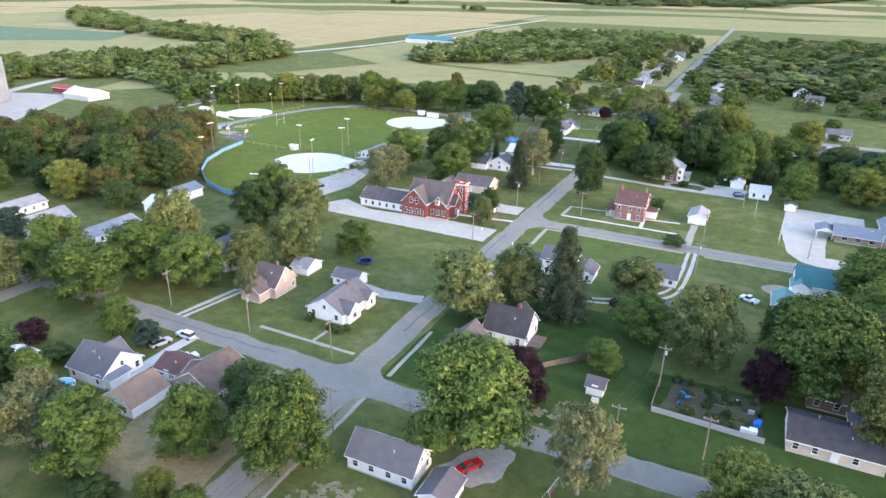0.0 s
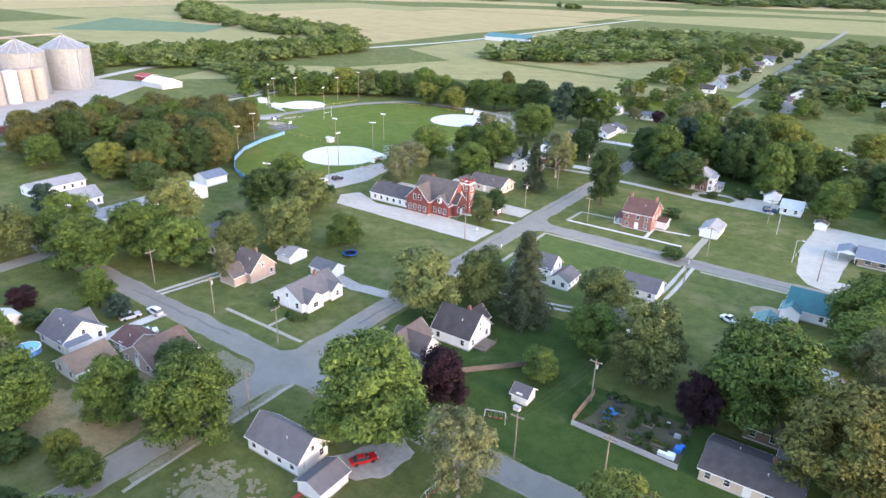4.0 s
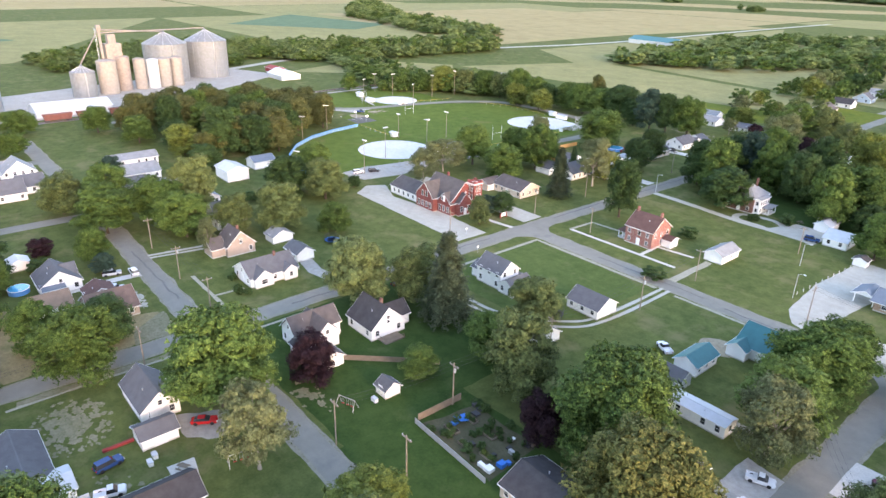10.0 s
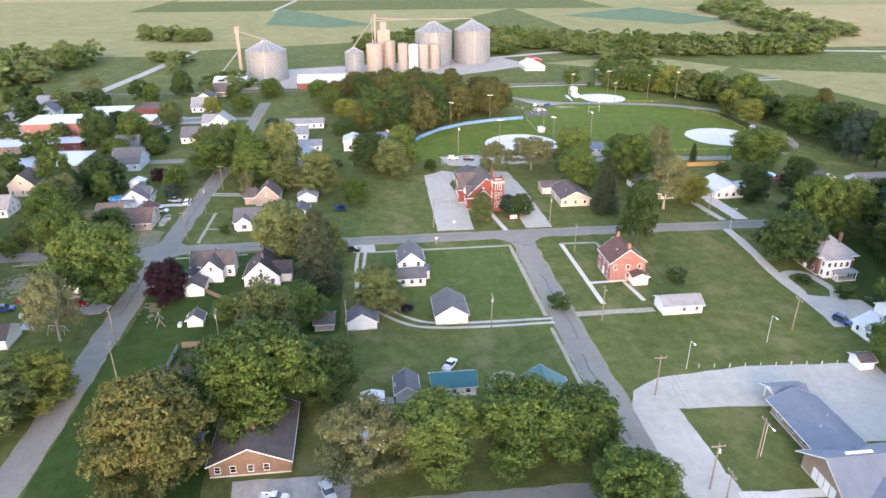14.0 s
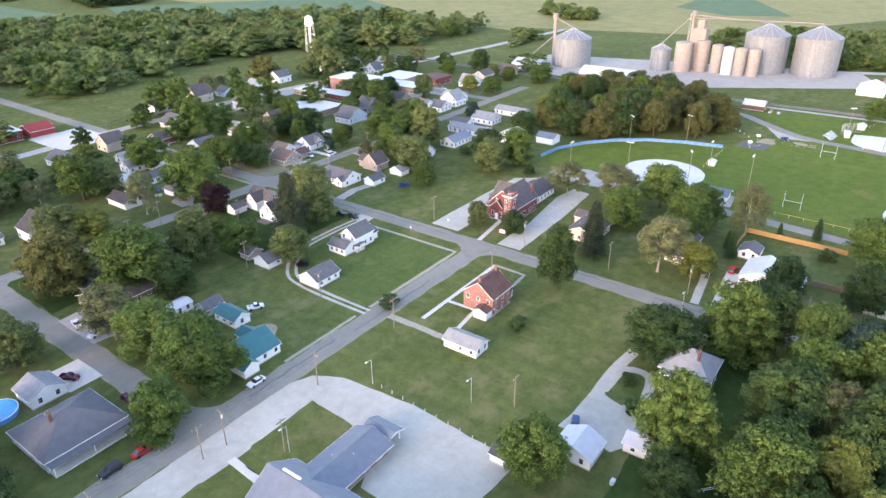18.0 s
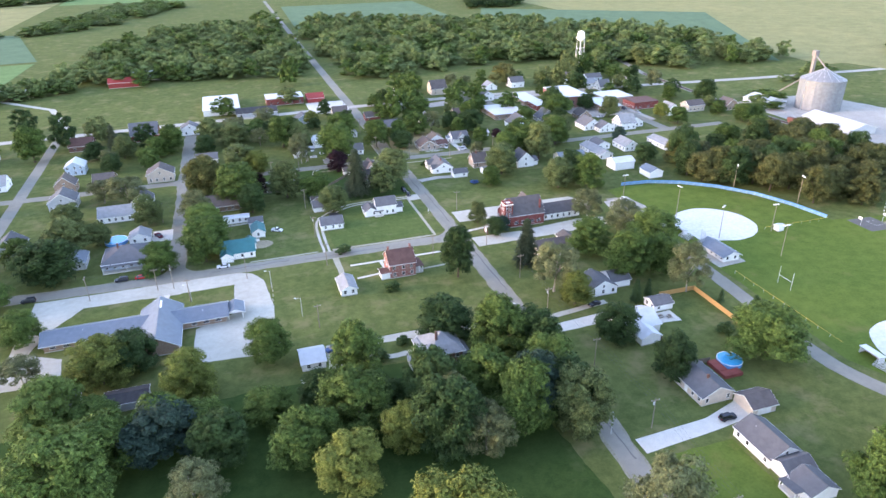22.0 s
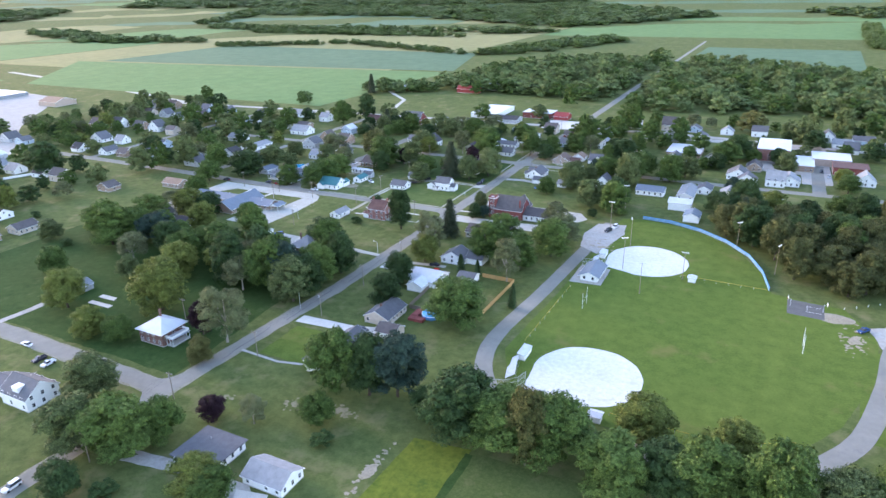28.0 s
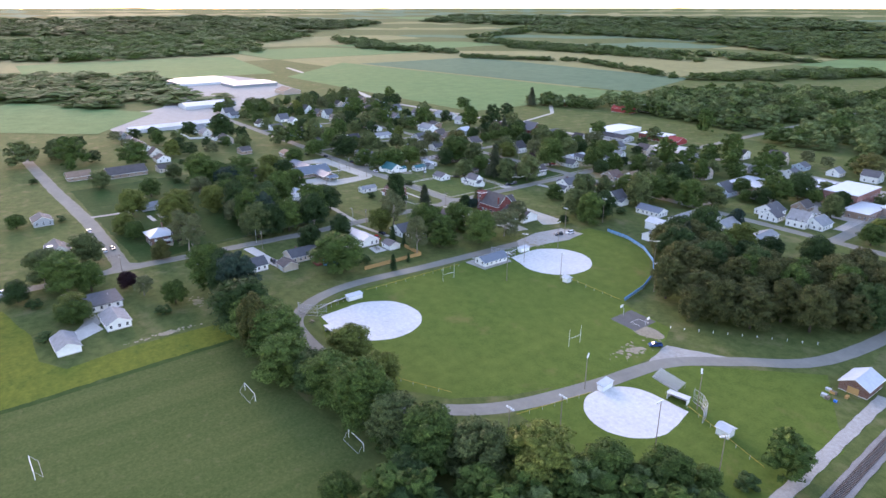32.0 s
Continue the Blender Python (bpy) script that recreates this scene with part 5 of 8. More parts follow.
# ---- grain elevator ----
def grain_bin(x, y, r, eave, roof_h, label, material=None):
    t = thing("grain_bin", x, y, 0, label, "grain bin", "grain bins of the elevator")
    prof = [(r + 0.4, -0.2), (r + 0.4, 0.4), (r, 0.4)]
    z = 0.5
    while z < eave - 0.6:
        prof += [(r, z), (r - 0.06, z + 0.55), (r, z + 1.1)]
        z += 1.1
    prof += [(r, eave)]
    part("wall", Geo().lathe(prof, 40), material or METAL_G, t, smooth=False)
    part("roof", Geo().lathe([(r + 0.25, eave - 0.1), (r + 0.25, eave), (r * 0.5, eave + roof_h * 0.55), (1.0, eave + roof_h), (0.9, eave + roof_h + 1.0)], 40), METAL_G, t)
    rm = Geo().tube((r, 0, eave + 0.05), (1.0, 0, eave + roof_h + 0.12), 0.10, 0.10, 4).mesh("roof_rib", STEEL)
    for k in range(16):
        part("roof_rib", rm, None, t).rotation_euler.z = 2 * math.pi * k / 16
    sm = Geo().tube((r + 0.08, 0, 0.4), (r + 0.08, 0, eave), 0.09, 0.09, 4).mesh("stiffener", METAL_G)
    for k in range(24):
        part("stiffener", sm, None, t).rotation_euler.z = 2 * math.pi * k / 24
    part("ladder", Geo().box(r + 0.1, r + 0.4, -0.3, -0.2, 0, eave).box(r + 0.1, r + 0.4, 0.2, 0.3, 0, eave), STEEL, t)
    return t


grain_bin(-390, 95, 15.0, 21, 7.0, "huge ribbed steel grain bin with conical roof")
grain_bin(-448, 227, 15.5, 27, 7.5, "huge ribbed steel grain bin with conical roof")
grain_bin(-455, 261, 15.5, 27, 7.5, "huge ribbed steel grain bin with conical roof")
grain_bin(-411, 160, 7.4, 15.5, 3.5, "medium steel grain bin with conical roof")


def silo_row():
    for x, y, r, hh, mt, lb in ((-414, 176, 6.2, 21, BIN_TAN, "tall tan concrete silo"), (-422, 188, 5.0, 22, LEG_PINK, "weathered tan concrete grain silo"), (-421, 199, 4.0, 20, BIN_TAN, "tall tan concrete silo"),
                                (-420, 207.5, 4.0, 19, METAL_W, "tall white steel silo"), (-421, 216, 4.2, 19, BIN_TAN, "tall tan concrete silo"), (-423, 225, 4.2, 19, BIN_TAN, "tall tan concrete silo")):
        t = thing("silo", x, y, 0, lb, "silo", "silos of the elevator")
        part("shaft", Geo().lathe([(r, 0), (r, hh), (r * 0.96, hh + 0.4), (r * 0.5, hh + 1.0)], 24), mt, t, smooth=False)
        part("hoop", Geo().lathe([(r + 0.05, hh * 0.5), (r + 0.08, hh * 0.5 + 0.1), (r + 0.05, hh * 0.5 + 0.2)], 24), mt, t)
    t = thing("elevator_head", -424, 184, 0, "tall weathered grain elevator tower with spouts", "grain elevator")
    part("tower", Geo().box(-4, 4, -5, 5, 0, 31).box(-2.5, 2.5, -2.5, 2.5, 31, 37), LEG_PINK, t)
    part("leg", Geo().box(-0.8, 0.8, -7.5, -6, 0, 40).box(-1.4, 1.4, -8, -5.4, 40, 43), LEG_PINK, t)
    g = Geo()
    for z in range(2, 40, 3):
        g.tube((-1.5, -9, z), (1.5, -9, z + 3), 0.1).tube((-1.5, -9, z), (-1.5, -9, z + 3), 0.12).tube((1.5, -9, z), (1.5, -9, z + 3), 0.12)
    part("brace", g, STEEL, t)
    part("spout", Geo().tube((0, -6.5, 40), (-24, 43, 35), 0.45, 0.45, 8), LEG_PINK, t)
    part("spout", Geo().tube((0, -6.5, 38), (-31, 77, 36), 0.45, 0.45, 8), LEG_PINK, t)
    part("spout", Geo().tube((0, -6.5, 41), (12, -24, 20), 0.35, 0.35, 8), LEG_PINK, t)
    t = thing("bin_leg", -400, 74, 0, "slender grain leg with slanting spout", "grain elevator")
    part("leg", Geo().box(-1.1, 1.1, -1.1, 1.1, 0, 33).box(-1.7, 1.7, -1.7, 1.7, 33, 37), LEG_PINK, t)
    part("spout", Geo().tube((0, 0, 34), (10, 21, 28.5), 0.4, 0.4, 8), LEG_PINK, t)
    part("conveyor", Geo().tube((0, 0, 20), (22, -16, 0.5), 0.5, 0.5, 8), LEG_PINK, t)


silo_row()


def water_tower(x, y):
    t = thing("water_tower", x, y, 0, "white water tower on braced steel legs", "water tower")
    part("tank", Geo().lathe([(0.6, 21.5), (2.4, 22.0), (3.2, 23.2), (3.4, 24.5), (3.4, 28.5), (3.0, 29.6), (1.8, 30.7), (0.2, 31.2)], 24), TRIM, t, smooth=True)
    part("riser", Geo().tube((0, 0, 0), (0, 0, 21.7), 0.38, 0.38, 10), TRIM, t)
    part("balcony", Geo().lathe([(4.3, 24.2), (4.3, 24.4), (4.25, 25.2), (4.3, 25.2)], 24), TRIM, t)
    for k in range(6):
        a = k * math.pi / 3
        part("leg", Geo().tube((5.0 * math.cos(a), 5.0 * math.sin(a), 0), (3.7 * math.cos(a), 3.7 * math.sin(a), 24.5), 0.19, 0.16, 6), TRIM, t)
    for z in (7.5, 15.0):
        g = Geo()
        rr = 5.0 - 1.3 * z / 24.5
        for k in range(6):
            a, b = k * math.pi / 3, (k + 1) * math.pi / 3
            g.tube((rr * math.cos(a), rr * math.sin(a), z), (rr * math.cos(b), rr * math.sin(b), z), 0.12, 0.12, 5)
            g.tube((rr * math.cos(a), rr * math.sin(a), z - 7), (rr * math.cos(b), rr * math.sin(b), z), 0.07, 0.07, 4)
        part("brace", g, TRIM, t)


water_tower(-315, -125)

# ---- houses of the south street ----
def south_one():
    t = house(-108, -96.5, 274, 284, 3.0, "y", WHITE, SH_GREY, "white house with blue-grey gabled roof", 0.55, door=("+y", -2))
    volume(t, -13.5, -5.6, -7, 1.5, 0, 2.9, "x", WHITE, SH_GREY, 0.55)


south_one()


def south_two():
    t = house(-108, -94, 299, 311, 3.0, "x", WHITE, METAL_W, "white house with pale metal roof", 0.45)
    volume(t, -3, 4, 5, 12, 0, 2.9, "y", WHITE, METAL_W, 0.5)


south_two()
house(-120.5, -113, 294, 300.4, 2.6, "x", WHITE, SH_GREY, "white garage with grey roof", 0.45, name="garage", category="garage", garage=("-x", 1), door=None)


def south_three():
    t = house(-106.5, -96, 334, 348.5, 3.0, "y", CREAM, SH_GREY, "cream house with dark grey gabled roof", 0.5, smoke=True, door=("+x", 0))
    volume(t, -13, -5, 8, 15.5, 0, 2.7, "x", CREAM, SH_BROWN, 0.5)
    add_garage_door(t, "+y", (-13, -5, 8, 15.5), 0, 4.6)


south_three()


def south_four():
    t = house(-106, -96.5, 361, 374, 3.0, "y", WHITE, SH_GREY, "white house with grey gabled roof", 0.6)
    volume(t, -4, 4.2, 6, 12, 0, 2.9, "x", WHITE, SH_GREY, 0.5)
    volume(t, -3.8, 4.4, 12, 19, 0, 2.8, "y", WHITE, SH_GREY, 0.5)
    porch(t, 4.8, 7.0, 12, 17, 2.6, SH_GREY)


south_four()


def parsonage():
    t = house(-108, -93, 238, 249, 3.0, "x", CREAM, SH_BROWN, "low cream ranch house with brown roof", 0.5)
    volume(t, -14, -7.4, -9, -1, 0, 2.7, "y", CREAM, SH_BROWN, 0.5)
    add_garage_door(t, "+x", (-14, -7.4, -9, -1), 0, 4.4)


parsonage()


def south_hip():
    t = house(-39.5, -27.5, 385, 396, 5.6, "x", BRICK_BROWN, METAL_W, "brick foursquare house with pale hipped roof", 0.45, hip=True, storeys=2, over=0.8)
    chimney(t, 3.5, -3, 5, 9.6)
    p = porch(t, -9.5, -6.1, -4, 4, 3.0, METAL_W)
    part("balcony_rail", Geo().box(-9.5, -9.4, -4, 4, 3.4, 4.3).box(-9.5, -6.2, -4, -3.9, 3.4, 4.3).box(-9.5, -6.2, 3.9, 4, 3.4, 4.3), TRIM, t)


south_hip()


def southwest_house():
    t = house(-33, -20, 432, 443, 4.6, "x", WHITE, SH_GREY, "white house with grey roof and dormer", 0.7, storeys=2)
    volume(t, 6, 16, -5, 4, 0, 3.0, "x", WHITE, SH_GREY, 0.5)
    part("dormer", Geo().box(-2, 1, 2, 4.6, 5.4, 7.2), WHITE, t)


southwest_house()
house(36, 48, 430, 440, 3.0, "x", GREYW, SH_GREY, "grey ranch house with grey roof", 0.5)
house(-107, -93, 427, 440, 2.9, "flat", WHITE, SH_GREY, "low house with flat grey roof", 0.1, over=0.7)
house(-129, -116, 429, 438, 2.8, "x", WHITE, SH_LIGHT, "white garage with light grey roof", 0.5, name="garage", category="garage", garage=("+x", 1))
house(-139.5, -126.5, 449, 457, 2.6, "x", WHITE, SH_LIGHT, "white shed with light grey roof", 0.5, name="shed", category="shed", glazed=False)
house(30.5, 38, 372, 382, 2.6, "y", GREYW, METAL_G, "weathered grey shed with metal roof", 0.5, name="shed", category="shed", glazed=False)


def pool_house():
    t = house(58.5, 77, 184, 200.5, 3.2, "x", BLUEW, SH_GREY, "blue-grey house with wide hipped roof and front porch", 0.5, hip=True, smoke=True)
    porch(t, -9, 9, 8.3, 11, 2.8, SH_GREY)


pool_house()
house(60.5, 69, 168, 176.5, 2.8, "y", WHITE, SH_LIGHT, "white garage with light grey roof", 0.5, name="garage", category="garage", garage=("-x", 1), door=None)
sheet("pool_house_drive", rect(51.5, 60.3, 164.5, 177), 0.03, CONCRETE, "pale concrete drive", "drive", 4, 0.1)
house(84, 92, 184, 195, 3.0, "y", GREYW, METAL_B, "grey house with blue-grey roof", 0.5)
house(115, 130, 236, 245.5, 3.0, "x", BRICK_TAN, SH_TAN, "brick ranch house with orange-tan roof", 0.5)

# ---- north and west of town ----


def corner_white():
    t = house(-141, -131, 131, 141.5, 4.0, "y", WHITE, SH_GREY, "white house with grey steep gable roof", 0.9)
    volume(t, -8, -4.6, -3, 4, 0, 2.8, "x", WHITE, SH_GREY, 0.5)


corner_white()
house(-135.5, -130, 133, 139, 2.4, "y", WHITE, SH_GREY, "small white wooden garden shed", 0.6, name="shed", category="shed", glazed=False)
house(-114.5, -109, 140, 147, 2.4, "x", WHITE, SH_LIGHT, "small white shed under a tree", 0.5, name="shed", category="shed", glazed=False)
house(-139.5, -134.6, 70.8, 76, 2.4, "x", WHITE, METAL_W, "small white metal shed", 0.4, name="shed", category="shed", glazed=False)
house(-245, -233, 79, 92, 3.2, "y", WHITE, SH_LIGHT, "white house with light grey roof", 0.6)
house(-216, -203, 75, 88, 3.2, "y", WHITE, SH_GREY, "white house with blue-grey roof", 0.6)
house(-236, -227, 124, 144, 3.0, "y", WHITE, SH_LIGHT, "long white house with pale roof", 0.4)
house(-213, -203, 123, 137, 3.2, "y", WHITE, SH_LIGHT, "white house with pale grey gabled roof", 0.6)
house(-198, -190, 117, 128, 3.0, "y", WHITE, SH_GREY, "white garage with grey roof", 0.5, name="garage", category="garage", garage=("+x", 1), door=None)
house(-173, -157, 134, 143, 3.0, "x", WHITE, METAL_B, "white house with blue-grey metal roof", 0.5)
house(-190, -181, 122, 145, 2.9, "y", WHITE, SH_LIGHT, "long white house with light roof", 0.4)
house(-237, -226, 84, 96, 4.4, "x", WHITE, SH_LIGHT, "white two-storey house with pale roof", 0.8, storeys=2)
house(-221, -210, 87, 96, 3.0, "y", WHITE, SH_GREY, "white house with grey roof", 0.6)
house(66, 83, -6, 8.5, 4.6, "x", BRICK, SH_GREY, "brick house with grey cross gables", 0.9, storeys=2)
house(12, 38, -92, -44, 4.2, "flat", WHITE, METAL_W, "large white flat-roofed hall", 0.1, glazed=False, name="hall", category="building")
house(-37, -9, -78, -60, 5.2, "flat", BRICK, METAL_W, "red brick hall with white flat roof", 0.1, name="hall", category="building")
house(-53, -40, -72, -58, 3.6, "x", RED_SH, RED_SH, "red metal shed by the hall", 0.4, name="shed", category="shed", glazed=False)
house(-14, 15, -46, -30, 3.2, "x", GREYW, SH_DARK, "long low building with dark roof", 0.3, name="hall", category="building")
sheet("downtown_lot", [(-126, -10), (-124, -22), (-160, -30), (-262, -22), (-264, 80), (-247, 82), (-246, 60), (-216, 58), (-214, 16), (-246, 12), (-246, -12), (-170, -18)], 0.058, GRAVEL_GREY, "pale worn concrete round the shops", "car park", 6, 0.6)
sheet("hall_lot", rect(-67, -38, -58, -22), 0.06, CONCRETE, "white concrete car park", "car park", 4, 0.3)
house(90, 117, -188, -177, 4.6, "x", RED_SH, RED_SH, "red wooden farm barn", 0.6, name="barn", category="barn", glazed=False)
house(76, 98, -214, -203, 4.0, "x", METAL_W, METAL_W, "white curved farm shed", 0.7, name="barn", category="barn", glazed=False)
house(178, 204, -172, -160, 4.6, "x", RED_SH, METAL_W, "red farm barn with white roof", 0.4, name="barn", category="barn", glazed=False)
house(-238, -217.5, -5, 31, 8.6, "flat", BRICK_PINK, METAL_W, "orange brick building with white flat roof", 0.1, name="store", category="building", storeys=2)
house(-207, -194, -16, 12, 3.4, "flat", BRICK_TAN, METAL_W, "low brick shop with white flat roof", 0.1, name="store", category="building")
house(-207, -196, 12.6, 30, 4.0, "flat", BRICK, METAL_W, "low red brick shop with white roof", 0.1, name="store", category="building")
house(-253, -238.4, 24, 52, 4.2, "flat", BRICK_TAN, METAL_W, "low brick shop with white flat roof", 0.1, name="store", category="building")
house(-284, -264, 36, 52, 5.0, "flat", BRICK, SH_RED, "row of red brick shops", 0.1, name="store", category="building")
house(-275, -252, 10, 32, 5.0, "flat", TAN, METAL_W, "large tan hall with pale roof", 0.1, name="hall", category="building", glazed=False)
house(-181, -158, 14, 42, 3.6, "flat", BRICK_TAN, METAL_W, "long low building with white roof", 0.1, name="store", category="building")
house(-279, -266, -40, -28, 3.2, "x", WHITE, SH_LIGHT, "white house with pale roof", 0.5)
house(-308, -296, -32, -19, 3.2, "y", WHITE, SH_LIGHT, "white house with pale gabled roof", 0.7)
house(-82, -71.5, 4, 13, 3.4, "x", BRICK, SH_BROWN, "small red brick house with brown roof", 0.6)
house(-152, -139, -61, -48, 5.0, "x", CREAM, SH_BROWN, "tall cream house with brown cross gables", 0.9, storeys=2)
house(-53, -45, 17, 24, 2.8, "x", WHITE, SH_LIGHT, "small white house with pale roof", 0.6)
house(-49, -39, 32, 40, 3.0, "x", WHITE, SH_LIGHT, "white house with light grey roof", 0.6)
house(-48, -33, 53, 61, 3.0, "x", WHITE, SH_GREY, "white house with grey roof", 0.5)
house(-58, -48, 40, 48, 3.0, "y", WHITE, SH_GREY, "white house with grey gabled roof", 0.6)
house(30, 42, 62, 72, 3.0, "x", WHITE, SH_GREY, "white house with grey roof", 0.5)
house(140, 153, 124, 146, 2.9, "y", WHITE, SH_LIGHT, "long white mobile home with light roof", 0.3)
house(138, 155, 70, 82, 3.4, "x", WHITE, SH_LIGHT, "white house with pale cross gables", 0.7)
house(187, 216, 4, 16, 3.4, "x", WHITE, SH_LIGHT, "white house with pale gabled roof", 0.6)
house(102, 112, 56, 66, 5.0, "y", BLUEW, METAL_W, "pale blue two-storey house", 0.6, storeys=2)
house(104, 118, 6, 17, 3.6, "x", BRICK_BROWN, SH_RED, "brown brick house with red roof", 0.7)
house(70, 85, 136, 147, 3.2, "x", WHITE, SH_LIGHT, "white house with light grey roof", 0.6)
house(62, 72, 122, 131, 3.4, "y", WHITE, SH_GREY, "white house with grey gabled roof", 0.8)
house(140, 152, 388, 404, 3.0, "y", BRICK_TAN, SH_TAN, "brick ranch house with tan roof", 0.5)
house(130, 146, 352, 379, 3.0, "y", BRICK_TAN, SH_BROWN, "long brick ranch house with brown roof", 0.5)
house(128, 138, 332, 344, 3.0, "y", CREAM, SH_BROWN, "cream house with brown roof", 0.5)
house(690, 783, 60, 150, 4.2, "flat", METAL_W, METAL_W, "vast white flat-roofed factory", 0.1, glazed=False, name="factory", category="building", over=0.2)
house(620, 674, 20, 92, 4.2, "flat", METAL_G, METAL_W, "vast pale flat-roofed factory", 0.1, glazed=False, name="factory", category="building", over=0.2)
house(440, 470, 160, 222, 4.0, "y", METAL_W, METAL_W, "long pale metal warehouse", 0.2, glazed=False, name="warehouse", category="building")
house(312, 328, 236, 318, 3.6, "y", METAL_W, METAL_W, "long white metal warehouse", 0.25, glazed=False, name="warehouse", category="building")
house(500, 530, 40, 66, 5.0, "x", TAN, SH_TAN, "tan metal storage building", 0.3, glazed=False, name="warehouse", category="building")
sheet("factory_yard", [(330, 330), (320, 230), (430, 150), (560, 20), (700, 0), (830, 30), (800, 170), (600, 190), (480, 240), (420, 330)], 0.12, GRAVEL_GREY, "pale gravel factory yard", "yard", 20, 3.0)
ribbon("factory_road", [(380, -10), (560, -60), (900, -130)], 9.0, 0.14, GRAVEL, "pale gravel factory road", "road")
house(-34.5, -28, 47, 63, 3.0, "y", WHITE, METAL_W, "white metal shed with low roof", 0.3, name="shed", category="shed", glazed=False)
house(-21, -13.5, 66, 79, 2.8, "y", WHITE, SH_DARK, "white shed with dark blue roof", 0.6, name="shed", category="shed", glazed=False)
house(-22.5, -19, 119.6, 123.4, 2.2, "x", WHITE, SH_GREY, "tiny white garden shed with grey roof", 0.7, name="shed", category="shed", glazed=False)


def bank_house():
    t = house(-372, -352, 120, 160, 4.0, "y", METAL_W, METAL_W, "long white elevator warehouse", 0.3, glazed=False, name="warehouse", category="building")


bank_house()
sheet("elevator_yard", [(-345, 60), (-420, 60), (-445, 150), (-480, 290), (-430, 310), (-350, 180)], 0.07, GRAVEL_GREY, "pale gravel elevator yard", "yard", 8, 1.5)
house(-424, -400, 296, 312, 3.6, "x", METAL_W, METAL_W, "white metal elevator shed", 0.4, glazed=False, name="shed", category="shed")
house(-452, -436, 308, 318, 3.6, "x", RED_SH, RED_SH, "red metal shed by the elevator", 0.3, glazed=False, name="shed", category="shed")
house(-372, -352, 62, 84, 4.0, "y", METAL_W, METAL_W, "white shed beside the grain bin", 0.3, glazed=False, name="shed", category="shed")
house(-441, -376, 803, 830, 5.0, "x", METAL_W, TEAL, "long white farm building with teal roof", 0.3, glazed=False, name="barn", category="barn")

# ---- streets of more houses at the edge of town ----
TYPES = [(WHITE, SH_GREY, "white house with grey gabled roof"), (WHITE, SH_LIGHT, "white house with light grey roof"), (CREAM, SH_BROWN, "cream house with brown roof"),
         (GREYW, SH_GREY, "grey house with grey roof"), (WHITE, SH_DARK, "white house with dark roof"), (BRICK_TAN, SH_BROWN, "brick ranch house with brown roof"), (BLUEW, SH_GREY, "pale blue house with grey roof")]


def clear(x, y, gap):
    return all(not (a - gap < x < b + gap and c - gap < y < d + gap) for a, b, c, d in HOUSE_SPOTS)


def street_houses(x0, x1, y, step, seed):
    r = random.Random(seed)
    x = x0
    while x < x1:
        q = (x + r.uniform(-3, 3), y + r.uniform(-3, 3))
        if clear(q[0], q[1], 10) and r.random() < 0.85:
            wl, rf, lb = r.choice(TYPES)
            w, d = r.uniform(4.5, 7.5), r.uniform(4.5, 6)
            house(q[0] - w, q[0] + w, q[1] - d, q[1] + d, r.choice((3.0, 3.2, 4.6)), r.choice("xy"), wl, rf, lb, r.uniform(0.5, 0.9))
        x += step


for k, (x0, x1, y) in enumerate(((105, 380, 62), (105, 380, 118), (160, 390, 24), (120, 300, 164), (-55, 40, 78), (-300, -90, -16), (-290, -90, -52), (-55, 60, -4), (60, 200, 92), (-290, -180, 56), (-160, -82, 34), (-165, -85, 62), (-150, -82, -4), (-330, -262, 70), (150, 390, 196), (160, 300, 262), (165, 310, 330))):
    street_houses(x0, x1, y, 25, 40 + k)
for k, (x, y0, y1) in enumerate(((-96, 500, 900), (-36, 520, 920), (30, 560, 860))):
    for j in range(int((y1 - y0) / 34)):
        wl, rf, lb = TYPES[(3 * k + 2 * j) % len(TYPES)]
        hx, hy = x + 4 * math.sin(3.1 * j + k), y0 + 34 * j
        house(hx - 6, hx + 6, hy - 5, hy + 5, 3.0, "xy"[(j + k) % 2], wl, rf, lb, 0.6)
ribbon("town_street", [(-173, -35), (-172, 103)], 6.4, 0.062, ASPHALT, "grey asphalt town street", "road")
ribbon("town_street", [(-255, -30), (-256, 104)], 7.5, 0.066, ASPHALT, "grey asphalt town street", "road")
ribbon("town_street", [(130, -14), (128, 213)], 6.0, 0.062, ASPHALT, "grey asphalt town street", "road")
ribbon("town_street", [(250, -14), (250, 210)], 6.0, 0.062, ASPHALT, "grey asphalt town street", "road")
ribbon("farm_lane", [(120, -16), (150, -110), (205, -165)], 4.5, 0.07, GRAVEL, "pale gravel farm lane", "road")
ribbon("south_town_street", [(-69, 560), (-75, 1100), (-77, 1500)], 7.0, 0.07, ASPHALT, "grey asphalt street south of town", "road")
house(53.4, 65, 289.6, 296.4, 2.8, "x", GREYW, SH_DARK, "dark-roofed carport beside a drive", 0.3, name="carport", category="carport", glazed=False)
house(72.4, 83, 286, 296, 3.0, "y", GREYW, SH_GREY, "grey house with grey shingle roof", 0.5)


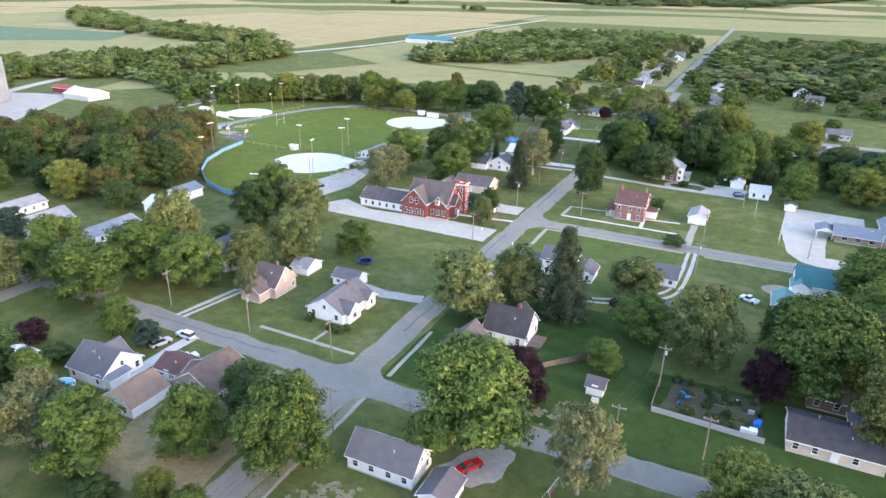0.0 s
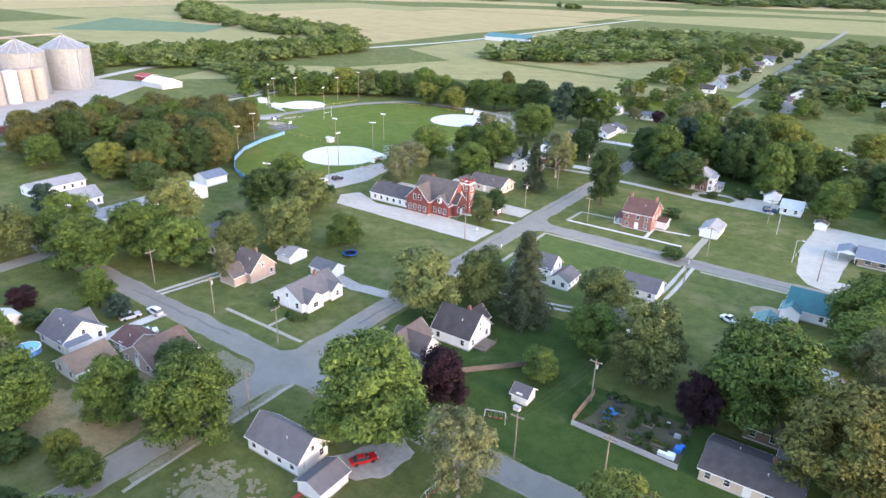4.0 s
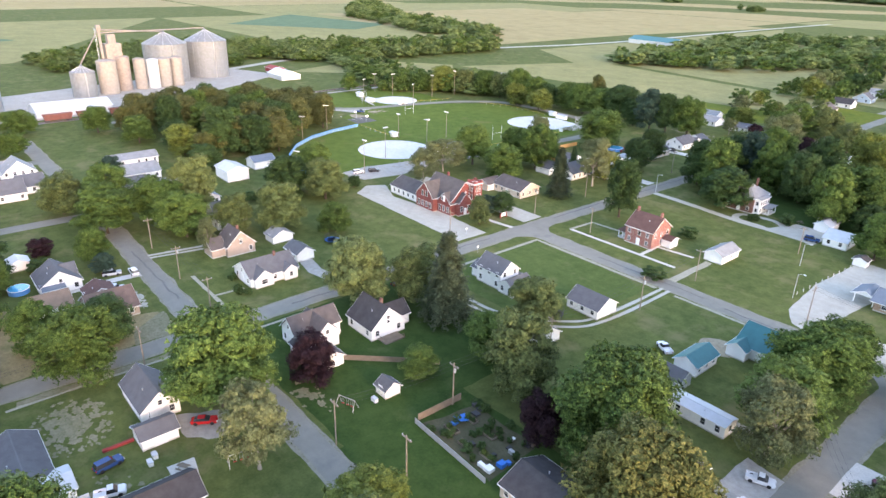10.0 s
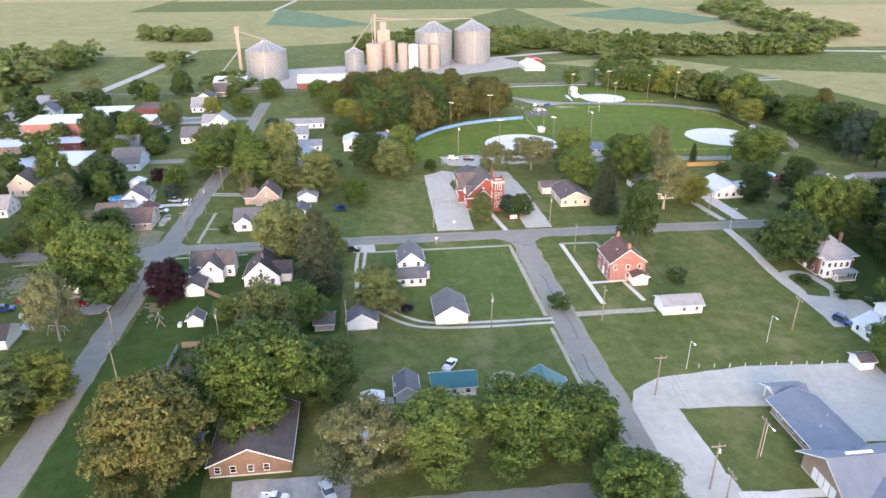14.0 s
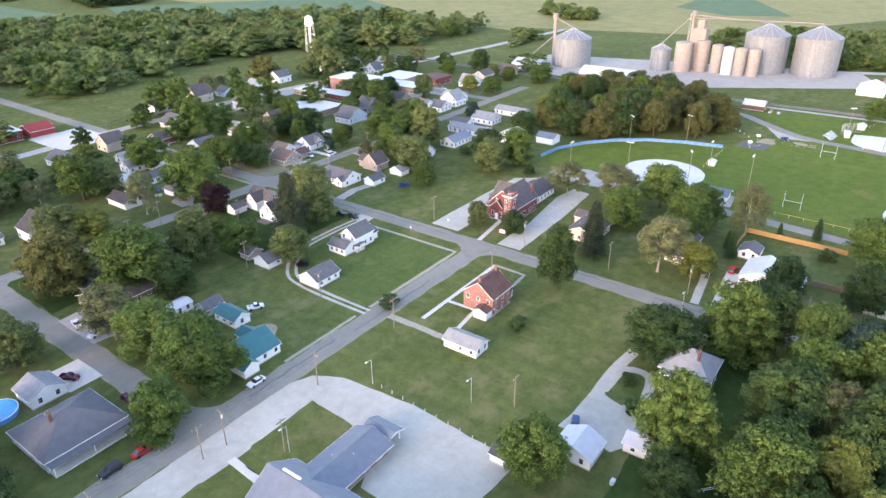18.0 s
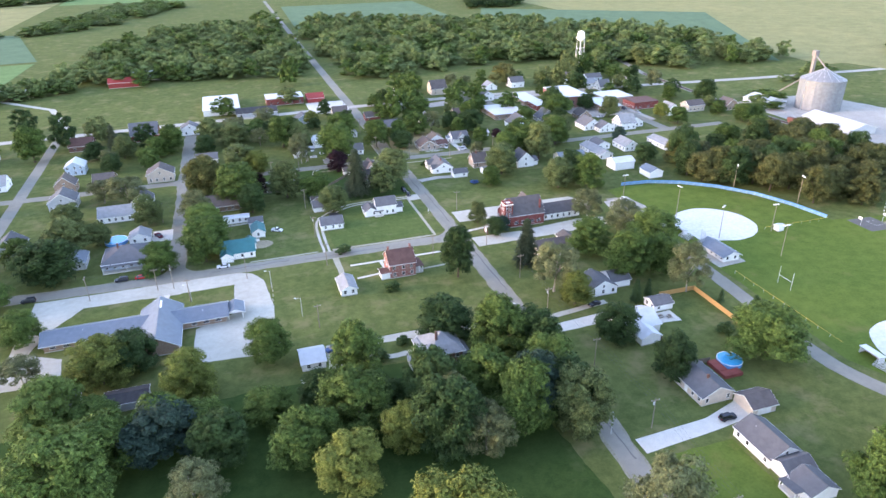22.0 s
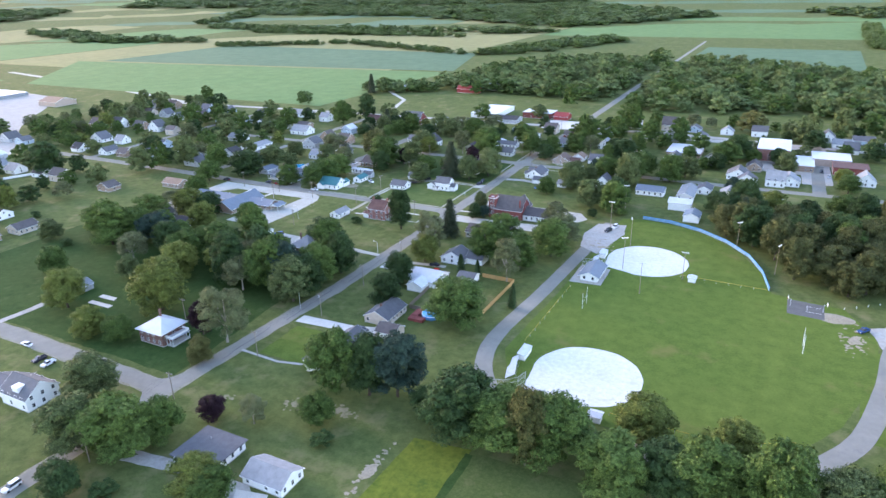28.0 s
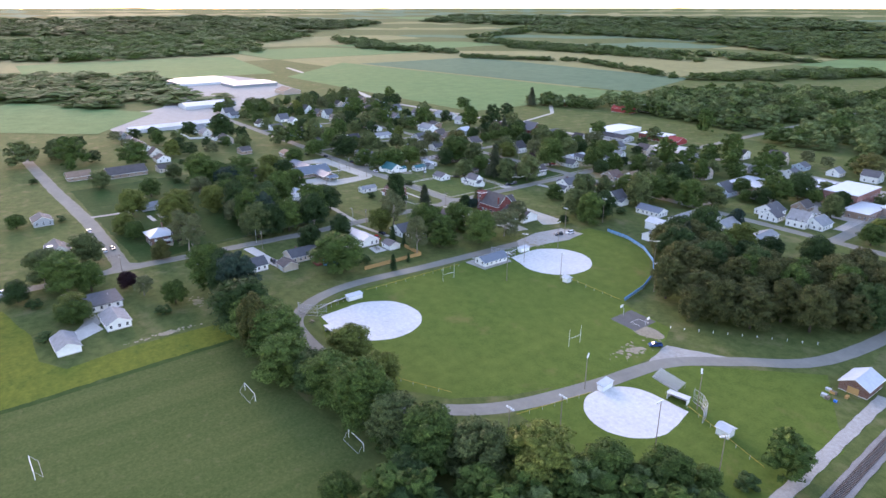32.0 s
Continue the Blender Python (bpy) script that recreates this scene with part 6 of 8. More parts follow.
# ---- trees, garden by garden ----
tree("g", -37.4, 92.6, 22.5, 11.6)
tree("g", -65.0, 73.5, 17.5, 8.6)
tree("g", -80.7, 68.3, 14.4, 6.0)
tree("g", -94.7, 56.6, 15.0, 8.2)
tree("s", -86.5, 51.0, 4.0, 3.6)
tree("g", -68.7, 55.3, 7.5, 3.2)
tree("p", -16.3, 89.9, 18.5, 6.2)
tree("r", -34.0, 110.9, 12.3, 5.5)
tree("y", 8.6, 95.6, 12.5, 7.6)
tree("g", 20.6, 142.9, 21.5, 12.5)
tree("v", -2.6, 142.4, 19.5, 8.0)
tree("g", -16.6, 148.3, 12.1, 7.1)
tree("g", -21.6, 130.8, 7.5, 4.6)
tree("c", -37.0, 151.9, 24.0, 8.2)
tree("v", -50.2, 152.1, 16.5, 8.2)
tree("v", -58.6, 139.5, 18.8, 9.4)
tree("v", -22.0, 168.7, 12.9, 7.5)
tree("v", -118.5, 147.7, 17.5, 9.6)
tree("g", -106.9, 161.9, 10.5, 5.6)
tree("s", -153.1, 152.4, 4.0, 3.6)
tree("v", -125.5, 134.5, 14.0, 7.0)
tree("g", -131.9, 120.7, 15.4, 8.1)
tree("g", -146.6, 117.9, 17.5, 9.4)
tree("p", -114.0, 121.0, 12.0, 3.6)
tree("g", -150.2, 101.3, 16.7, 10.7)
tree("g", -127.8, 91.9, 11.3, 4.6)
tree("b", -118.6, 91.8, 6.3, 3.2)
tree("r", -143.1, 80.2, 5.7, 3.5)
tree("s", -130.4, 77.7, 4.0, 3.6)
tree("v", -178.6, 94.6, 14.9, 9.5)
tree("b", -209.1, 119.6, 10.5, 4.7)
tree("g", -121.5, 65.8, 11.8, 4.6)
tree("v", -82.4, 206.0, 10.6, 4.6)
tree("v", -138.3, 177.0, 16.3, 8.5)
tree("d", -150.2, 167.8, 16.2, 8.6)
tree("d", -144.1, 193.8, 4.8, 3.1)
tree("y", -232.0, 157.5, 15.0, 8.4)
tree("o", -218.0, 164.0, 14.0, 7.6)
tree("d", -249.0, 160.0, 13.0, 7.0)
tree("g", -266.0, 148.0, 14.0, 8.0)
tree("o", -287.0, 150.0, 15.0, 8.0)
tree("g", -300.0, 138.0, 14.0, 7.6)
tree("d", -203.5, 156.5, 11.0, 7.1)
tree("c", -219.3, 187.8, 18.8, 5.7)
tree("d", -225.8, 179.8, 16.1, 6.1)
tree("p", -140.0, 237.9, 14.9, 9.5)
tree("g", -140.9, 256.5, 18.5, 9.3)
tree("g", -132.3, 274.7, 16.7, 8.2)
tree("g", -118.4, 274.4, 20.4, 9.4)
tree("b", -89.4, 217.6, 6.8, 4.3)

tree("g", 37.1, 176.4, 14.8, 9.5)
tree("g", 36.5, 194.0, 15.8, 10.1)
tree("g", 37.2, 204.5, 14.0, 8.0)
tree("g", 54.6, 208.0, 13.5, 7.6)

tree("v", 17.6, 89.2, 14.9, 9.5)
tree("d", 15.6, 156.7, 14.6, 6.6)
tree("s", -18.0, 216.1, 4.0, 3.6)
tree("s", -29.9, 254.3, 4.0, 3.6)
tree("d", -38.1, 293.5, 16.3, 10.4)



tree("o", 36.4, 127.4, 22.0, 11.4)
tree("p", 40.2, 164.2, 17.0, 8.1)

tree("v", 62.6, 154.9, 14.6, 7.2)
tree("d", -56.6, 252.4, 22.0, 6.4)
tree("p", -86.6, 275.1, 20.5, 8.1)
tree("y", -89.2, 286.6, 13.0, 6.5)
tree("p", -132.6, 291.6, 20.0, 6.6)
tree("d", -90.6, 312.4, 14.5, 6.6)
tree("k", -143.7, 313.9, 8.2, 2.1)
tree("s", -15.0, 296.0, 4.0, 3.6)
tree("d", -70.4, 42.5, 6.6, 4.2)
tree("g", -110.9, -43.7, 21.6, 10.6)
tree("g", -109.9, -13.9, 17.2, 8.3)
tree("g", -108.5, 18.1, 16.1, 10.3)
tree("y", -77.1, 55.9, 7.0, 3.0)
tree("g", -137.6, 41.5, 16.3, 6.3)
tree("d", -132.0, 62.8, 15.2, 9.0)
tree("o", -208.1, -63.5, 18.7, 12.0)
tree("v", -249.1, -35.3, 24.0, 9.7)
tree("g", -90.8, 10.0, 5.5, 3.5)
tree("g", -174.5, 53.7, 11.2, 6.7)
tree("g", -87.6, -27.4, 10.8, 6.9)
tree("y", -14.6, 374.0, 23.0, 12.0)
tree("g", 13.4, 335.0, 17.0, 9.0)
tree("d", -22.4, 343.2, 24.0, 9.2)
tree("b", -48.8, 337.2, 22.0, 8.4)
tree("g", 62.0, 322.0, 18.0, 9.0)
tree("g", 48.0, 316.0, 17.0, 8.6)
tree("d", 33.0, 327.0, 16.0, 8.0)
tree("g", -2.0, 327.0, 20.0, 9.5)
tree("d", -23.0, 325.0, 21.0, 9.0)
tree("g", -38.0, 329.0, 21.0, 9.2)
tree("d", -59.0, 339.0, 18.0, 8.0)
tree("g", -58.0, 327.0, 19.0, 8.0)
tree("d", -60.5, 313.5, 19.5, 7.6)
tree("p", -26.4, 334.8, 18.0, 7.2)
tree("p", -31.8, 346.0, 17.0, 7.4)
tree("y", -12.6, 337.4, 15.0, 7.0)
tree("d", -12.0, 320.8, 10.0, 5.0)
tree("g", -44.6, 341.8, 24.0, 9.0)
tree("v", -58.8, 345.6, 19.3, 9.7)
tree("g", -50.1, 308.4, 22.9, 10.0)
tree("g", 18.0, 285.0, 15.5, 7.4)
tree("y", 67.5, 280.5, 16.5, 9.6)
tree("g", 69.0, 332.1, 24.0, 12.5)
tree("b", 47.3, 320.0, 16.9, 10.8)
tree("p", 39.7, 343.0, 15.0, 7.2)
tree("v", 25.2, 357.6, 11.0, 5.6)
tree("y", 23.5, 389.5, 17.0, 9.6)
tree("y", -6.9, 401.0, 12.0, 6.6)
tree("g", -20.4, 399.5, 10.5, 6.0)
tree("p", -58.1, 383.0, 22.5, 9.3)
tree("r", -45.9, 382.8, 14.4, 4.7)
tree("o", -59.6, 397.2, 10.0, 4.8)
tree("d", -96.5, 333.4, 15.0, 6.4)
tree("d", -85.4, 220.4, 8.5, 4.2)
tree("g", -114.8, 251.0, 15.9, 9.2)
tree("g", -128.8, 335.5, 18.9, 12.0)
tree("g", -112.6, 391.6, 22.0, 9.4)
tree("d", -124.5, 389.4, 22.0, 7.6)
tree("b", -133.2, 386.4, 24.0, 10.0)
tree("d", -159.3, 394.6, 21.1, 12.4)
tree("d", -146.8, 390.2, 9.4, 6.0)
tree("g", -172.5, 395.1, 18.4, 10.9)
tree("g", -186.6, 393.2, 19.5, 10.9)
tree("k", -139.6, 302.1, 5.1, 1.3)
tree("k", -117.6, 289.3, 7.0, 1.7)
tree("k", -110.7, 292.0, 9.4, 2.4)
tree("c", -85.6, 252.0, 20.1, 6.0)
tree("p", -131.4, 219.8, 14.9, 7.4)
tree("s", -127.4, 319.6, 4.0, 3.2)
tree("g", -5.4, 307.3, 22.1, 8.5)
tree("d", 58.2, 274.8, 13.5, 8.0)
tree("p", 90.7, 273.0, 9.6, 6.2)
tree("g", 66.7, 302.1, 9.9, 6.3)
tree("g", 52.4, 309.7, 7.4, 4.8)
tree("y", 41.6, 296.4, 16.0, 7.8)
tree("g", 36.9, 317.4, 12.4, 7.9)
tree("v", 93.3, 178.2, 16.6, 10.6)
tree("d", 95.3, 203.0, 17.5, 11.2)
tree("p", 74.1, 126.0, 15.7, 10.0)
tree("r", 10.5, 134, 12.0, 4.4)
tree("p", -101.0, 416.8, 9.1, 4.6)
tree("g", -117.9, 408.6, 10.8, 5.5)
tree("o", -180.9, 399.2, 24.2, 6.5)
tree("y", -207.8, 375.5, 14.3, 8.4)
tree("g", -203.9, 399.0, 17.0, 10.0)
tree("d", -216.9, 392.8, 14.8, 8.7)
tree("y", -230.4, 378.0, 15.0, 7.8)
tree("v", -236.2, 384.0, 8.8, 5.2)
tree("v", -43.5, 428.2, 15.2, 8.6)
tree("g", -75.0, 442.8, 18.7, 11.4)
tree("g", -82.0, 434.0, 14.3, 6.6)
tree("g", 63.0, 368.0, 13.0, 7.4)
tree("y", 4.0, 347.5, 17.0, 8.0)
tree("g", 77.6, 299.4, 16.3, 10.4)
tree("g", 90.0, 322.5, 13.5, 8.7)
tree("y", -108.5, 445.6, 11.5, 7.3)
tree("d", -75.5, 461.5, 9.9, 6.3)
tree("s", -86.1, 456.9, 4.0, 3.6)
tree("s", 89.3, 342.9, 4.0, 3.6)
tree("s", 148.5, 320.6, 4.0, 3.6)
tree("s", -125.3, 415.8, 4.0, 3.5)
tree("g", -225.4, 392.3, 17.9, 9.7)
tree("g", -241.6, 391.6, 21.8, 9.2)
tree("v", -257.0, 389.6, 16.6, 8.7)
tree("g", -268.7, 386.2, 17.9, 10.4)
tree("v", -282.4, 379.3, 17.1, 10.0)
tree("y", -296.1, 369.6, 19.3, 11.3)
tree("g", -306.2, 356.7, 14.1, 9.0)
tree("g", -315.5, 345.2, 12.5, 8.0)
tree("g", -323.0, 336.3, 7.6, 4.8)
tree("g", -266.7, 413.8, 8.5, 5.4)
tree("d", -277.1, 399.8, 12.1, 7.1)
tree("g", -290.2, 386.1, 11.8, 6.9)
tree("g", -304.9, 370.5, 11.7, 6.8)
tree("g", -332.6, 313.3, 14.0, 7.4)
tree("s", -328.5, 326.4, 4.0, 3.6)
tree("s", -122.5, 458.5, 4.0, 3.6)
tree("v", -62.2, 447.1, 17.6, 9.2)
tree("s", 149.4, 424.4, 4.0, 3.6)
tree("v", 219.5, 422.5, 19.8, 12.5)
tree("g", 196.9, 390.3, 23.9, 12.5)
tree("g", 164.5, 351.9, 19.8, 12.5)
tree("d", 236.5, 383.1, 12.5, 8.0)
tree("d", 232.7, 255.2, 24.0, 11.7)
tree("s", 304.9, 299.7, 4.0, 3.6)
tree("g", 39.4, 448.1, 8.7, 5.6)
tree("s", 39.1, 425.2, 4.0, 3.6)
tree("g", 255.8, 100.3, 23.2, 9.0)
tree("g", 248.9, 72.7, 20.9, 9.0)
tree("v", 194.6, 115.9, 19.2, 9.0)
tree("g", 169.8, 212.3, 20.7, 9.0)
tree("v", 154.8, 200.1, 23.4, 9.0)
tree("g", 128.5, 196.5, 19.2, 9.0)
tree("g", 111.5, 222.5, 13.8, 8.8)
tree("g", 172.1, 62.0, 20.5, 9.0)



tree("g", -9.7, 53.5, 20.5, 9.0)
tree("g", 134.6, 30.6, 22.3, 9.0)
tree("d", 121.1, 11.7, 24.0, 9.0)
tree("c", 91.1, 23.0, 16.2, 4.9)
tree("v", 19.0, 38.7, 15.1, 9.0)
tree("c", 207.4, -133.3, 22.9, 6.9)
tree("g", -34.6, -132.3, 24.0, 9.0)

tree("g", -92.4, 18.5, 23.5, 9.0)

tree("g", -152.6, 182.2, 18.4, 9.0)
tree("g", -171.1, 108.3, 18.0, 9.0)
tree("d", -204.4, 35.3, 18.3, 9.0)
tree("d", -218.0, 169.9, 24.0, 9.0)
tree("g", -178.0, 19.9, 15.0, 9.0)
tree("g", -156.9, -26.4, 16.7, 9.0)
tree("v", -238.7, -47.5, 17.0, 9.0)
tree("g", -83.5, 13.9, 13.9, 8.0)
tree("v", -25.9, -60.9, 13.0, 8.3)
tree("g", 23.6, -39.3, 14.9, 9.0)
tree("g", 90.8, -176.5, 15.3, 9.0)
tree("g", 266.0, 86.2, 22.8, 9.0)
tree("v", 363.9, 65.1, 22.5, 9.0)
tree("v", 337.6, 113.5, 23.1, 9.0)
tree("v", 367.9, 32.1, 20.4, 9.0)
tree("g", 337.8, 166.6, 16.7, 9.0)
tree("g", 305.8, 156.6, 14.5, 9.0)
tree("g", 358.1, 177.0, 17.2, 9.0)
tree("v", 175.5, 224.3, 18.1, 9.0)
tree("g", 168.4, 165.7, 19.2, 9.0)
tree("g", 201.8, 91.2, 19.7, 9.0)
tree("v", 230.7, 18.9, 16.9, 9.0)

tree("v", -19.2, 51.9, 15.6, 9.0)
tree("v", 33.6, 28.7, 17.2, 9.0)
tree("v", 101.8, 1.2, 18.6, 9.0)
tree("g", 56.8, 37.7, 17.2, 9.0)
tree("v", -149.3, 130.5, 22.4, 9.0)
tree("g", -198.2, 54.6, 17.4, 9.0)
tree("d", -254.0, -17.1, 15.2, 9.0)
tree("v", -274.5, -72.3, 23.7, 9.0)
tree("g", -294.2, -77.8, 19.6, 9.0)
tree("g", -270.8, 94.6, 11.8, 7.5)
tree("g", -159.8, -1.6, 19.9, 9.0)
tree("g", -139.4, 4.4, 19.6, 9.0)
tree("g", -117.9, -34.7, 24.0, 9.0)
tree("g", -49.4, 42.1, 15.9, 9.0)
tree("g", 95.7, 248.2, 12.3, 7.9)
tree("v", 226.6, 172.8, 16.2, 9.0)
tree("g", 239.6, -47.5, 15.3, 9.0)
tree("d", 153.4, -39.3, 17.8, 9.0)
tree("g", 344.2, -10.0, 21.7, 9.0)
tree("s", -83.2, 116.6, 2.0, 1.4)
tree("s", -85.4, 117.2, 1.8, 1.3)
tree("s", -81.2, 118.4, 1.8, 1.3)
tree("s", -92.6, 119.0, 2.0, 1.5)
tree("s", -24.0, 290.0, 2.6, 2.6)
tree("s", -96.0, 441.0, 3.0, 2.6)
tree("r", -88.0, 420.5, 8.0, 4.4)
tree("g", -113.0, 447.0, 10.0, 6.0)
tree("s", -86.5, 52.5, 5.0, 4.0)


def grove(poly, step, kinds, height, seed):
    r = random.Random(seed)
    xs, ys = [p[0] for p in poly], [p[1] for p in poly]
    x = min(xs)
    while x < max(xs):
        y = min(ys)
        while y < max(ys):
            q = (x + r.uniform(-0.35, 0.35) * step, y + r.uniform(-0.35, 0.35) * step)
            if inside(q, poly):
                tree(r.choice(kinds), q[0], q[1], height * r.uniform(0.82, 1.15), step * r.uniform(0.55, 0.72), "oak grove by the ball field")
            y += step
        x += step


grove([(-220, 172), (-203, 192), (-252, 250), (-282, 250), (-314, 215), (-324, 160), (-292, 158), (-255, 172)], 12.8, "wgwdw", 18.0, 3)
woods("north_wood", [(161, -199), (130, -190), (-60, -165), (-60, -600), (136, -457)], 14.5, 15, "fgvf", "dense green woodland north of town")
woods("north_wood", [(-85, -130), (-180, -145), (-290, -150), (-400, -60), (-520, -70), (-500, -260), (-357, -418), (-111, -535), (-80, -450)], 14.5, 15, "fgvf", "dense green woodland north of town", 2)
woods("creek_wood", [(-529, 165), (-470, 277), (-530, 330), (-470, 384), (-450, 577), (-520, 640), (-560, 500), (-640, 300), (-600, 165)], 12, 12, "fg", "belt of green creek-side trees", 3)
woods("park_wood", [(-252, 394), (-276, 372), (-322, 336), (-400, 350), (-400, 400), (-345, 392), (-300, 412), (-262, 416)], 9, 11, "gfd", "belt of green trees beyond the ball field", 4)


# ---- more garden trees between the houses ----
ROADS = [(-69, -69, -40, 560), (-300, 400, 101, 101), (-69, 420, 215, 215), (48, 48, -20, 214), (-62, 300, 416, 416), (-430, 400, -25, -25), (-172, -172, -35, 103), (-256, -256, -35, 104), (129, 129, -14, 213), (250, 250, -14, 210)]


def town_trees(poly, step, seed, kinds="gggvvddyp", chance=0.6):
    r = random.Random(seed)
    xs, ys = [p[0] for p in poly], [p[1] for p in poly]
    x = min(xs)
    while x < max(xs):
        y = min(ys)
        while y < max(ys):
            q = (x + r.uniform(-0.45, 0.45) * step, y + r.uniform(-0.45, 0.45) * step)
            rad = r.uniform(4.8, 8.6)
            free = inside(q, poly) and clear(q[0], q[1], rad * 0.75) and all(math.hypot(q[0] - a, q[1] - b) > 0.7 * (rad + c) for a, b, c in TREE_SPOTS)
            free = free and all(not (a - rad - 2 < q[0] < b + rad + 2 and c - rad - 2 < q[1] < d + rad + 2) for a, b, c, d in ROADS)
            if free and r.random() < chance:
                tree(r.choice(kinds), q[0], q[1], rad * r.uniform(1.55, 2.05), rad)
            y += step
        x += step


town_trees([(-60, -20), (40, -20), (40, 58), (-44, 58), (-60, 50)], 13, 1, chance=0.65)
town_trees([(-330, -80), (-76, -80), (-76, 96), (-330, 96)], 14, 2, chance=0.6)
town_trees([(54, 0), (420, 0), (420, 205), (54, 205)], 14, 3, chance=0.7)
town_trees([(60, 290), (140, 290), (140, 405), (60, 405)], 24, 4, chance=0.45)
town_trees([(-56, 318), (66, 300), (66, 334), (20, 344), (-56, 349)], 11, 9, "gggvddd", 0.8)
town_trees([(160, 225), (300, 225), (300, 420), (160, 420)], 24, 5, chance=0.6)
town_trees([(-330, 100), (-215, 100), (-215, 110), (-330, 110)], 14, 6)
town_trees([(-58, 500), (180, 500), (180, 1000), (-58, 1000)], 17, 7, chance=0.85)
town_trees([(-140, 480), (-85, 470), (-85, 1000), (-160, 1000)], 17, 8, chance=0.85)
woods("west_wood", [(1350, -260), (1700, -400), (1900, -720), (2300, -500), (2100, 500), (1450, 480), (1350, 240), (1300, 120)], 34, 15, "ffg", "far dark woodland west of town", 11)
woods("north_far_wood", [(1450, -1010), (1600, -1560), (990, -1640), (340, -1250), (-40, -1750), (500, -2300), (1900, -1900)], 36, 15, "ffg", "far dark woodland on the horizon", 12)
woods("far_wood", [(-250, -1900), (-900, -2300), (-1200, -2100), (-500, -1500)], 36, 15, "ffg", "far dark woodland on the horizon", 13)
woods("hedge", [(885, -570), (905, -600), (630, -735), (290, -580), (285, -555), (620, -700)], 12, 9, "ffg", "dark hedge of trees between fields", 14)
woods("hedge", [(1109, -930), (1109, -960), (790, -975), (460, -945), (460, -915)], 13, 10, "ffg", "dark hedge of trees between fields", 15)
woods("hedge", [(270, -560), (256, -660), (164, -970), (60, -900), (110, -780), (190, -600)], 20, 10, "fg", "scattered trees between fields", 16)
woods("road_wood", [(-345, -800), (-370, -1400), (-400, -1400), (-375, -800)], 12, 11, "ffg", "dark row of trees along a road", 17)
woods("clump", [(-380, -625), (-475, -615), (-550, -840), (-450, -830)], 14, 14, "d", "dark clump of trees in a field", 18)
woods("farm_trees", [(140, -165), (228, -140), (228, -185), (150, -200)], 13, 13, "ffg", "trees round the farm", 19)
woods("farm_trees", [(-640, -85), (-620, 0), (-680, 0), (-690, -80)], 12, 12, "ffg", "trees round a farm", 20)
woods("creek_far_wood", [(-560, 660), (-640, 640), (-980, 720), (-1300, 960), (-1300, 1000), (-900, 790), (-600, 740)], 15, 12, "ffg", "winding belt of creek-side trees", 21)
woods("south_wood", [(-349, 603), (-373, 918), (-290, 1140), (-99, 1085), (-197, 713), (-250, 640)], 17, 11, "fg", "patch of green trees among the fields", 22)
woods("south_town_wood", [(-60, 620), (100, 560), (330, 560), (420, 1000), (140, 1117), (-40, 1080)], 24, 12, "fgv", "trees round the houses south of town", 23)
woods("far_wood", [(-119, 2450), (390, 3400), (-300, 3500), (-1200, 2600), (-500, 2250)], 44, 14, "ffg", "far dark trees on the horizon", 24)
woods("farm_trees", [(-1040, 1840), (-1010, 1880), (-1100, 1900)], 14, 12, "ffg", "trees round a far farm", 25)
woods("farm_trees", [(-720, 1700), (-700, 1760), (-800, 1760)], 14, 12, "ffg", "trees round a far farm", 26)
woods("rail_wood", [(-345, 60), (-340, 110), (-420, 20), (-500, -20), (-480, 20)], 11, 8, "ffg", "low trees along the railway", 27)
woods("rail_wood", [(-352, 340), (-362, 380), (-470, 420), (-480, 390)], 12, 8, "fg", "scrubby trees along the railway", 28)
woods("horizon_wood", [(900, -700), (1300, -560), (1750, -700), (1700, -780), (1250, -660)], 26, 14, "ffg", "dark belt of trees between far fields", 31)
woods("horizon_wood", [(300, -1050), (900, -1000), (1350, -1000), (1350, -1080), (800, -1090), (280, -1120)], 26, 14, "ffg", "dark belt of trees between far fields", 32)
woods("horizon_wood", [(2000, -600), (2600, 500), (3400, 600), (3600, -900), (2600, -1500)], 62, 18, "ffg", "far dark woodland on the horizon", 33)
woods("horizon_wood", [(600, -2500), (2600, -1700), (3000, -2300), (1200, -3200)], 62, 18, "ffg", "far dark woodland on the horizon", 34)
woods("horizon_wood", [(-700, -2700), (400, -2700), (400, -3200), (-900, -3200)], 62, 18, "ffg", "far dark woodland on the horizon", 35)
woods("west_houses_wood", [(480, 130), (600, 180), (900, 120), (1000, 340), (700, 420), (520, 330)], 30, 10, "ffg", "trees among far houses", 36)

flush_far_trees()

# ---- vehicles ----
CAR_PAINT = {"white": painted("white_car_paint", (0.75, 0.75, 0.76), 0.25, 0.03), "red": painted("red_car_paint", (0.45, 0.02, 0.02), 0.25, 0.04), "dark": painted("dark_car_paint", (0.03, 0.032, 0.04), 0.25, 0.04),
             "blue": painted("blue_car_paint", (0.03, 0.07, 0.18), 0.25, 0.04), "maroon": painted("maroon_car_paint", (0.12, 0.015, 0.03), 0.25, 0.04), "silver": painted("silver_car_paint", (0.45, 0.46, 0.48), 0.3, 0.04)}
TYRE = Geo()
TYRE.lathe([(0.24, -0.13), (0.38, -0.13), (0.40, -0.06), (0.40, 0.06), (0.38, 0.13), (0.24, 0.13)], 16)
TYRE = TYRE.mesh("tyre", BLACK)
RIM = Geo().lathe([(0.05, -0.10), (0.25, -0.10), (0.25, 0.10), (0.05, 0.10)], 12).mesh("rim", STEEL)
LAMP = painted("lamp_lens", (0.75, 0.75, 0.72), 0.15, 0.02)
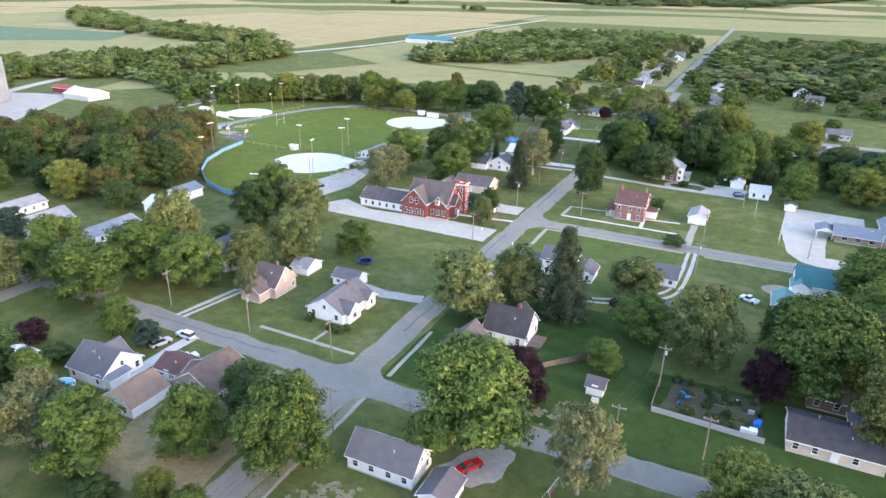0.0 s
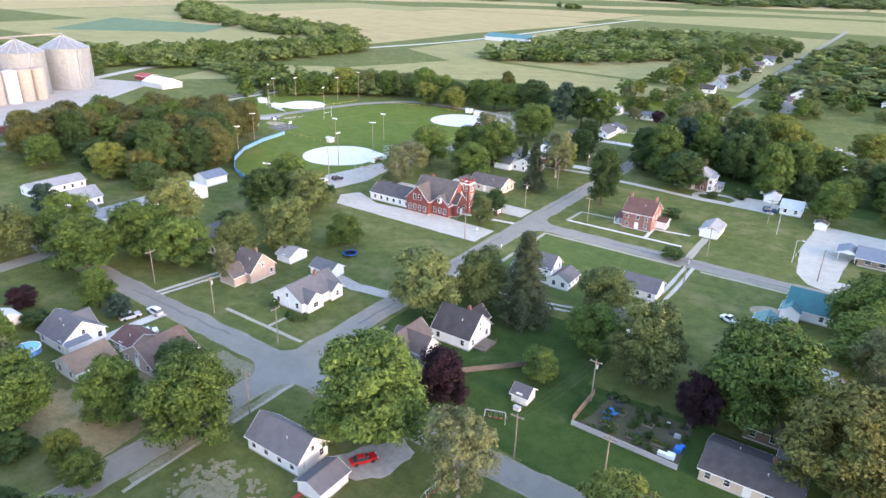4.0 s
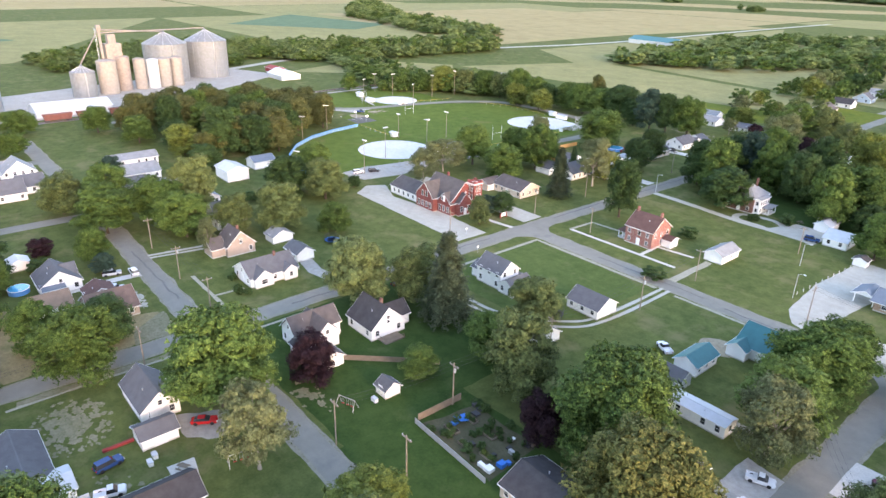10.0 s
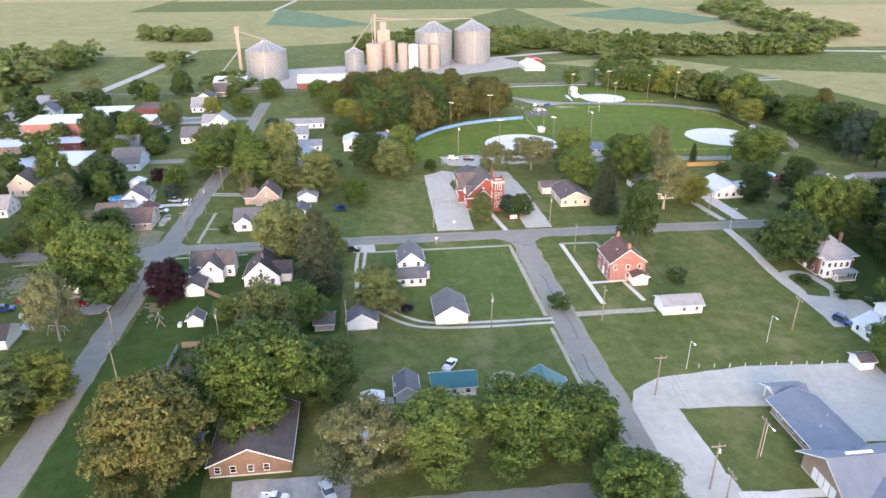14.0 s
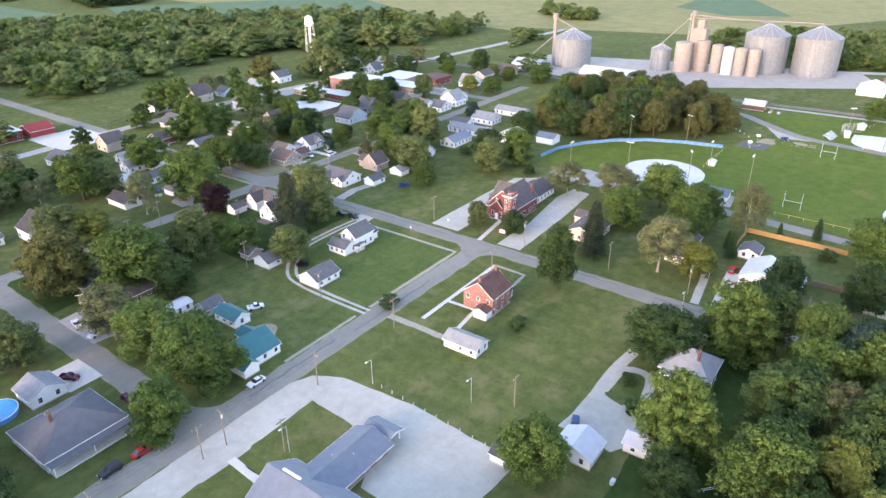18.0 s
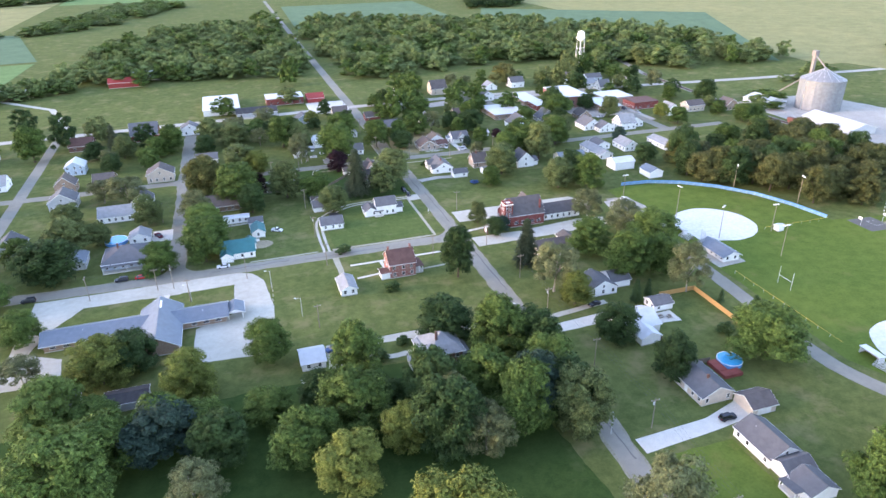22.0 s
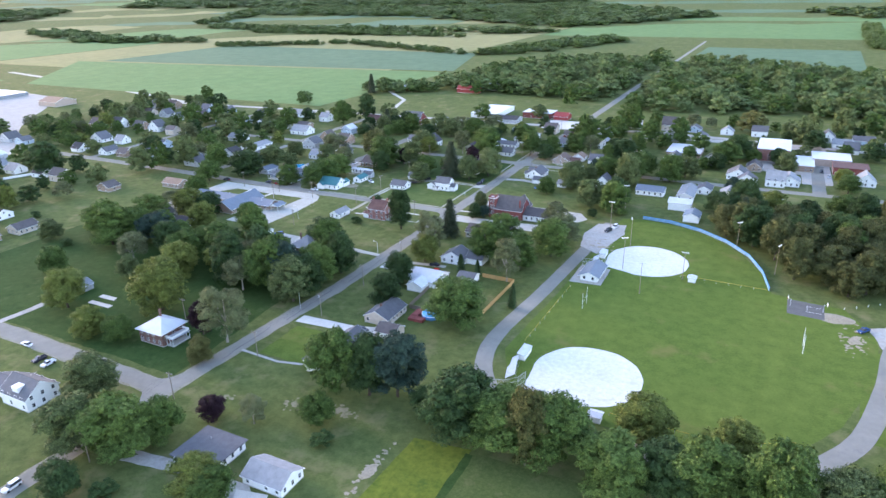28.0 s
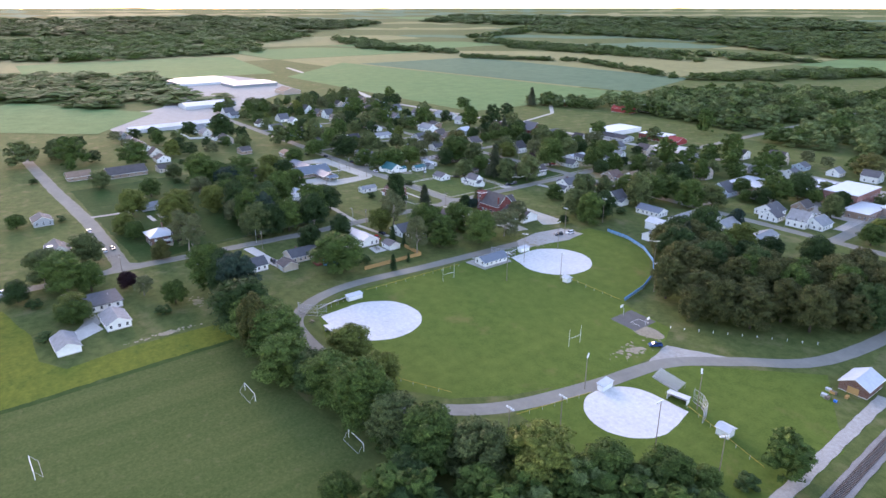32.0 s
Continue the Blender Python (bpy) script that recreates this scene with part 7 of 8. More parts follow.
TAIL = painted("tail_lamp_lens", (0.35, 0.01, 0.01), 0.2, 0.02)


def taper(g, ring_low, ring_high, z0, z1):
    i, n = len(g.v), len(ring_low)
    g.v.extend([(x, y, z0) for x, y in ring_low] + [(x, y, z1) for x, y in ring_high])
    g.f.append(tuple(i + k for k in reversed(range(n))))
    g.f.append(tuple(i + n + k for k in range(n)))
    for k in range(n):
        j = (k + 1) % n
        g.f.append((i + k, i + j, i + n + j, i + n + k))


def cut_ring(x0, x1, w, c):
    return [(x0 + c, -w), (x1 - c, -w), (x1, -w + c), (x1, w - c), (x1 - c, w), (x0 + c, w), (x0, w - c), (x0, -w + c)]


def car(kind, colour, x, y, heading, label):
    t = thing(kind, x, y, 0.04, label, "car" if kind != "pickup" else "pickup truck", "", heading)
    paint = CAR_PAINT[colour]
    g = Geo()
    taper(g, cut_ring(-2.45, 2.45, 0.93, 0.18), cut_ring(-2.52, 2.55, 0.98, 0.22), 0.32, 0.62)
    hood = 0.95 if kind == "sedan" else 1.08
    if kind == "pickup":
        taper(g, cut_ring(-0.55, 2.55, 0.98, 0.22), cut_ring(-0.55, 2.40, 0.92, 0.2), 0.62, hood)
        g.box(-2.5, -0.6, -0.98, -0.86, 0.62, 1.12).box(-2.5, -0.6, 0.86, 0.98, 0.62, 1.12).box(-2.52, -2.42, -0.86, 0.86, 0.62, 1.12).box(-2.42, -0.6, -0.86, 0.86, 0.60, 0.66)
        low, high, roof = (-0.55, 1.25, 0.90), (-0.40, 0.62, 0.74), 1.78
    elif kind == "sedan":
        taper(g, cut_ring(-2.52, 2.55, 0.98, 0.22), cut_ring(-2.40, 2.35, 0.90, 0.22), 0.62, hood)
        low, high, roof = (-1.95, 1.05, 0.86), (-1.20, 0.25, 0.66), 1.45
    else:
        taper(g, cut_ring(-2.52, 2.55, 0.98, 0.22), cut_ring(-2.45, 2.38, 0.92, 0.2), 0.62, hood)
        low, high, roof = (-2.42, 1.15, 0.90), (-2.15, 0.45, 0.74), 1.82
    part("body", g, paint, t)
    w = Geo()
    taper(w, cut_ring(*low, 0.10), cut_ring(*high, 0.10), hood, roof)
    part("cabin_glass", w, GLASS, t)
    r = Geo()
    taper(r, cut_ring(*high, 0.10), cut_ring(high[0] + 0.08, high[1] - 0.08, high[2] - 0.08, 0.1), roof, roof + 0.07)
    part("roof", r, paint, t)
    for wx in (-1.55, 1.55):
        for s in (-1, 1):
            k = part("tyre", TYRE, None, t)
            k.matrix_basis = pose(wx * PLAN, s * 0.86 * PLAN, 0.40 * PLAN, 90, 0, 0)
            part("rim", RIM, None, k)
    for s in (-0.68, 0.68):
        part("headlight", Geo().box(2.42, 2.57, s - 0.17, s + 0.17, 0.66, 0.82), LAMP, t)
        part("tail_light", Geo().box(-2.55, -2.44, s - 0.14, s + 0.14, 0.70, 0.90), TAIL, t)
    return t


car("sedan", "red", -35, 87.4, 58, "red car parked on a gravel drive")
car("suv", "white", -113.4, 98.2, 178, "white van parked along the street")
car("pickup", "white", -105.5, 90.8, 70, "white pickup parked beside a brick house")
car("suv", "silver", -116, 93, 75, "silver car parked beside a house")
car("suv", "blue", -33.5, 69.3, 100, "dark blue car parked on rough grass")
car("pickup", "white", -26, 67.5, 75, "white pickup parked on rough grass")
car("pickup", "white", 6.5, 183.5, 150, "white pickup parked on the lawn")
car("suv", "dark", -61, 154.5, 95, "dark car parked beside the street")
car("pickup", "dark", -61.5, 161, 80, "dark pickup parked beside the alley")
car("suv", "dark", -25.4, 164.5, 60, "dark car standing on the alley")
car("sedan", "white", 30.6, 212.6, 0, "white car parked at the street's edge")
car("pickup", "white", 43.2, 148.2, 80, "white truck parked on gravel")
car("pickup", "white", 42.6, 157.4, 20, "white pickup parked on gravel")
car("pickup", "maroon", 57.4, 171.5, 120, "maroon pickup on a concrete drive")
car("sedan", "maroon", 53.4, 192.0, 88, "maroon car parked in the street")
car("suv", "dark", 69.0, 211.2, 2, "dark car parked at the street's edge")
car("sedan", "red", 61.6, 211.4, 182, "red car parked at the street's edge")
car("sedan", "white", 53.6, 199.0, 88, "white car parked in the side street")
car("sedan", "silver", 53.8, 205.2, 88, "silver car parked in the side street")
car("suv", "blue", -1.6, 286.0, 20, "blue car parked beside a garage")
car("suv", "dark", -99.4, 355.2, 180, "dark car on a concrete drive")
car("suv", "red", -101, 295.6, 175, "red car parked behind a house")
car("sedan", "dark", -95.7, 289.0, 10, "dark car parked beside a house")
car("sedan", "white", 8.7, 416.6, 0, "white car on the south street")
car("pickup", "dark", -6, 421.5, 88, "dark pickup parked beside a house")
car("pickup", "white", -11.7, 422, 92, "white pickup parked beside a house")
car("sedan", "white", -31, 417.4, 0, "white car parked in the street")
car("sedan", "dark", -29.3, 413.2, 180, "dark car parked in the street")
car("pickup", "blue", -267.2, 279.3, 50, "blue pickup parked by the park road")
car("suv", "white", -61.5, 466, 92, "white car on the street")
car("suv", "dark", 38.4, 385, 70, "dark car in a yard")
car("sedan", "white", 41.5, 377, 60, "white car in a yard")
car("suv", "dark", 100.4, 217.5, 0, "dark car parked at the street's edge")
car("suv", "white", -159.5, 206, 80, "white car parked on the gravel lot")
car("suv", "dark", -157.5, 213, 70, "dark car parked on the gravel lot")
car("sedan", "silver", -262, 60, 90, "silver car parked before the shops")
car("suv", "dark", -258, 48, 90, "dark car parked before the shops")
car("sedan", "white", -230, 62, 0, "white car parked beside the shops")
car("suv", "silver", -66, 40, 90, "silver car on the main street")
car("sedan", "dark", 118, 226, 0, "dark car parked by a brick house")
sheet("truck_yard", [(37.5, 140), (45.5, 141), (45.5, 161), (38, 162)], 0.03, GRAVEL_GREY, "grey gravel parking place", "drive", 2, 0.4)


def camper(x, y, heading):
    t = thing("camper", x, y, 0, "white fifth-wheel camper trailer with grey stripes", "camper", "", heading)
    g = Geo()
    g.box(-5, 3.4, -1.25, 1.25, 0.7, 3.4).box(3.4, 5.6, -1.2, 1.2, 1.7, 3.3)
    part("body", g, TRIM, t)
    part("stripe", Geo().box(-4.9, 3.3, -1.27, -1.25, 1.2, 1.45).box(-4.9, 3.3, 1.25, 1.27, 1.2, 1.45), DARK, t)
    for s in (-3.5, -1.2, 1.4):
        part("window", Geo().box(s, s + 1.1, -1.28, -1.25, 1.9, 2.6).box(s, s + 1.1, 1.25, 1.28, 1.9, 2.6), GLASS, t)
    part("roof_unit", Geo().box(-1.0, 0.2, -0.5, 0.5, 3.4, 3.75), TRIM, t)
    for s in (-1, 1):
        for wx in (-2.2, -1.2):
            k = part("tyre", TYRE, None, t)
            k.matrix_basis = pose(wx * PLAN, s * 1.1 * PLAN, 0.4 * PLAN, 90, 0, 0)


camper(65, 144, 48)

# ---- poles, lamps and wires ----
POLE_M = Geo().tube((0, 0, -0.3), (0, 0, 10.2), 0.17, 0.11, 8).mesh("pole", POLE)
ARM_M = Geo().box(-1.3, 1.3, -0.08, 0.08, 9.35, 9.55).box(-1.3, 1.3, 0.10, 0.20, 9.38, 9.52).mesh("crossarm", POLE)
INS_M = Geo().tube((0, 0, 9.55), (0, 0, 9.8), 0.06, 0.05, 6).mesh("insulator", STEEL)
CAN_M = Geo().tube((0.35, 0, 8.0), (0.35, 0, 8.9), 0.22, 0.22, 10).mesh("transformer", STEEL)


def utility_pole(x, y, turn=0.0, can=False, height=1.0):
    t = thing("utility_pole", x, y, 0, "weathered wooden utility pole with crossarm", "utility pole", "utility poles of the streets", turn)
    p = part("pole", POLE_M, None, t)
    a = part("crossarm", ARM_M, None, t)
    p.scale = (1, 1, height)
    a.location.z = (height - 1) * 9.4 * PLAN
    for s in (-1.15, 0, 1.15):
        k = part("insulator", INS_M, None, a)
        k.location = (s * PLAN, 0, 0)
    if can:
        part("transformer", CAN_M, None, t)


LINES = ([(-129, 108.5), (-102, 107.3), (-77.5, 106.3)], [(-78.2, 188.5), (-77.5, 229.5), (-79, 261), (-77.5, 288), (-77.5, 321), (-77.6, 351.5), (-75.2, 386)],
         [(-13.3, 104), (-9, 129.5), (-9.4, 160), (-9, 196), (-9.6, 225)], [(22, 226), (49.2, 224.6), (78.7, 224)], [(56.5, 155), (39.4, 181)], [(-71, 450), (-68.8, 418)],
         [(-62.3, 84.8), (-61.5, 40), (-61, -15)])
for row in LINES:
    across = abs(row[-1][0] - row[0][0]) > abs(row[-1][1] - row[0][1])
    for k, (x, y) in enumerate(row):
        utility_pole(x, y, 90 if across else 0, k % 2 == 1)
    t = thing("power_line", row[0][0], row[0][1], 0, "thin dark power wires between wooden poles", "power line")
    for (xa, ya), (xb, yb) in zip(row, row[1:]):
        for s in (-1.15, 0, 1.15):
            ox, oy = (0, s) if across else (s, 0)
            g, prev = Geo(), None
            for i in range(9):
                u = i / 8
                p = (xa - row[0][0] + (xb - xa) * u + ox, ya - row[0][1] + (yb - ya) * u + oy, 9.8 - 4 * 0.9 * u * (1 - u))
                if prev:
                    g.tube(prev, p, 0.018, 0.018, 3)
                prev = p
            part("wire", g, DARK, t)
for x, y in ((-47.6, 88.3), (-53, 231), (43, 237), (2, 109), (55, 224), (-30, 376.6), (0.4, 271)):
    utility_pole(x, y, 0, False, 0.92)


def field_light(x, y, h, turn=0.0, heads=4):
    t = thing("field_light", x, y, 0, "tall ball field floodlight on a grey pole", "floodlight", "floodlights of the ball fields", turn)
    part("pole", Geo().tube((0, 0, -0.3), (0, 0, h), 0.17, 0.10, 8), POLE, t)
    part("bar", Geo().box(-1.4, 1.4, -0.07, 0.07, h - 0.4, h - 0.25), STEEL, t)
    for k in range(heads):
        s = -1.2 + 2.4 * k / max(1, heads - 1)
        part("lamp_head", Geo().tube((s, 0, h - 0.2), (s, -0.45, h - 0.35), 0.18, 0.30, 10), LAMP, t)


for x, y, h, turn in ((-175, 257, 15, 30), (-158, 176, 15, 200), (-172.5, 230, 15, 100), (-201, 259, 13, 0), (-236.5, 237, 14, 250), (-219, 212.5, 14, 230), (-284, 350, 15, 0), (-281, 368, 17, 0),
                      (-303, 330, 15, 90), (-270.5, 323, 13, 300), (-300, 304, 14, 120), (-321.6, 328, 13, 60), (-187, 280, 14, 0), (-157.5, 208, 15, 180)):
    field_light(x, y, h, turn)


def yard_lamp(x, y, h=7.5):
    t = thing("street_lamp", x, y, 0, "slim grey street lamp on a pole", "street lamp")
    part("pole", Geo().tube((0, 0, -0.2), (0, 0, h), 0.10, 0.07, 8), STEEL, t)
    part("arm", Geo().tube((0, 0, h - 0.1), (1.6, 0, h + 0.2), 0.05, 0.04, 6), STEEL, t)
    part("lamp_head", Geo().box(1.4, 2.1, -0.15, 0.15, h + 0.1, h + 0.28), LAMP, t)


for x, y in ((5, 261.5), (13.5, 237), (-66, 350), (-65.5, 290), (42.5, 238)):
    yard_lamp(x, y)

# ---- fences ----
def fence(name, line, height, post_m, rail_m, label, step=3.0, panel=None, cap=None, rails=(1.0,)):
    """Posts, rails and, where it is solid, panels along a line."""
    t = thing(name, line[0][0], line[0][1], 0, label, "fence")
    ox, oy = line[0]
    post = Geo().tube((0, 0, -0.2), (0, 0, height + 0.05), 0.06, 0.06, 6).mesh("post", post_m)
    for (xa, ya), (xb, yb) in zip(line, line[1:]):
        d = math.hypot(xb - xa, yb - ya)
        n = max(1, round(d / step))
        turn = math.degrees(math.atan2(yb - ya, xb - xa))
        seg = d / n
        rm = Geo()
        for f in rails:
            rm.box(0, seg, -0.04, 0.04, height * f - 0.08, height * f + 0.04)
        rm = rm.mesh("rail", rail_m)
        pm = Geo().box(0.05, seg - 0.05, -0.025, 0.025, 0.08, height - 0.1).mesh("panel", panel) if panel else None
        cm = Geo().box(0, seg, -0.12, 0.12, height - 0.28, height + 0.06).mesh("padding", cap) if cap else None
        for k in range(n):
            x, y = xa + (xb - xa) * k / n - ox, ya + (yb - ya) * k / n - oy
            for nm, me in (("post", post), ("rail", rm), ("panel", pm), ("padding", cm)):
                if me:
                    o = part(nm, me, None, t)
                    o.matrix_basis = pose(x * PLAN, y * PLAN, 0, 0, 0, turn)
    return t


BLUE_PALE = painted("faded_blue_padding", (0.10, 0.30, 0.62), 0.6, 0.12)
BLUE_NET = painted("faded_blue_mesh", (0.16, 0.30, 0.44), 0.8, 0.15)
fence("outfield_fence", [(-170, 186.5), (-185, 188), (-200, 194.5), (-214, 206), (-225, 221), (-231.5, 238), (-235, 256)], 1.7, STEEL, STEEL, "curved outfield fence with faded blue padding", 4.0, BLUE_NET, BLUE_PALE)
fence("foul_line_fence", [(-200, 256.5), (-234, 257.5)], 1.2, STEEL, YELLOW, "low wire fence with yellow top guard", 5.0)
fence("foul_line_fence", [(-159.4, 286), (-158, 338)], 1.2, STEEL, YELLOW, "low wire fence with yellow top guard", 5.0)
fence("foul_line_fence", [(-196, 368.2), (-229, 368.4), (-246, 360)], 1.2, STEEL, YELLOW, "low wire fence with yellow top guard", 5.0)
fence("foul_line_fence", [(-274, 324), (-268, 352)], 1.2, STEEL, YELLOW, "low wire fence with yellow top guard", 5.0)
fence("foul_line_fence", [(-297.8, 306), (-328, 316)], 1.2, STEEL, YELLOW, "low wire fence with yellow top guard", 5.0)
fence("cedar_fence", [(-121, 291.5), (-136, 291.7), (-135.4, 325)], 1.9, CEDAR, CEDAR, "new orange cedar board fence", 2.6, CEDAR)
fence("board_fence", [(-105, 312), (-106, 331), (-112, 331.5)], 1.8, WOOD, WOOD, "weathered brown board fence", 2.6, WOOD)
fence("picket_fence", [(-9, 119.6), (12, 118.8)], 1.3, GREYW, GREYW, "old greyish white picket fence along a garden", 2.4, GREYW)
fence("board_fence", [(-9.2, 120.5), (-9.2, 132)], 1.7, WOOD, WOOD, "rusty brown board fence", 2.4, WOOD)
fence("rail_fence", [(7.8, 310), (-10.6, 326.6)], 1.1, TRIM, TRIM, "low white rail fence in a back yard", 3.0, None, None, (0.95, 0.5))
fence("yard_fence", [(242, 262), (250, 281), (302, 278)], 1.8, TRIM, TRIM, "white board fence round a yard", 5.0, TRIM)
fence("garden_fence", [(-40, 118), (-28, 131), (-22, 137)], 1.4, WOOD, WOOD, "dark weathered garden fence", 2.6, WOOD)


def backstop(x, y, turn):
    t = thing("backstop", x, y, 0, "tall chain-link backstop behind home plate", "backstop", "backstops of the ball fields", turn)
    for a, b in (((-6, -2), (-2.5, 0)), ((-2.5, 0), (2.5, 0)), ((2.5, 0), (6, -2))):
        for z in (0.1, 1.6, 3.2, 4.8):
            part("rail", Geo().tube((*a, z), (*b, z), 0.05, 0.05, 6), STEEL, t)
        part("padding", Geo().tube((*a, 0.5), (*b, 0.5), 0.10, 0.10, 4), DARK, t)
        g = Geo()
        n = int(math.hypot(b[0] - a[0], b[1] - a[1]) / 0.22)
        for k in range(n):
            u = k / n
            g.tube((a[0] + (b[0] - a[0]) * u, a[1] + (b[1] - a[1]) * u, 0.1), (a[0] + (b[0] - a[0]) * u, a[1] + (b[1] - a[1]) * u, 4.8), 0.012, 0.012, 3)
        part("wire_mesh", g, STEEL, t)
    for p in ((-6, -2), (-2.5, 0), (2.5, 0), (6, -2)):
        part("post", Geo().tube((*p, -0.2), (*p, 4.9), 0.07, 0.07, 6), STEEL, t)


backstop(-164.5, 368.5, -45 + 180 - 90)
backstop(-164, 261, -45 + 180 - 90)
backstop(-302.5, 304, 45 + 90)


def bleachers(x, y, turn, rows=5, length=7.0):
    t = thing("bleachers", x, y, 0, "grey aluminium bleachers beside a ball field", "bleachers", "bleachers of the ball fields", turn)
    for k in range(rows):
        part("bench", Geo().box(-length / 2, length / 2, k * 0.65, k * 0.65 + 0.3, 0.45 + k * 0.4, 0.5 + k * 0.4), STEEL, t)
        part("footboard", Geo().box(-length / 2, length / 2, k * 0.65 - 0.3, k * 0.65 - 0.05, 0.15 + k * 0.4, 0.2 + k * 0.4), STEEL, t)
    for s in (-length / 2 + 0.3, 0, length / 2 - 0.3):
        part("frame", Geo().tube((s, -0.3, 0), (s, rows * 0.65, rows * 0.4), 0.05, 0.05, 5).tube((s, rows * 0.65, 0), (s, rows * 0.65, rows * 0.4), 0.05, 0.05, 5), STEEL, t)


bleachers(-159.5, 359, 105)
bleachers(-285, 299.5, 170, 6, 11)
bleachers(-158.5, 352, 100, 4, 6)
bleachers(-160.5, 252, 100, 4, 6)


def dugout(x, y, turn, label, length=7.0):
    t = thing("dugout", x, y, 0, label, "dugout", "dugouts of the ball fields", turn)
    part("wall", Geo().box(-length / 2, length / 2, 1.1, 1.25, 0, 2.2).box(-length / 2, -length / 2 + 0.15, -1.2, 1.1, 0, 2.2).box(length / 2 - 0.15, length / 2, -1.2, 1.1, 0, 2.2), TRIM, t)
    part("roof", Geo().slab([(-length / 2 - 0.3, -1.6, 2.5), (length / 2 + 0.3, -1.6, 2.5), (length / 2 + 0.3, 1.5, 2.2), (-length / 2 - 0.3, 1.5, 2.2)], 0.12), METAL_W, t)
    part("bench", Geo().box(-length / 2 + 0.3, length / 2 - 0.3, 0.5, 0.9, 0.4, 0.5), WOOD, t)


dugout(-161, 346, 90, "white dugout with pale roof by the infield")
dugout(-183.5, 369.5, 180, "white dugout with pale roof by the infield")
dugout(-274, 317, 95, "white dugout with pale roof by the infield", 5.5)
dugout(-293.5, 304.5, 190, "white dugout with pale roof by the infield", 6.5)
dugout(-163.5, 246, 90, "blue-roofed white dugout by the infield", 6.0)
house(-194.5, -191, 370.4, 373.4, 2.4, "x", WHITE, METAL_W, "small white equipment shed", 0.3, name="shed", category="shed", glazed=False)
house(-314.5, -310.5, 307.5, 311, 2.6, "x", WHITE, METAL_W, "small white equipment shed", 0.4, name="shed", category="shed", glazed=False)
house(-206.5, -203.5, 257.6, 260.4, 2.4, "x", WHITE, METAL_W, "small white scorer's booth", 0.3, name="shed", category="shed", glazed=False)
house(-168.5, -161, 262.5, 277, 2.8, "y", WHITE, METAL_B, "white concession stand with blue-grey roof", 0.45, name="concession_stand", category="building", over=0.9)
sheet("stand_apron", [(-170.5, 260.5), (-157, 260.5), (-157, 280), (-170.5, 279)], 0.03, GRAVEL_GREY, "pale concrete apron round the stand", "pavement", 3, 0.2)


def field_goal(x, y):
    t = thing("goal_post", x, y, 0, "white football goal post on the grass", "goal post", "goal posts of the field")
    part("crossbar", Geo().tube((0, -3.2, 3.2), (0, 3.2, 3.2), 0.06, 0.06, 8), TRIM, t)
    for s in (-3.2, 3.2):
        part("upright", Geo().tube((0, s, -0.2), (0, s, 7.0), 0.06, 0.05, 8), TRIM, t)


field_goal(-169.5, 300.5)
field_goal(-247.5, 302)


def soccer_goal(x, y, turn):
    t = thing("soccer_goal", x, y, 0, "white metal soccer goal on the mown field", "soccer goal", "soccer goals", turn)
    part("frame", Geo().tube((-4.2, 0, 0), (-4.2, 0, 2.7), 0.09, 0.09, 8).tube((4.2, 0, 0), (4.2, 0, 2.7), 0.09, 0.09, 8).tube((-4.2, 0, 2.7), (4.2, 0, 2.7), 0.09, 0.09, 8), TRIM, t)
    part("stay", Geo().tube((-4.2, 0, 2.7), (-4.2, 1.9, 0), 0.04, 0.04, 6).tube((4.2, 0, 2.7), (4.2, 1.9, 0), 0.04, 0.04, 6).tube((-4.2, 1.9, 0.05), (4.2, 1.9, 0.05), 0.04, 0.04, 6), STEEL, t)


soccer_goal(-205.5, 412, 0)
soccer_goal(-249, 398, 0)
soccer_goal(-205, 474, 180)


def hoop(x, y, turn):
    t = thing("basketball_hoop", x, y, 0, "basketball hoop with white backboard", "basketball hoop", "", turn)
    part("post", Geo().tube((0, 0, -0.2), (0, 0, 3.2), 0.08, 0.08, 8).tube((0, 0, 3.0), (0, -1.0, 3.5), 0.06, 0.06, 6), STEEL, t)
    part("backboard", Geo().box(-0.95, 0.95, -1.08, -1.02, 3.0, 4.2), TRIM, t)
    part("ring", Geo().tube((-0.25, -1.1, 3.3), (-0.25, -1.6, 3.3), 0.02).tube((0.25, -1.1, 3.3), (0.25, -1.6, 3.3), 0.02).tube((-0.25, -1.6, 3.3), (0.25, -1.6, 3.3), 0.02), REDP, t)


hoop(-254.5, 268, 270)
hoop(-243, 267, 90)
part("key_line", Geo().box(-254, -249, 265.0, 265.12, 0.03, 0.034).box(-254, -249, 269.9, 270.02, 0.03, 0.034).box(-249.1, -249, 265, 270, 0.03, 0.034), TRIM, bpy.data.objects["basketball_court"], "faded painted line")


# ---- pools, trampolines and yard things ----
def round_pool(x, y, r, label):
    t = thing("pool", x, y, 0, label, "swimming pool")
    part("wall", Geo().lathe([(r, 0), (r, 1.35), (r - 0.05, 1.35), (r - 0.05, 1.0)], 32), BLUE_PALE, t)
    part("rim", Geo().lathe([(r - 0.05, 1.33), (r + 0.14, 1.33), (r + 0.14, 1.42), (r - 0.05, 1.42), (r - 0.05, 1.33)], 32), TRIM, t)
    part("water", Geo().solid([(px - 0, py) for px, py in disc(0, 0, r - 0.05, 32)], 1.0, 1.44), WATER, t)
    part("ladder", Geo().tube((r - 0.2, -0.25, 0.4), (r + 0.1, -0.25, 2.1), 0.04).tube((r - 0.2, 0.25, 0.4), (r + 0.1, 0.25, 2.1), 0.04), TRIM, t)


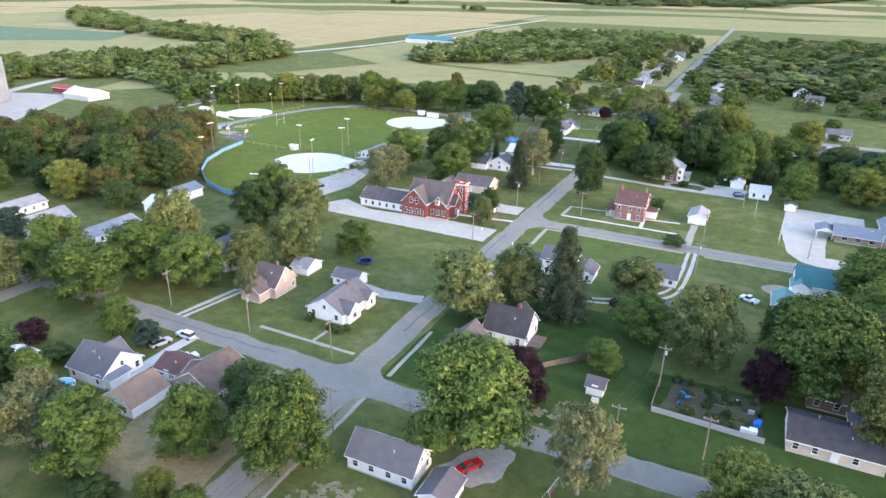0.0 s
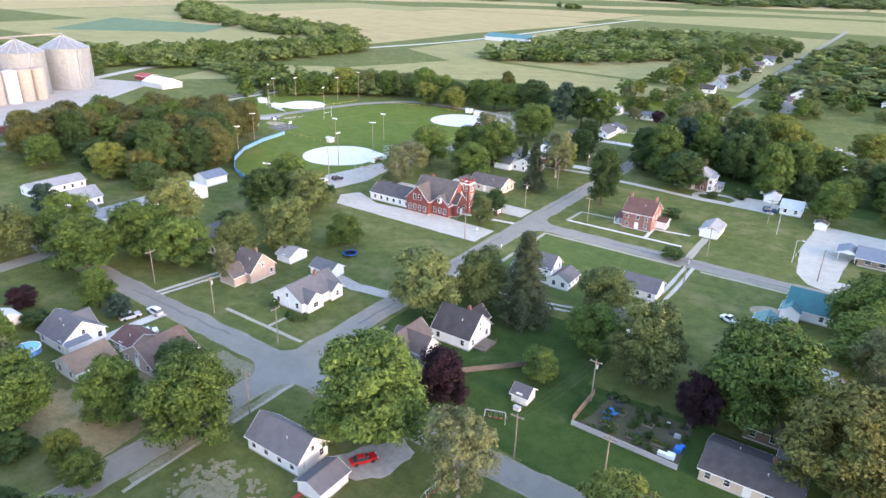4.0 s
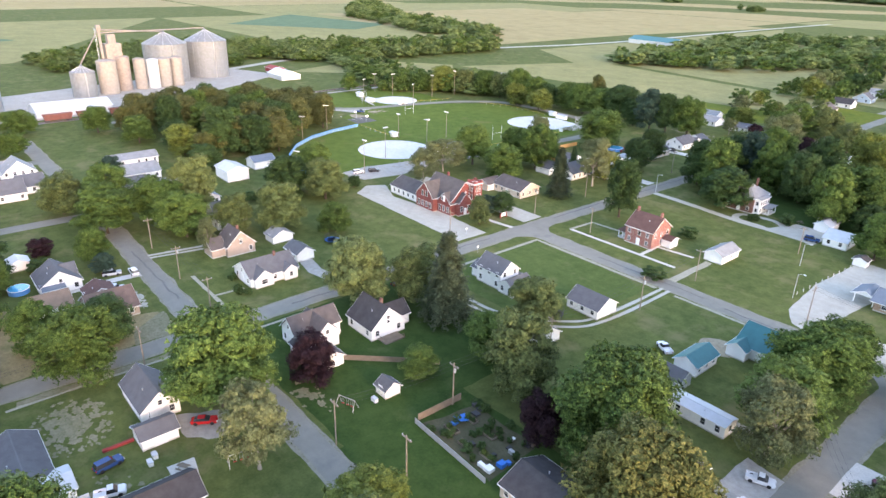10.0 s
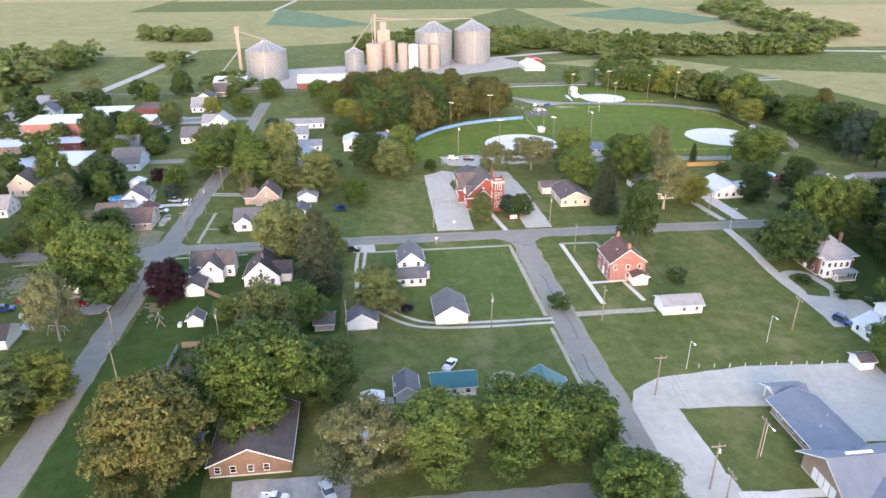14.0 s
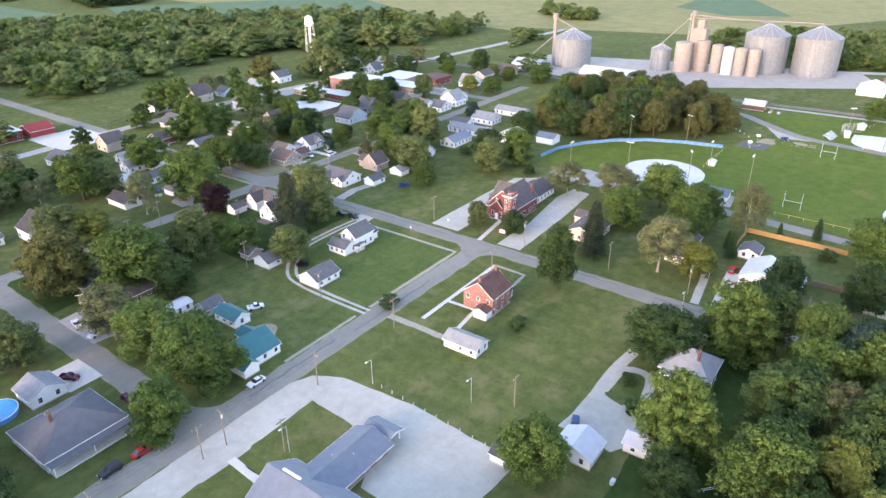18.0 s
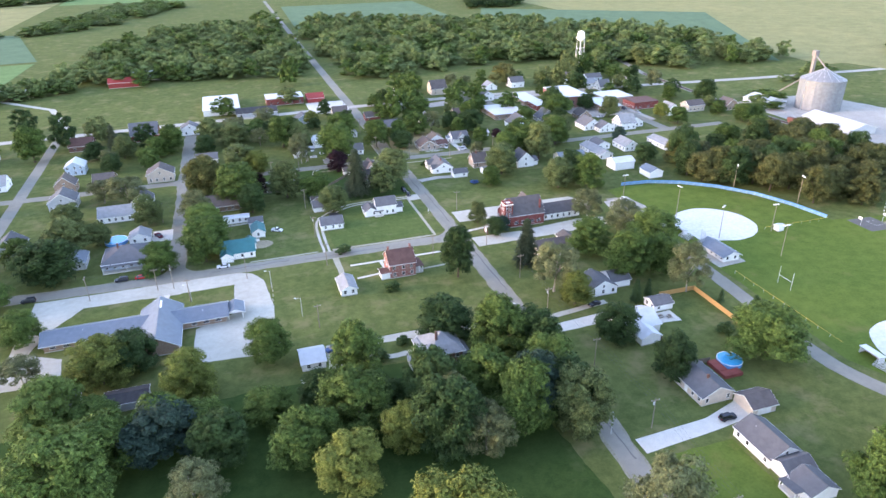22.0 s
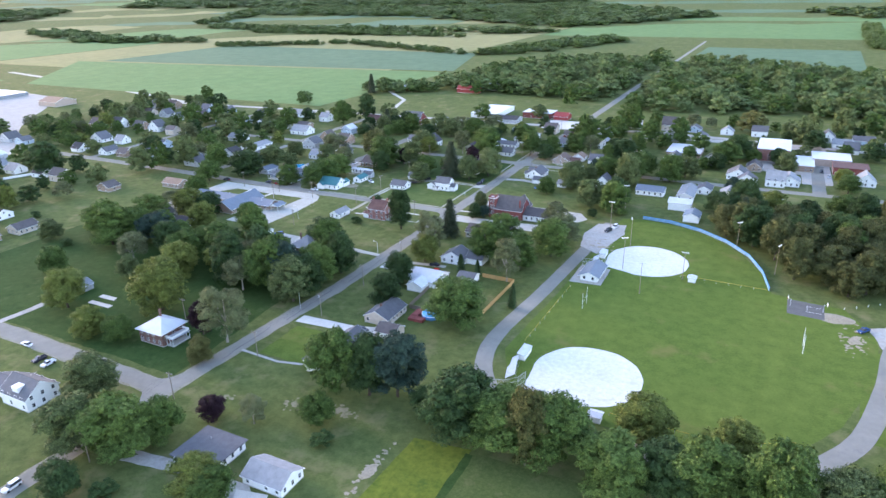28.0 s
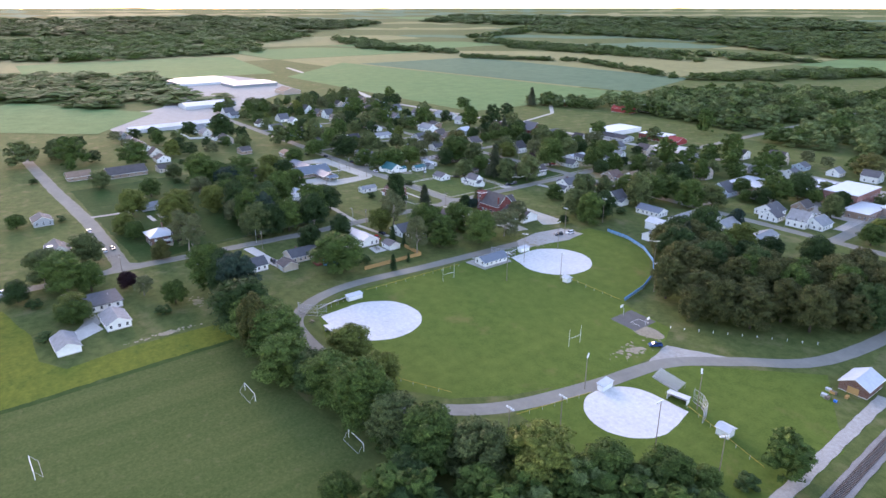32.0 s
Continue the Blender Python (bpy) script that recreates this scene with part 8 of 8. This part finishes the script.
round_pool(-117.6, 333.6, 3.8, "round blue above-ground swimming pool by a red deck")
round_pool(75, 171.5, 4.7, "round blue above-ground swimming pool in a back yard")
round_pool(-119.5, 70.4, 2.6, "small round blue pool beside a house")
tagged(new("pool_deck", Geo().box(-113.6, -110.6, 332, 337.6, 0, 1.2).box(-117, -110.6, 337.7, 340.4, 0, 1.1).mesh("pool_deck", painted("red_deck_boards", (0.24, 0.06, 0.05), 0.8, 0.12, 0.2, 0))), "dark red wooden pool deck", "deck")


def trampoline(x, y, r, blue):
    t = thing("trampoline", x, y, 0, "round trampoline with blue pad and net" if blue else "round black trampoline with dark net", "trampoline")
    part("mat", Geo().lathe([(r * 0.86, 0.92), (r * 0.86, 0.95)], 24), BLACK, t)
    part("pad", Geo().lathe([(r * 0.86, 0.95), (r, 0.95), (r, 1.02), (r * 0.86, 1.02), (r * 0.86, 0.95)], 24), BLUE if blue else DARK, t)
    for k in range(6):
        a = k * math.pi / 3
        part("net_pole", Geo().tube((r * math.cos(a), r * math.sin(a), 0), (r * math.cos(a), r * math.sin(a), 2.7), 0.05, 0.05, 6), DARK, t)
    g = Geo()
    for z in (1.4, 1.8, 2.2, 2.6):
        p = disc(0, 0, r, 24)
        for a, b in zip(p, p[1:] + p[:1]):
            g.tube((*a, z), (*b, z), 0.025, 0.025, 3)
    part("net", g, DARK, t)


trampoline(-99.4, 156, 2.3, True)
trampoline(-21, 175.2, 2.4, False)


def patch(name, pts, material, label, category, z=0.02, amount=0.5):
    sheet(name, pts, z, material, label, category, 2.0, amount)


patch("red_car_drive", [(-41, 84), (-33, 83), (-29, 88), (-29, 95), (-33, 97), (-38, 90)], GRAVEL_GREY, "grey gravel drive", "drive", 0.024, 1.2)
patch("dry_yard", [(-112, 56), (-74, 56), (-73.5, 97), (-86, 96), (-88, 92), (-98, 79), (-98, 68), (-110, 66)], GRASS_DRY, "dry tan grass yard", "lawn", 0.014, 1.2)
worn("bare_yard", -50, 67, 10, 8, 190, BARE, "bare trampled dirt in a yard", 0.018, 1)
worn("corner_rubble", -97, 94, 7, 1.6, 40, GRAVEL, "pale broken rubble at the corner", 0.03, 12)
worn("bare_yard", -24, 66, 9, 8, 45, BARE, "worn bare spots in a yard", 0.018, 2)
worn("bare_yard", -30, 108, 8, 3, 30, BARE, "worn bare spots in a yard", 0.02, 3)
worn("bare_yard", -160, 235, 7, 12, 40, DIRT, "worn dirt beside the gravel lot", 0.06, 4)
worn("bare_yard", -264, 287, 5, 14, 60, DIRT, "worn dirt beside the park road", 0.04, 5)
patch("road_shoulder", [(-65, 60), (-62.5, 60), (-62.5, 97), (-65, 97)], BARE, "bare dirt road shoulder", "ground", 0.018, 0.8)
patch("corner_dirt", [(-80, 88), (-73, 86), (-73, 97), (-86, 97)], BARE, "bare dirt at the street corner", "ground", 0.020, 0.8)
patch("lush_yard", [(-64, 105), (-12, 105), (-12, 158), (-64, 158)], GRASS_LUSH_SHADE, "lush dark green lawn, tree shade in its colour", "lawn", 0.013, 0.6)
patch("lush_yard", [(-62, 168), (-26, 168), (-16, 180), (-15, 210), (-59, 210)], GRASS_YARD, "green mown lawn", "lawn", 0.013, 0.6)
patch("lush_yard", [(-12, 104), (44, 104), (44, 135), (-12, 135)], GRASS_LUSH_SHADE, "dark green lawn", "lawn", 0.015, 0.6)
patch("lush_yard", [(-74, 362), (-95, 362), (-95, 384), (-74, 384)], GRASS_PARK, "bright green front lawn", "lawn", 0.013, 0.6)
# Tree shade is put into this lawn's dark colour.
patch("lush_yard", [(-50, 300), (112, 300), (112, 408), (-58, 408)], GRASS_LUSH_SHADE, "dark green lawn, shade of the trees in its colour", "lawn", 0.012, 0.8)
patch("garden_plot", [(-8, 120.5), (12, 120), (11, 133), (-6, 133)], SOIL, "dark vegetable garden soil", "garden", 0.022, 0.5)
patch("grove_floor", [(-56, 288), (-50, 282), (-20, 281), (-24, 300), (-22, 312), (-56, 312)], GRASS, "green lawn round the brick house", "lawn", 0.011, 0.6)
patch("yard_pad", [(-116, 440.5), (-124, 455), (-131, 450), (-125, 438.5)], CONCRETE, "pale concrete pad between garage and shed", "patio", 0.03, 0.15)
worn("garden_strip", -143.6, 420, 1.6, 16, 60, DIRT, "narrow tilled garden strip", 0.024, 9)
worn("bare_spot", -106, 404, 5, 4, 22, BARE, "bare worn spots in the lawn", 0.02, 6)
worn("bare_spot", -122, 400.5, 8, 4, 30, BARE, "bare worn spots in the lawn", 0.02, 7)
worn("bare_spot", -84, 411, 4, 3, 14, BARE, "bare worn spots in the lawn", 0.02, 8)
patch("field_edge", [(-164.2, 402), (-166.6, 402), (-168.2, 470), (-168.2, 520), (-165.8, 520), (-165.6, 470)], GRASS_LUSH_SHADE, "rank dark grass along the field edge", "lawn", 0.05, 0.6)
patch("lot_edge", [(-60, 161), (-66, 161), (-66, 168), (-60, 168)], GRAVEL, "white gravel at the alley mouth", "drive", 0.05, 0.4)
patch("patio", [(-27, 77.2), (-23, 77), (-22.3, 81.2), (-26.6, 82)], CONCRETE, "square concrete patio", "patio", 0.04, 0.05)
patch("south_yard_drive", [(-78, 446), (-100, 442), (-115, 444), (-127, 452), (-128, 446), (-118, 438), (-95, 438.5), (-78, 441)], GRAVEL_GREY, "grey gravel drive", "drive", 0.02, 0.4)
patch("west_drive", [(16, 168.5), (36, 169.3), (36, 171), (16, 170.2)], GRAVEL_GREY, "grey gravel drive beside the mobile home", "drive", 0.02, 0.2)
patch("lawn_pad", [(21.1, 374.8), (12.3, 374.6), (11.4, 377.2), (20.6, 377.4)], CONCRETE, "small concrete pad on the lawn", "patio", 0.03, 0.05)
patch("lawn_pad", [(20.3, 380.6), (7.7, 380.4), (7.5, 382.8), (20.0, 383.0)], CONCRETE, "long concrete pad on the lawn", "patio", 0.03, 0.05)
patch("south_west_drive", [(39.5, 413), (36.5, 413), (34.5, 398), (34.8, 384), (38.2, 384), (38.0, 398)], GRAVEL_GREY, "grey gravel drive across a lawn", "drive", 0.03, 0.3)
patch("fire_ring_dirt", disc(14, 195, 5.0, 16, 0.8), DIRT, "bare dirt round a fire ring", "ground", 0.018, 0.8)
patch("rear_patio", [(-110, 301), (-119, 301), (-119, 308), (-110, 307)], CONCRETE, "concrete patio behind a house", "patio", 0.024, 0.1)
for k in range(26):
    gr = random.Random(300 + k)
    tree("s", gr.uniform(-6.5, 11.5), gr.uniform(120.5, 134), gr.uniform(0.9, 2.2), gr.uniform(0.6, 1.3), "plants of the vegetable garden")
for x, y, w, d in ((-3, 124, 3.4, 1.4), (2, 123, 3.0, 1.4), (7, 124, 3.2, 1.4), (-3, 129, 3.4, 1.4), (3, 128.5, 3.0, 1.4)):
    t = thing("raised_bed", x, y, 0, "raised wooden garden bed with plants", "garden bed", "raised beds of the garden")
    part("boards", Geo().box(-w / 2, w / 2, -d / 2, -d / 2 + 0.1, 0, 0.45).box(-w / 2, w / 2, d / 2 - 0.1, d / 2, 0, 0.45).box(-w / 2, -w / 2 + 0.1, -d / 2, d / 2, 0, 0.45).box(w / 2 - 0.1, w / 2, -d / 2, d / 2, 0, 0.45), WOOD, t)
    g, r = Geo(), random.Random(int(x * 10))
    for k in range(5):
        leaf_cloud(g, r, (r.uniform(-w / 2 + 0.3, w / 2 - 0.3), r.uniform(-0.4, 0.4), 0.6), (0.5, 0.5, 0.5), 40, 0.22, None)
    part("plants", g, LEAF["y" if x > 5 else "s"], t)
tagged(new("blue_tarp", Geo().slab([(-5.2, 126.2, 0.9), (-2.6, 126.0, 1.3), (-2.4, 128.0, 0.7), (-4.2, 128.6, 1.1)], 0.08).mesh("blue_tarp", BLUE)), "bright blue tarpaulin over a garden heap", "tarpaulin")
r = random.Random(77)
for k in range(16):
    x, y = r.uniform(-6, 11), r.uniform(121, 133)
    w, d, hh = r.uniform(0.3, 0.9), r.uniform(0.3, 0.8), r.uniform(0.3, 0.9)
    tagged(new("garden_box", Geo().solid(cut_ring(x - w, x + w, d, 0.12)[0:0] or [(x - w, y - d), (x + w, y - d * 0.8), (x + w * 0.9, y + d), (x - w * 0.9, y + d)], 0, hh).mesh("garden_box", r.choice((WOOD, STEEL, BLUE, DARK, TRIM)))), "old box among garden clutter", "box", "clutter of the garden")


def picnic_table(x, y, turn):
    t = thing("picnic_table", x, y, 0, "weathered wooden picnic table", "picnic table", "", turn)
    part("top", Geo().box(-1, 1, -0.4, 0.4, 0.75, 0.82), WOOD, t)
    for s in (-0.8, 0.8):
        part("bench", Geo().box(-1, 1, s - 0.14, s + 0.14, 0.42, 0.48), WOOD, t)
    for s in (-0.7, 0.7):
        part("leg", Geo().tube((s, -0.6, 0), (s, 0.25, 0.78), 0.06).tube((s, 0.6, 0), (s, -0.25, 0.78), 0.06), WOOD, t)


for x, y, a in ((-113, 304, 10), (-116, 305, 80), (-163, 254, 0), (-24.8, 79.3, 30), (-170, 371, 10), (13, 360, 15), (-12, 301, 60)):
    picnic_table(x, y, a)


def swing_set(x, y, turn):
    t = thing("swing_set", x, y, 0, "metal garden swing set with coloured seats", "swing set", "", turn)
    part("frame", Geo().tube((-2, 0, 2.2), (2, 0, 2.2), 0.06).tube((-2, 0, 2.2), (-2.2, -1, 0), 0.05).tube((-2, 0, 2.2), (-2.2, 1, 0), 0.05).tube((2, 0, 2.2), (2.2, -1, 0), 0.05).tube((2, 0, 2.2), (2.2, 1, 0), 0.05), STEEL, t)
    for s in (-1, 0.2, 1.2):
        part("chain", Geo().tube((s - 0.22, 0, 2.2), (s - 0.22, 0, 0.6), 0.02, 0.02, 4).tube((s + 0.22, 0, 2.2), (s + 0.22, 0, 0.6), 0.02, 0.02, 4), STEEL, t)
        part("seat", Geo().box(s - 0.28, s + 0.28, -0.12, 0.12, 0.55, 0.62), REDP, t)


swing_set(-22, 112, 20)
swing_set(-20, 88, 80)
tagged(new("red_beam", Geo().box(-38.5, -37.9, 69.5, 75, 0, 0.5).mesh("red_beam", RED_SH)), "long red painted beam lying on grass", "beam")
tagged(new("storage_trailer", Geo().box(-27.5, -23.5, 61, 64.6, 0.6, 0.8).box(-27.5, -27.3, 61, 64.6, 0.8, 1.3).box(-23.7, -23.5, 61, 64.6, 0.8, 1.3).box(-27.3, -23.7, 61, 61.2, 0.8, 1.3).box(-26.8, -26.2, 60.8, 61.6, 0, 0.6).box(-24.8, -24.2, 60.8, 61.6, 0, 0.6).mesh("storage_trailer", STEEL)), "flat grey utility trailer on grass", "trailer")
for x, y in ((-31, 76.5), (-29.5, 75.2), (-20, 117.5), (9.5, 300), (-8.5, 309.5), (15.5, 191)):
    t = thing("storage_bin", x, y, 0, "pale plastic storage bin in a yard", "storage bin")
    part("body", Geo().solid([(-0.7, -0.4), (0.7, -0.4), (0.7, 0.4), (-0.7, 0.4)], 0, 0.8), TRIM, t)
    part("lid", Geo().box(-0.75, 0.75, -0.45, 0.45, 0.8, 0.9), STEEL, t)


def parking_posts():
    for k in range(12):
        t = thing("parking_post", 13.4 + 0.25 * k, 240 + k * 3.6, 0, "short pale wooden parking post", "post", "parking posts of the car park")
        part("shaft", Geo().tube((0, 0, -0.2), (0, 0, 1.0), 0.12, 0.11, 8), CONCRETE, t)


parking_posts()
for k in range(11):
    t = thing("marker_post", -262 - k * 4.2, 262 - k * 3.2, 0, "short white marker post at the grove", "post", "marker posts of the park road")
    part("shaft", Geo().tube((0, 0, -0.2), (0, 0, 0.9), 0.12, 0.10, 8), TRIM, t)
for x, y in ((-77.8, 195.6), (-64, 188)):
    t = thing("sign_post", x, y, 0, "small white street sign on a post", "sign")
    part("post", Geo().tube((0, 0, -0.2), (0, 0, 2.2), 0.05, 0.05, 6), STEEL, t)
    part("plate", Geo().box(-0.03, 0.03, -0.35, 0.35, 1.7, 2.4), TRIM, t)
t = thing("church_sign", -82, 217.5, 0, "low white church sign on brick piers", "sign")
part("board", Geo().box(-0.12, 0.12, -1.3, 1.3, 0.6, 1.9), TRIM, t)
for s in (-1.4, 1.4):
    part("pier", Geo().box(-0.25, 0.25, s - 0.25, s + 0.25, 0, 2.0), BRICK, t)
t = thing("tool_yard", -326, 250, 0, "small brown equipment shed with pale roof", "shed")
volume(t, -5, 4, -6, 6, 0, 3.2, "y", BRICK_BROWN, METAL_W, 0.5)
add_garage_door(t, "+y", (-5, 4, -6, 6), 0, 3.5, 2.4, CEDAR)
for k in range(7):
    x, y = -322 + r.uniform(-5, 2), 262 + r.uniform(-4, 4)
    tagged(new("stored_crate", Geo().box(x, x + r.uniform(0.8, 1.8), y, y + r.uniform(0.8, 1.6), 0, r.uniform(0.5, 1.3)).mesh("stored_crate", r.choice((CEDAR, BLUE, WOOD, STEEL)))), "crate stored outside the equipment shed", "crate", "crates by the equipment shed")

# ---- railway ----
RAIL = [(-347, 520), (-346.5, 420), (-345, 312), (-343, 250), (-340, 150), (-338, 60), (-345, -60), (-380, -200)]
ribbon("rail_bed", RAIL, 5.5, 0.10, BALLAST, "grey gravel railway bed", "railway", 0.4)
ribbon("rail_service_road", [(x + 9, y) for x, y in RAIL[:4]], 4.0, 0.09, GRAVEL_GREY, "pale gravel track beside the railway", "road", 0.5)
ties, rails_g = Geo(), (Geo(), Geo())
for (xa, ya), (xb, yb) in zip(RAIL[1:6], RAIL[2:7]):
    d = math.hypot(xb - xa, yb - ya)
    ux, uy = (xb - xa) / d, (yb - ya) / d
    for k in range(int(d / 0.75)):
        cx, cy = xa + ux * k * 0.75, ya + uy * k * 0.75
        ties.solid([(cx - uy * sx + ux * sy, cy + ux * sx + uy * sy) for sx, sy in ((-1.4, -0.13), (-1.4, 0.13), (1.4, 0.13), (1.4, -0.13))][::-1], 0.08, 0.24)
    for s, rg in ((-0.8, rails_g[0]), (0.8, rails_g[1])):
        rg.tube((xa - uy * s, ya + ux * s, 0.30), (xb - uy * s, yb + ux * s, 0.30), 0.07, 0.07, 4)
tagged(new("railway_ties", ties.mesh("railway_ties", BARK)), "dark wooden railway ties", "railway ties", "", "stuff")
RUST = painted("rusty_rail_steel", (0.16, 0.09, 0.06), 0.6, 0.1)
for rg in rails_g:
    tagged(new("railway_rail", rg.mesh("railway_rail", RUST)), "long rusty steel railway rail", "rail")
for k in range(3):
    y = 128 + k * 17
    t = thing("hopper_car", -339.6, y, 0, "rust-red railway hopper car", "railway car", "hopper cars on the siding")
    g = Geo()
    taper(g, [(-1.4, -6.5), (1.4, -6.5), (1.4, 6.5), (-1.4, 6.5)], [(-1.5, -7.5), (1.5, -7.5), (1.5, 7.5), (-1.5, 7.5)], 1.2, 4.4)
    part("body", g, painted("rust_red_car_steel", (0.19, 0.075, 0.06), 0.75, 0.15), t)
    for s in (-5.4, 5.4):
        part("truck", Geo().box(-1.2, 1.2, s - 1.2, s + 1.2, 0.3, 1.2), DARK, t)
